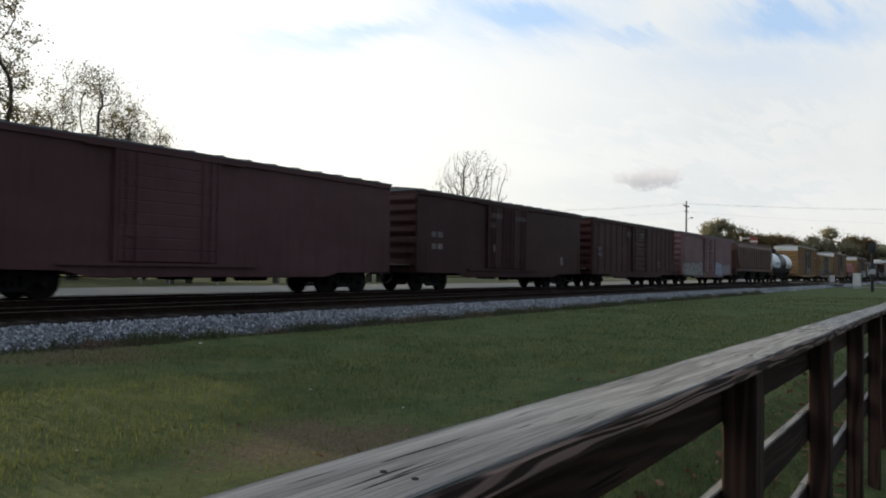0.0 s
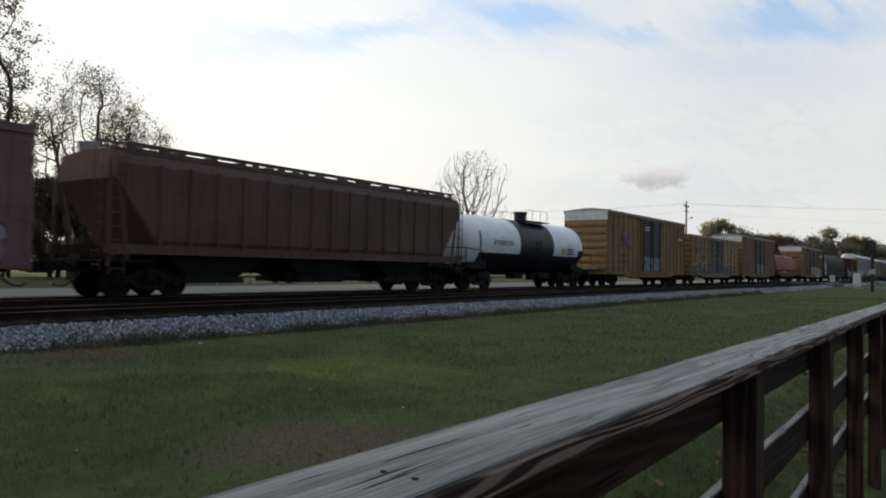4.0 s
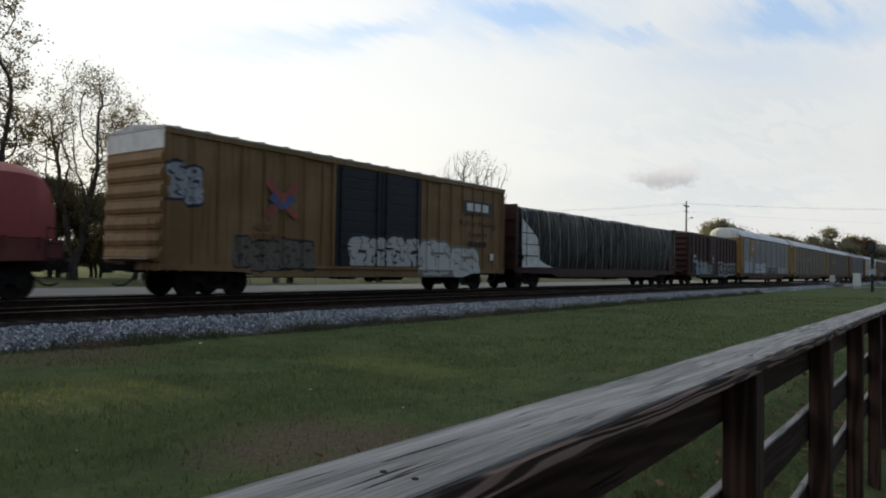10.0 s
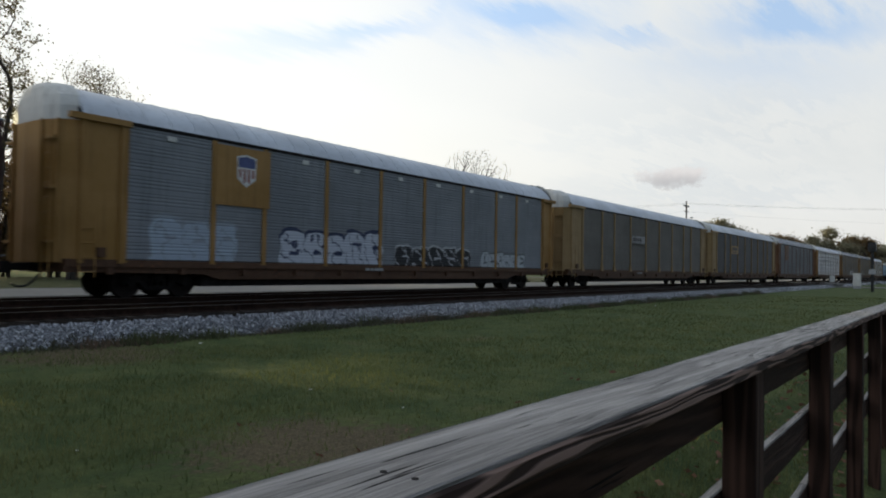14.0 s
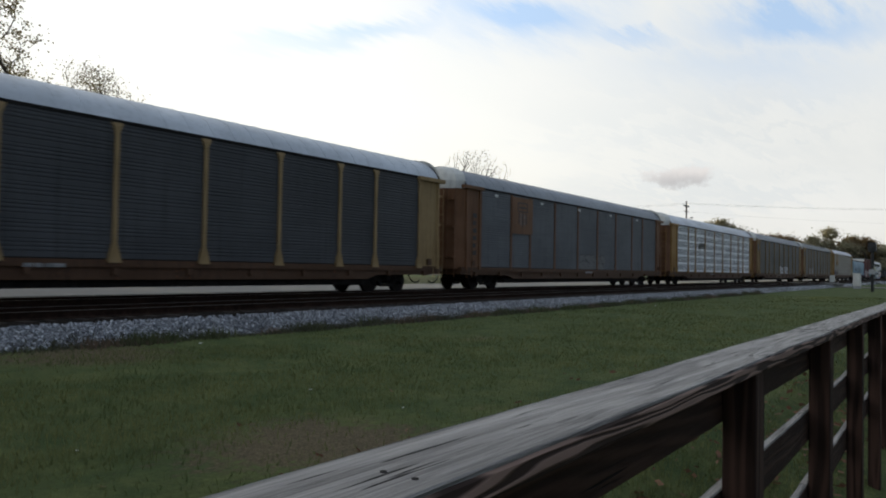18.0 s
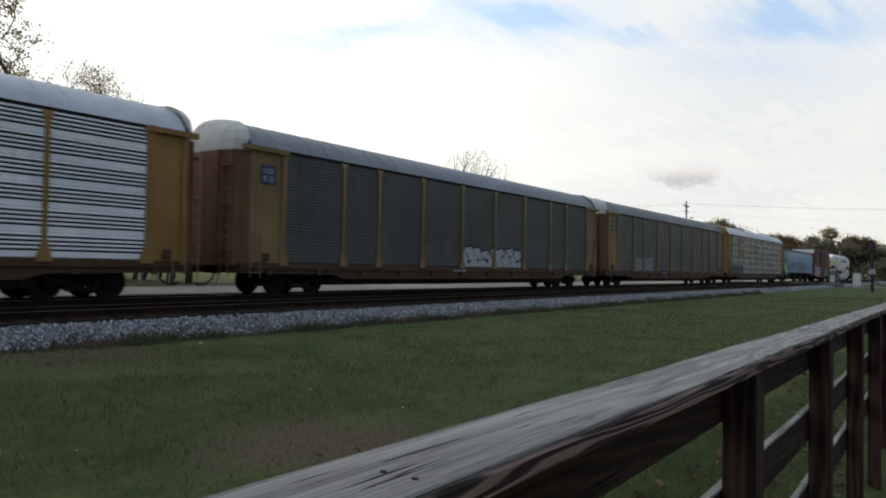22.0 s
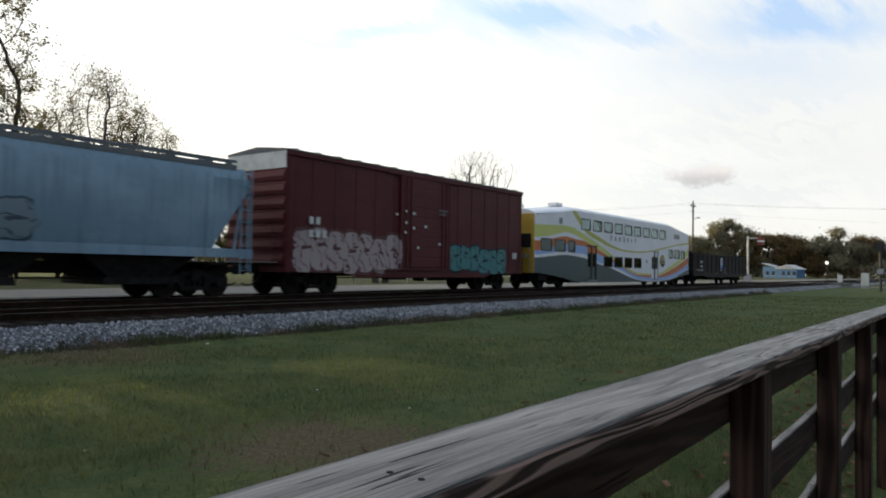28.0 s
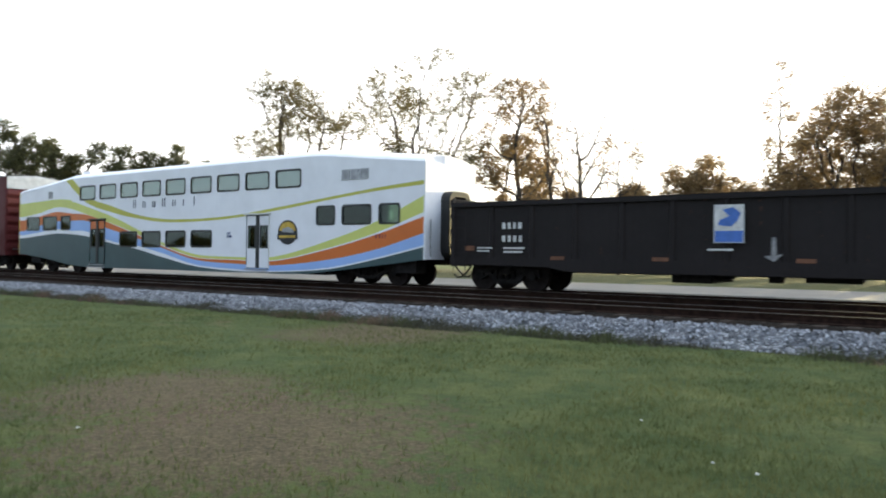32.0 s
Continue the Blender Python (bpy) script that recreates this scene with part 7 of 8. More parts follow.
for x, z in ((-2.3, 3.2), (-1.7, 3.35), (-1.2, 3.3), (-1.7, 2.9), (-1.2, 2.7), (-0.4, 2.8), (-1.75, 2.5), (-0.9, 1.9), (0.6, 2.1)):
    bars(c, x, z, -f - 0.14, [(0.15,)], 0.1, 0.05, WHITE)
bars(c, 6.9, 1.85, -f - 0.085, [(0.4,)], 0.3, 0.1, WHITE)
coach(265.43, 290.83, "white bilevel coach with orange, blue and green wave livery")
gondola(291.9, 309.5, GON_BLACK, "dented black gondola with white stencils")


# ---------------------------------------------------------------- fence by the camera
PALE_WEATHERED = wood_mat("weathered_top_board", (0.1, 0.094, 0.092), (0.405, 0.385, 0.37), 0, 0.85, 52.0, 0.12, 3.2, 0.63)
STAINED = wood_mat("dark_stained_wood", (0.035, 0.021, 0.017), (0.25, 0.165, 0.135), 0, 0.8, 24.0, 0.7, swirl=10.0)
RAIL_DARK = wood_mat("dark_stained_rail", (0.017, 0.009, 0.0068), (0.058, 0.031, 0.022), 0, 0.85, 24.0, 0.25)
POST_WOOD = wood_mat("dark_stained_post", (0.018, 0.0097, 0.0074), (0.06, 0.032, 0.0235), 2, 0.85, 24.0)


def worn_board(x0, x1, y0, y1, z0, z1, seed, cell=0.12):
    """A sawn board with softened edges and a little warp."""
    rng = random.Random(seed)
    b = 0.006
    prof = [(y0 + b, z0), (y1 - b, z0), (y1, z0 + b), (y1, z1 - b), (y1 - b, z1), (y0 + b, z1), (y0, z1 - b), (y0, z0 + b)]
    n = max(2, int((x1 - x0) / cell))
    rings = []
    for i in range(n + 1):
        x = x0 + (x1 - x0) * i / n
        dy, dz = 0.004 * noise.noise((x * 0.9, seed * 3.1, 0)), 0.004 * noise.noise((x * 0.8, seed * 1.7, 5))
        rings.append([(x, y + dy + 0.0015 * rng.uniform(-1, 1), z + dz) for y, z in prof])
    return Mesh().ring(rings)


def make_fence():
    fence = thing("fence", "dark-stained board fence with a weathered grey top board", "fence")
    fence.matrix_basis = pose(0, 0, 0, 0, 0.59, 1.01)
    ends = [0.1, 4.41, 8.1, 11.8, 15.5, 19.2, 22.9]
    for i, (a, b) in enumerate(zip(ends[:-1], ends[1:])):
        dy = 0.006 if i % 2 else 0.0
        top = part("top_board", worn_board(a + 0.003, b - 0.003, 0.49 + dy, 0.68 + dy, 1.252, 1.293, i + 1), STAINED, fence, "top board, dark on its edge")
        part("weathered_face", worn_board(a + 0.005, b - 0.005, 0.494 + dy, 0.676 + dy, 1.291, 1.2975, i + 1), PALE_WEATHERED, top, "sun-bleached grey upper face")
    xs = [0.64 + 1.9 * i for i in range(12)]
    for x in xs:
        part("post", Mesh().along_z(round_rect(x, x + 0.14, 0.505, 0.612, 0.008, 2), -0.95, 1.252), POST_WOOD, fence)
    for j, (z, deep) in enumerate(((1.252, 0.18), (0.85, 0.17), (0.45, 0.17))):
        for i, (a, b) in enumerate(zip(ends[:-1], ends[1:])):
            rail = part("rail", worn_board(a + 0.004, b - 0.004, 0.613, 0.651, z - deep, z - 0.002, 20 + i + 7 * j), RAIL_DARK, fence)
            if j:
                # Pale strip: the lit top of the rail, put in as lighter wood.
                part("weathered_edge", worn_board(a + 0.006, b - 0.006, 0.615, 0.649, z - 0.004, z + 0.003, 20 + i + 7 * j), PALE_WEATHERED, rail, "pale upper edge, its light put into the colour")
    for x in xs:
        for y in (0.535, 0.585):
            part("nail_head", Mesh().tube((x + 0.07, y, 1.296), (x + 0.07, y, 1.2992), 0.005, 6), STEEL, fence)


make_fence()


# ---------------------------------------------------------------- trees
LEAF_DRY = leaf_mat("brown_autumn_leaf", (0.1, 0.07, 0.04), (0.32, 0.22, 0.11), 0.6)
LEAF_OLIVE = leaf_mat("olive_leaf", (0.06, 0.055, 0.03), (0.18, 0.15, 0.07), 0.6)
# Far autumn leaves, paler: the haze of distance is mixed into their colour.
LEAF_HAZED = leaf_mat("hazed_autumn_leaf", (0.19, 0.18, 0.12), (0.4, 0.36, 0.24), 0.5)
LEAF_DARK = leaf_mat("dark_evergreen_leaf", (0.045, 0.05, 0.026), (0.125, 0.125, 0.06))


def at_angle(az, dist):
    return dist * math.sin(radians(az)), dist * math.cos(radians(az))


def grow(seed, height, spread, base, stems, points, lobes, flat=0.75, upright=0.0, reach=0.5, wiggle=0.22):
    """Lets branches grow from the trunk towards points strewn in the crown's lobes.
    Returns the nodes, each node's parent, and the number of twig ends beyond it."""
    r = np.random.default_rng(seed)
    low = base * height
    cz, hz = (height + low) / 2, (height - low) / 2
    # Lobes spread over the crown's outline, so that it is uneven, with gaps.
    pts = []
    for i in range(lobes):
        a, e = r.uniform(0, 2 * math.pi), r.uniform(-0.85, 1.0)
        w = math.sqrt(max(0.05, 1 - e * e)) * r.uniform(0.45, 0.95)
        c = np.array([spread * w * math.cos(a), flat * spread * w * math.sin(a), cz + hz * e * 0.9])
        q = r.normal(0, 1, (points // lobes, 3))
        q /= np.linalg.norm(q, axis=1, keepdims=True)
        q *= r.random((len(q), 1)) ** 0.33 * r.uniform(0.6, 1.25)
        pts.append(c + q * np.array([spread * 0.34, spread * 0.3, hz * 0.27]))
    pts = np.concatenate(pts)
    k = np.minimum(1, spread / np.maximum(0.01, np.hypot(pts[:, 0], pts[:, 1] / flat)))
    pts[:, 0] *= k
    pts[:, 1] *= k
    pts[:, 2] = np.clip(pts[:, 2], low * 0.8, height)
    step = reach
    nodes, parent = [], []
    for s in range(stems):
        x, y, lean = (r.uniform(-0.25, 0.25) * spread * (stems > 1), 0.0, r.uniform(-0.22, 0.22) * (stems > 1))
        n = max(2, int(low * r.uniform(0.8, 1.05) / step))
        for i in range(n + 1):
            nodes.append((x, y, -0.3 + i * step))
            parent.append(-1 if i == 0 else len(nodes) - 2)
            x += (lean + r.normal(0, 0.09)) * step
            y += r.normal(0, 0.08) * step
    nodes = np.array(nodes)
    best = ((pts[:, None] - nodes[None]) ** 2).sum(-1)
    own, dist = best.argmin(1), best.min(1)
    for _ in range(110):
        if len(pts) == 0 or len(nodes) > 3600:
            break
        d = pts - nodes[own]
        d /= np.linalg.norm(d, axis=1, keepdims=True) + 1e-6
        tips = np.unique(own)
        way = np.zeros((len(nodes), 3))
        np.add.at(way, own, d)
        way = way[tips]
        way /= np.linalg.norm(way, axis=1, keepdims=True) + 1e-6
        back = np.array([nodes[i] - nodes[parent[i]] if parent[i] >= 0 else (0, 0, step) for i in tips]) / step
        way = way + 0.45 * back + r.normal(0, wiggle, way.shape) + np.array([0, 0, upright])
        way /= np.linalg.norm(way, axis=1, keepdims=True)
        fresh = nodes[tips] + way * step
        o = len(nodes)
        nodes = np.concatenate([nodes, fresh])
        parent += [int(i) for i in tips]
        nd = ((pts[:, None] - fresh[None]) ** 2).sum(-1)
        j = nd.argmin(1)
        m = nd[np.arange(len(pts)), j]
        closer = m < dist
        own = np.where(closer, o + j, own)
        dist = np.where(closer, m, dist)
        keep = dist > (1.15 * step) ** 2
        pts, own, dist = pts[keep], own[keep], dist[keep]
    ends = np.zeros(len(nodes))
    kids = np.bincount([p for p in parent if p >= 0], minlength=len(nodes))
    ends[kids == 0] = 1
    for i in range(len(nodes) - 1, -1, -1):
        if parent[i] >= 0:
            ends[parent[i]] += ends[i]
    return nodes, parent, ends


def tree(az, dist, el, wide, leaves, material, label, seed, stems=1, base=0.3, size=0.17, points=420, lobes=14, upright=0.0, flat=0.75, name="tree", puff=0.38, thick=1.0, bare=0.2, wiggle=0.22):
    """A tree at azimuth az, whose top stands el degrees up and whose crown is wide degrees across:
    tapered trunk, forking limbs grown to the crown's outline, leaves in loose sprays along the twigs."""
    x0, y0 = at_angle(az, dist)
    height = EYE + dist * math.tan(radians(el)) - 0.3
    spread = dist * math.tan(radians(wide / 2))
    nodes, parent, ends = grow(seed, height, spread, base, stems, int(2.6 * points), int(1.7 * lobes), flat, upright, 0.02 * height + 0.12, wiggle)
    rad = thick * np.minimum(0.0185 * height, 0.00034 * dist * ends**0.5)
    wood = Mesh()
    for i, p in enumerate(parent):
        if p >= 0:
            wood.tube(nodes[p], nodes[i], rad[p] if ends[p] < 2.5 * ends[i] else rad[i] * 1.3, 3 if ends[i] < 4 else 6, rad[i])
    ob = thing(name, label, "tree" if name != "undergrowth" else "shrub", "trees beyond the railway" if name != "undergrowth" else "growth beyond the railway")
    # Its far side faces the view as it grew; the crown's breadth lies across the line of sight.
    ob.matrix_basis = pose(x0, y0, 0.3, 0, 0, -az)
    part("trunk", raw("trunk", wood.v, wood.f, BARK), None, ob, "grey-brown trunk and branches")
    if leaves:
        r = np.random.default_rng(seed)
        twigs = np.nonzero(ends <= 3)[0]
        twigs = twigs[(r.random(len(twigs)) > bare) & (nodes[twigs, 2] > 0.3)]
        weight = r.random(len(twigs)) + 0.15
        leaves = int(2.9 * leaves)
        pick = r.choice(twigs, leaves, p=weight / weight.sum())
        c = nodes[pick] + r.normal(0, 1, (leaves, 3)) * np.array([puff, puff, puff * 0.7]) * r.uniform(0.3, 1.2, (leaves, 1))
        c = c[c[:, 2] > 0.05]
        n = len(c)
        a, b = r.normal(0, 1, (n, 3)), r.normal(0, 1, (n, 3))
        a /= np.linalg.norm(a, axis=1, keepdims=True)
        b -= a * (a * b).sum(1, keepdims=True)
        b /= np.linalg.norm(b, axis=1, keepdims=True)
        s = (0.7 * size * r.uniform(0.5, 1.5, n))[:, None]
        v = np.stack([c - a * s * 0.6, c + b * s * 0.4, c + a * s * 0.6, c - b * s * 0.4], 1).reshape(-1, 3)
        part("crown", raw("crown", v.tolist(), np.arange(4 * n).reshape(-1, 4).tolist(), material), None, ob, "loose sprays of leaves")
    return ob


T1 = "tall airy tree with sparse autumn leaves beyond the road"
OAK = "spreading half-bare oak beyond the road"
BROWN_TREE = "broad tree with brown autumn leaves"
tree(14.6, 50, 16.0, 3.0, 700, LEAF_OLIVE, T1, 31, 1, 0.35, 0.16, 150, 7)
tree(20.8, 52, 19.4, 11.5, 6200, LEAF_OLIVE, T1, 32, 2, 0.32, 0.17, 520, 17)
tree(18.0, 56, 13.4, 9, 3000, LEAF_DRY, T1, 46, 2, 0.25, 0.17, 420, 14)
tree(27.9, 55, 13.6, 7.8, 5600, LEAF_OLIVE, OAK, 33, 2, 0.1, 0.13, 620, 22, puff=0.5, bare=0.1)
tree(31.4, 57, 11.1, 6.6, 4200, LEAF_OLIVE, OAK, 47, 2, 0.1, 0.13, 480, 16, puff=0.45, bare=0.1)
tree(56.4, 92, 9.2, 6.4, 0, LEAF_DRY, "bare tree with a fan of fine upright branches", 35, 1, 0.3, 0.15, 2300, 46, 0.0, thick=0.5, wiggle=0.14)
tree(60.6, 150, 5.1, 1.6, 700, LEAF_OLIVE, "small tree in the distance", 48, 1, 0.3, 0.25, 120, 6)
tree(-5.0, 50, 11.6, 11.5, 11000, LEAF_DRY, BROWN_TREE, 36, 2, 0.22, 0.19, 620, 18, puff=0.42, bare=0.08)
tree(-9.3, 54, 14.0, 3.4, 900, LEAF_DRY, T1, 37, 1, 0.45, 0.17, 160, 6)
tree(-14.9, 66, 8.3, 6.0, 4200, LEAF_DRY, BROWN_TREE, 38, 2, 0.2, 0.21, 420, 13, puff=0.36)
tree(-20.7, 55, 10.6, 4.6, 700, LEAF_DRY, "slim half-bare tree beyond the road", 39, 1, 0.35, 0.16, 200, 8)
tree(-24.6, 55, 12.4, 8, 700, LEAF_DRY, "half-bare forked tree beyond the road", 40, 2, 0.25, 0.16, 360, 11, 0.25, thick=1.2, bare=0.5)
tree(-28.6, 58, 13.8, 7.2, 4600, LEAF_DRY, T1, 41, 1, 0.25, 0.18, 420, 13)
tree(-35.9, 58, 15.9, 12.6, 7600, LEAF_OLIVE, "tall twin-trunked tree with airy foliage", 42, 3, 0.34, 0.17, 560, 17)
tree(-45.5, 60, 13.4, 10.2, 7600, LEAF_OLIVE, "rounded airy tree beyond the road", 43, 2, 0.3, 0.17, 520, 16)
tree(4.2, 60, 11.5, 3.6, 700, LEAF_DRY, T1, 44, 1, 0.4, 0.17, 160, 6)
tree(-64.5, 105, 9.0, 3.0, 2600, LEAF_DARK, "tall dark pine beyond the road", 45, 1, 0.35, 0.3, 220, 9, puff=0.5)
for i, (az, el, wide) in enumerate(((-66.8, 7.6, 4.6), (-62.6, 7.7, 4.2), (-60.4, 7.7, 3.8), (-58.2, 7.5, 3.8), (-54.7, 8.0, 2.8), (-56.4, 7.2, 3.0), (-52.2, 7.7, 2.4), (-64.6, 6.6, 5.0), (-70.2, 7.8, 4.0), (-74.0, 8.0, 4.0))):
    tree(az, 112, el, wide, 4200, LEAF_DARK, "dark rounded evergreen tree", 60 + i, 1, 0.12, 0.3, 260, 9, name="evergreen_tree", puff=0.5, bare=0.05)
for i, (az, el, wide, m) in enumerate(((37.0, 6.5, 4, LEAF_DARK), (50.1, 5.9, 3, LEAF_DARK), (25.0, 5.6, 9, LEAF_OLIVE), (18.0, 6.2, 7, LEAF_OLIVE), (32.0, 4.2, 7, LEAF_OLIVE), (44.5, 3.2, 8, LEAF_OLIVE))):
    tree(az, 105, el, wide, 3600, m, "rounded tree in the distance", 70 + i, 2, 0.12, 0.3, 300, 10, name="distant_tree", puff=0.5)
for i, (az, el, wide, m) in enumerate(((23.0, 6.4, 5.5, LEAF_DRY), (17.8, 9.6, 5.5, LEAF_DRY), (13.8, 8.2, 3.6, LEAF_DRY), (26.0, 5.6, 5.5, LEAF_OLIVE), (20.0, 8.0, 6, LEAF_DRY), (15.5, 8.8, 5, LEAF_DRY), (10.5, 1.7, 5, LEAF_DRY), (6.0, 1.6, 5, LEAF_DRY), (1.8, 1.8, 4, LEAF_DRY), (28.5, 5.2, 5, LEAF_OLIVE), (33.5, 5.0, 5, LEAF_OLIVE), (-2.0, 7.4, 6, LEAF_DRY), (-6.5, 7.2, 6, LEAF_DRY), (-11.6, 5.6, 5, LEAF_DRY), (-16.2, 6.4, 6, LEAF_DRY), (-19.5, 5.4, 4.4, LEAF_DRY), (-24.5, 5.0, 4, LEAF_DRY), (-28.6, 9.4, 5.4, LEAF_DRY), (-37.0, 4.6, 8, LEAF_OLIVE), (-47.0, 4.2, 9, LEAF_OLIVE))):
    tree(az, 64, el, wide, 7600, m, "brown-leaved undergrowth beyond the road", 80 + i, 4, 0.04, 0.2, 360, 14, name="undergrowth", puff=0.36, bare=0.08)
for i, (az, el, wide, m) in enumerate(((74.2, 3.1, 2.2, LEAF_HAZED), (75.4, 4.0, 2.2, LEAF_HAZED), (76.4, 2.9, 2.6, LEAF_DRY), (78.3, 2.6, 2.6, LEAF_DRY), (80.3, 2.5, 2.6, LEAF_DRY), (84.0, 2.5, 2.6, LEAF_DRY), (73.0, 2.6, 2.4, LEAF_HAZED), (77.3, 3.4, 2.4, LEAF_HAZED), (79.3, 2.8, 2.6, LEAF_DRY), (81.2, 2.6, 2.4, LEAF_HAZED), (82.9, 3.2, 2.6, LEAF_HAZED), (85.0, 2.3, 2.6, LEAF_HAZED), (87.0, 2.4, 3, LEAF_HAZED), (89.5, 2.6, 3, LEAF_HAZED))):
    tree(az, 290, el, 1.45 * wide, 5200, m, "rounded autumn tree behind the level crossing", 90 + i, 1, 0.05, 0.6, 300, 11, name="distant_tree", puff=0.95, bare=0.05)


def make_woods():
    """A far belt of trees that closes the horizon, as one mass."""
    r = np.random.default_rng(4)
    n = 42000
    az = np.radians(r.uniform(-150, 150, n))
    d = r.uniform(300, 380, n)
    tops = 8 + 3 * np.sin(az * 31) + 2 * np.sin(az * 77 + 1)
    z = 0.2 + tops * r.random(n) ** 0.7
    c = np.stack([d * np.sin(az), d * np.cos(az), z], -1)
    c = c[(c[:, 1] > 60) | (c[:, 1] < -60) | (np.abs(c[:, 0]) > 315)]
    n = len(c)
    a, b = r.normal(0, 1, (n, 3)), r.normal(0, 1, (n, 3))
    a /= np.linalg.norm(a, axis=1, keepdims=True)
    b /= np.linalg.norm(b, axis=1, keepdims=True)
    s = r.uniform(0.8, 1.9, n)[:, None]
    v = np.stack([c - a * s, c + b * s, c + a * s, c - b * s], 1).reshape(-1, 3)
    tagged(new("far_woods", raw("far_woods", v.tolist(), np.arange(4 * n).reshape(-1, 4).tolist(), LEAF_OLIVE)), "belt of distant autumn woodland", "woods", kind="stuff")


make_woods()


# ---------------------------------------------------------------- the level crossing and what stands by it
def make_far_things():
    # Utility pole with crossarm, lamp and wires
    x, y = at_angle(72.9, 120)
    pole = thing("utility_pole", "tall wooden utility pole with a lamp and wires", "utility pole")
    pole.location = (x, y, 0.2)
    part("shaft", Mesh().tube((0, 0, -0.2), (0, 0, 12.6), 0.16, 10, 0.11), BARK, pole)
    part("crossarm", Mesh().box(-1.3, 1.3, -0.07, 0.07, 11.7, 11.85).box(-0.9, 0.9, -0.06, 0.06, 10.9, 11.0), BARK, pole)
    lamp = part("lamp_arm", Mesh().bent([(0, 0, 9.5), (1.0, -0.2, 10.0), (1.6, -0.3, 10.1)], 0.04), GALV, pole)
    part("lamp_head", Mesh().box(1.5, 2.1, -0.45, -0.15, 9.98, 10.16), GALV, lamp)
    m = Mesh()
    for i in range(6):
        m.tube((-1.2 + i * 0.48, 0, 11.85), (-1.2 + i * 0.48, 0, 12.05), 0.04, 6)
    part("insulators", m, GALV, pole)
    wires = thing("overhead_wires", "thin dark overhead wires between poles", "wires")
    for i, (dx, z) in enumerate(((-1.2, 12.2), (0.2, 12.2), (1.2, 12.2), (0.0, 10.9))):
        pts = []
        for k in range(15):
            w = k / 14
            pts.append((x + dx + w * 30 * (1 if i % 2 else 1), y + w * -62, z + 0.2 - 3.5 * w * (1 - w) - (2.0 * w if i == 3 else 0)))
        part("wire", Mesh().bent(pts, 0.007, 4), BLACK, wires)
        pts = [(x + dx - w * 8, y + w * 46, z + 0.2 - 3.0 * w * (1 - w)) for w in [k / 14 for k in range(15)]]
        part("wire", Mesh().bent(pts, 0.007, 4), BLACK, wires)
    x2, y2 = x + 30, y - 62
    copy_thing(pole, pose(x2, y2, 0.2, 0, 0, 10))
    copy_thing(pole, pose(x - 8, y + 46, 0.2, 0, 0, 10))
    # Crossing mast with a red lamp unit on a cantilever
    x, y = at_angle(76.7, 125)
    mast = thing("crossing_signal", "white level-crossing mast with red signal lamps", "crossing signal", "crossing signals")
    mast.location = (x, y, 0.25)
    part("mast", Mesh().tube((0, 0, 0), (0, 0, 7.2), 0.16, 10), BAND, mast)
    part("base_box", Mesh().box(-0.5, 0.5, -0.5, 0.5, -0.2, 1.2), GALV, mast)
    part("arm", Mesh().tube((0, 0, 6.9), (1.6, -1.6, 7.0), 0.09, 8), BAND, mast)
    part("lamp_unit", Mesh().box(1.0, 2.2, -2.0, -1.2, 5.9, 7.1), RED_MARK, mast, "red-and-white signal unit")
    part("unit_band", Mesh().box(0.98, 2.22, -2.02, -1.18, 6.35, 6.6), BAND, mast)
    # Signal post near the bend, a dark post with a hooded head
    x, y = at_angle(85.0, 82)
    post = thing("signal_post", "dark slender signal post with a hooded head", "signal post")
    post.location = (x, y, 0.2)
    part("shaft", Mesh().tube((0, 0, -0.2), (0, 0, 4.0), 0.14, 8), BLACK, post)
    part("head", Mesh().box(-0.3, 0.3, -0.35, 0.35, 3.7, 4.6).tube((-0.35, 0, 4.2), (-0.6, 0, 4.2), 0.2, 10), BLACK, post)
    part("sign_plate", Mesh().box(-0.2, -0.16, -0.3, 0.3, 1.5, 2.0), GALV, post)
    # White relay cabinet
    x, y = at_angle(84.1, 96)
    cab = thing("relay_cabinet", "white metal relay cabinet beside the track", "relay cabinet")
    cab.location = (x, y, 0.25)
    part("body", Mesh().box(-0.4, 0.4, -0.38, 0.38, 0.12, 1.5), BAND, cab)
    part("lid", Mesh().box(-0.45, 0.45, -0.43, 0.43, 1.5, 1.58), BAND, cab)
    part("plinth", Mesh().box(-0.36, 0.36, -0.34, 0.34, -0.2, 0.12), GALV, cab)
    part("door", Mesh().box(-0.43, -0.4, -0.33, 0.33, 0.2, 1.44), BAND, cab)
    small = thing("marker_post", "small white marker posts by the crossing", "post")
    small.location = (*at_angle(82.6, 120), 0.25)
    part("post", Mesh().box(-0.25, 0.25, -0.3, 0.3, -0.2, 1.3), BAND, small)
    lampp = thing("street_lamp", "street lamp with a bright white head", "street lamp")
    lampp.location = (*at_angle(81.8, 150), 0.2)
    part("shaft", Mesh().tube((0, 0, -0.2), (0, 0, 3.3), 0.07, 8), BLACK, lampp)
    part("head", Mesh().tube((0, 0, 3.3), (0, 0, 3.75), 0.24, 12), glow_mat("lamp_glow", (1.0, 0.97, 0.9), 1.5), lampp, "glowing white head")
    # Low blue and white building
    wall_blue = plain("pale_blue_wall", (0.1, 0.2, 0.36), 0.7, 0.0, 0.1, 1.0)
    roof_m = plain("pale_metal_roof", (0.42, 0.43, 0.44), 0.5, 0.2, 0.1, 1.0)
    glassm = plain("dark_window", (0.03, 0.04, 0.05), 0.2)
    x, y = at_angle(79.1, 250)
    b = thing("building", "low pale-blue building with a white metal roof", "building", "far buildings")
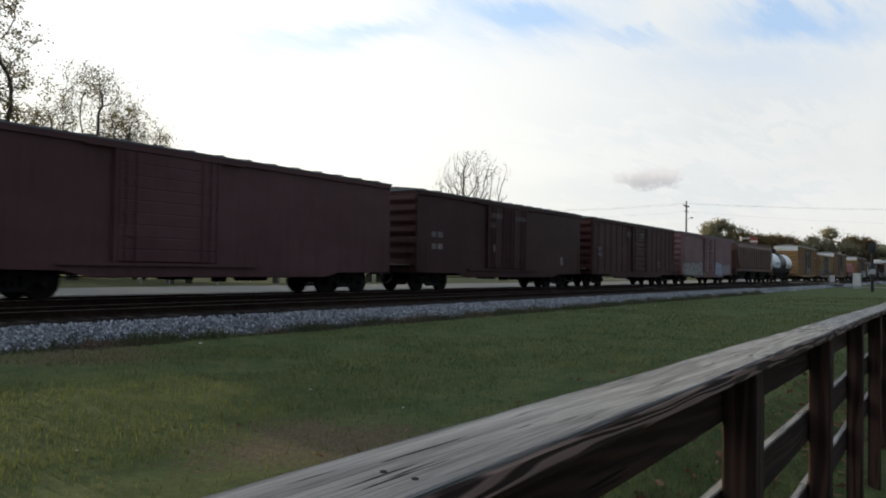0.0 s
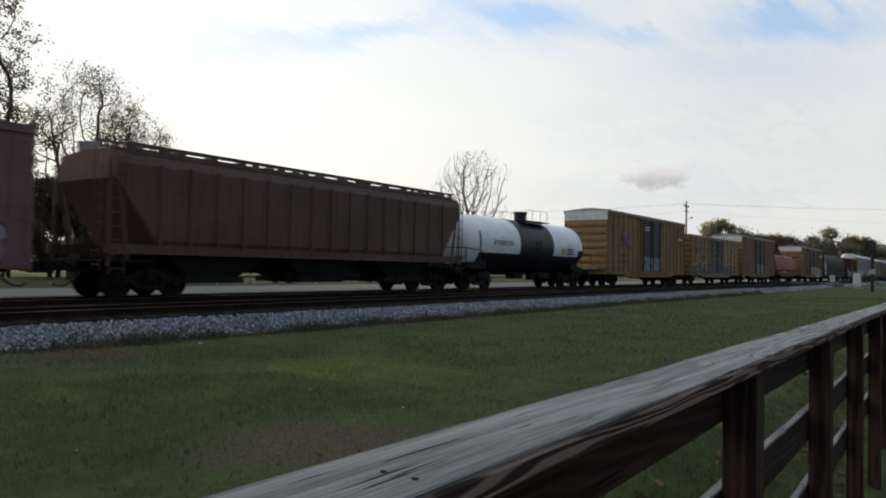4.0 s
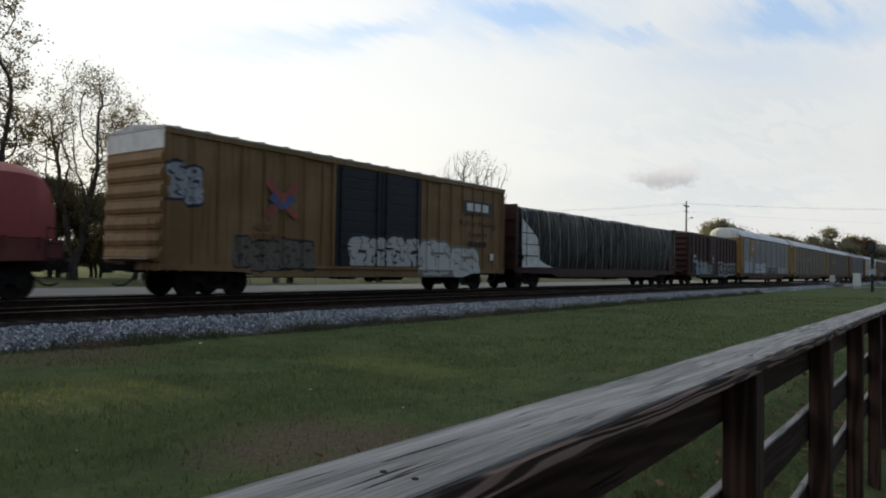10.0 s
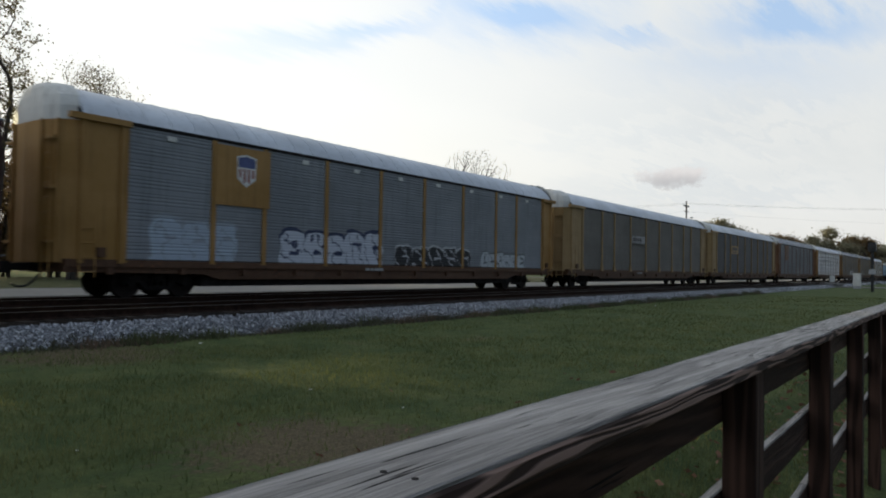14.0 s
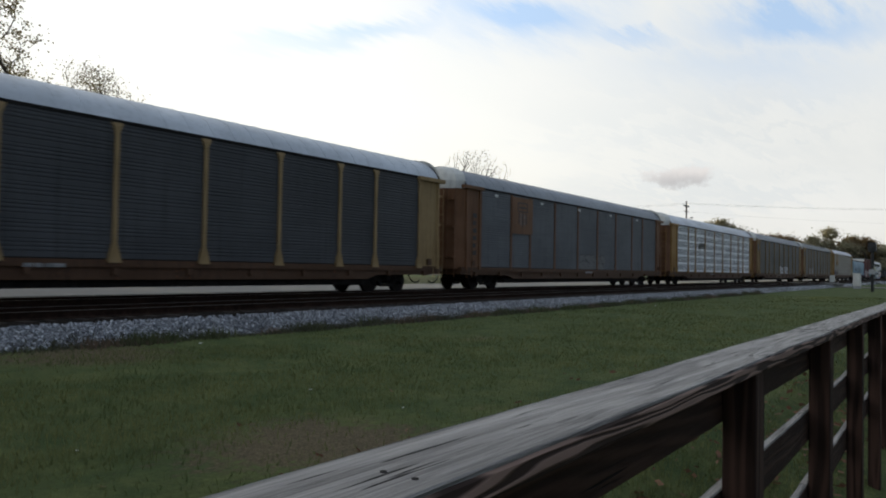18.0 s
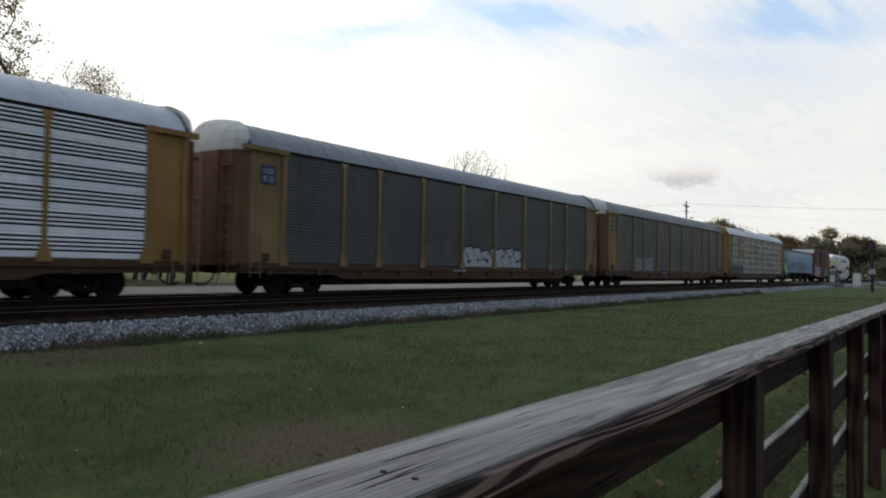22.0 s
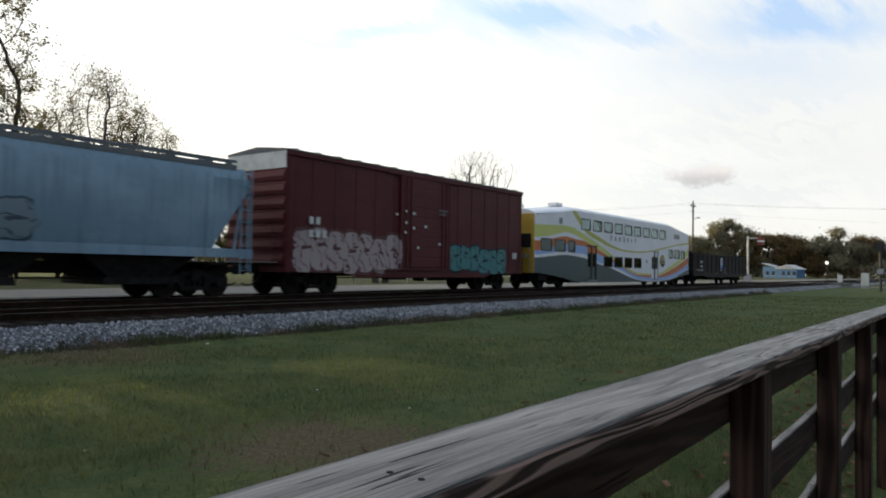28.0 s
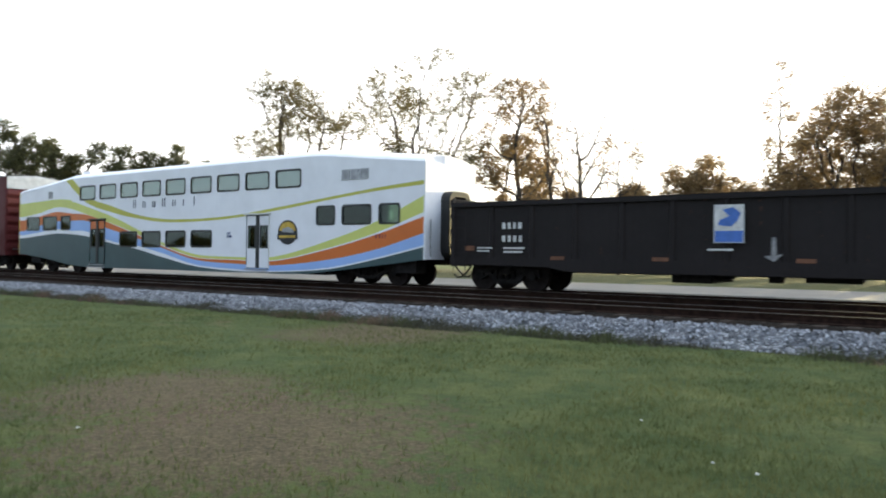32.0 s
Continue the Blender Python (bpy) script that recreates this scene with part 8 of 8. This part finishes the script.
    b.matrix_basis = pose(x, y, 0.2, 0, 0, -12)
    part("wall", Mesh().box(-3.0, 3.0, -5.0, 1.4, -0.2, 2.9), wall_blue, b)
    part("roof", Mesh().along_x([(-5.5, 2.9), (-1.8, 4.3), (1.9, 2.9)], -3.4, 3.4), roof_m, b)
    part("porch_roof", Mesh().along_x([(1.4, 3.3), (6.0, 4.6), (6.2, 4.75), (1.4, 3.5)], -2.5, 2.5), roof_m, b)
    part("porch_wall", Mesh().box(-2.3, 2.3, 1.5, 5.6, -0.2, 3.6), wall_blue, b)
    for yy in (-4.2, -2.6, -1.0, 2.4, 4.2):
        w = part("window", Mesh().box(-3.05 if yy < 1.4 else -2.35, -3.0 if yy < 1.4 else -2.3, yy - 0.45, yy + 0.45, 0.9, 2.2), glassm, b)
        part("window_frame", Mesh().box(-3.07 if yy < 1.4 else -2.37, -3.02 if yy < 1.4 else -2.32, yy - 0.5, yy + 0.5, 0.8, 0.9), BAND, w)
    # White sheds and tables beyond the road, seen under the cars
    for i, (az, dist) in enumerate(((34.5, 48), (42.0, 52), (49.0, 60))):
        x, y = at_angle(az, dist)
        sh = thing("picnic_shelter", "small white shelter on thin posts beyond the road", "shelter", "shelters")
        sh.location = (x, y, 0.3)
        part("roof", Mesh().along_x([(-1.6, 2.1), (0, 2.7), (1.6, 2.1), (0, 2.6)], -1.8, 1.8), BAND, sh)
        for px in (-1.7, 1.7):
            for py in (-1.45, 1.45):
                part("post", Mesh().tube((px, py, -0.2), (px, py, 2.15), 0.05, 6), GALV, sh)
        part("table", Mesh().box(-0.9, 0.9, -0.4, 0.4, 0.7, 0.76).box(-0.7, -0.6, -0.3, 0.3, -0.2, 0.7).box(0.6, 0.7, -0.3, 0.3, -0.2, 0.7), BARK, sh)
    # Level-crossing road
    lay2 = Mesh().box(104, 111, -80, 13.0, 0.0, 0.06).box(104, 111, 13.0, 26.0, 0.2, 0.5).box(104, 111, 26.0, 120, 0.2, 0.39)
    tagged(new("crossing_road", lay2.data("crossing_road", TARMAC)), "pale tarmac road over the level crossing", "road", kind="structure")


make_far_things()


def make_litter():
    """Scraps of paper and leaves on the lawn."""
    r = random.Random(12)
    paper = plain("white_paper", (0.6, 0.6, 0.58), 0.8, 0.0, 0.1)
    for x, y in ((8.84, 12.13), (32.65, 11.41), (6.49, 6.65), (6.33, 5.04), (3.15, 5.92), (-1.41, 5.76), (-2.34, 6.85), (-6.26, 3.5), (-1.07, 5.65)):
        s = r.uniform(0.01, 0.018) * (2.0 if y > 11 else 1.0)
        m = Mesh().ring([[(x - s, y - s * 0.6, 0.0), (x + s, y - s * 0.7, 0.0), (x + s * 0.9, y + s, 0.0), (x - s, y + s * 0.8, 0.0)], [(x - s * 0.7, y - s * 0.5, s * 0.7), (x + s * 0.8, y - s * 0.5, s * 0.9), (x + s * 0.6, y + s * 0.7, s * 0.6), (x - s * 0.8, y + s * 0.6, s)]])
        tagged(new("paper_scrap", m.data("paper_scrap", paper)), "crumpled scrap of white paper on the grass", "litter", "litter")


make_litter()


# ---------------------------------------------------------------- cloud that drifts
def make_cloud():
    """A small cloud whose veil thins out towards its ragged rim."""
    m, k, b = start("cloud", 1.0)
    glow = k.add("ShaderNodeEmission")
    at = where(k)
    x, y, z = k.split(at)
    veil = k.add("ShaderNodeBsdfTransparent")
    mix = k.add("ShaderNodeMixShader")
    lump = k.noise(at, 0.035, 6.0, 0.62)
    rim = k.math("ADD", k.math("POWER", k.math("ABSOLUTE", k.math("DIVIDE", x, 86.0)), 2.0), k.math("POWER", k.math("ABSOLUTE", k.math("DIVIDE", z, 27.0)), 2.0))
    field = k.math("ADD", k.math("SUBTRACT", 0.75, rim), k.math("MULTIPLY", k.math("SUBTRACT", lump, 0.5), 2.6))
    k.put(glow.inputs[0], k.mix(k.step(k.math("ADD", z, k.math("MULTIPLY", lump, 30.0)), 0.0, 32.0), (0.6, 0.585, 0.6), (0.9, 0.85, 0.84)))
    k.put(mix.inputs[0], k.math("MULTIPLY", k.step(field, 0.0, 0.8), 0.75))
    k.put(mix.inputs[1], veil.outputs[0])
    k.put(mix.inputs[2], glow.outputs[0])
    k.put(m.node_tree.nodes["Material Output"].inputs[0], mix.outputs[0])
    rings = []
    for a in range(13):
        t = math.pi * (a + 0.01) / 12.02
        rings.append([(92 * math.sin(t) * math.cos(w), 14 * math.sin(t) * math.sin(w), 32 * math.cos(t)) for w in [2 * math.pi * j / 24 for j in range(24)]])
    ob = new("cloud", Mesh().ring(rings).data("cloud", m, True))
    ob.visible_shadow = False
    return tagged(ob, "small pinkish-grey cloud low over the horizon", "cloud", kind="backdrop")


CLOUD = make_cloud()


# ---------------------------------------------------------------- ties, the nearest ones each on its own
def make_ties():
    for track, centre in zip(TRACKS, (TRACK_Y, NEAR_TRACK_Y)):
        mesh = Mesh().box(-0.115, 0.115, -1.3, 1.3, -0.1, 0.0).data("tie", TIE)
        for i in range(150):
            p = part("tie", mesh, None, track)
            p.location = (-24 + 0.53 * i, centre, RAIL_Z - 0.163)
        m = Mesh()
        for x in list(np.arange(-90, -24.3, 0.53)) + list(np.arange(55.8, 160, 0.53)):
            m.box(x - 0.115, x + 0.115, centre - 1.3, centre + 1.3, RAIL_Z - 0.26, RAIL_Z - 0.163)
        tagged(part("far_ties", m, TIE, track), kind="stuff")


make_ties()


def motions():
    for car, s in CARS:
        walk(car, [(t, pose(s - gone(t), TRACK_Y, RAIL_Z)) for t in range(33)])
    # The wheels turn as the train rolls; all wheelsets share one turning.
    walk(WHEELS[0], [(i / 30, pose(0, 0, 0, 0, -math.degrees((gone(i / 30) - gone(0)) / 0.457))) for i in range(961)])
    turning = WHEELS[0].animation_data
    for w in WHEELS[1:]:
        w.rotation_mode = "QUATERNION"
        keys = w.animation_data_create()
        keys.action, keys.action_slot = turning.action, turning.action_slot
    rows = []
    for t in range(0, 33, 2):
        az, el = 70.3 + 0.117 * t, 7.1 + 0.005 * t
        x, y = at_angle(az, 1500)
        rows.append((t, pose(x, y, EYE + 1500 * math.tan(radians(el)), 0, 0, -az)))
    walk(CLOUD, rows)


motions()
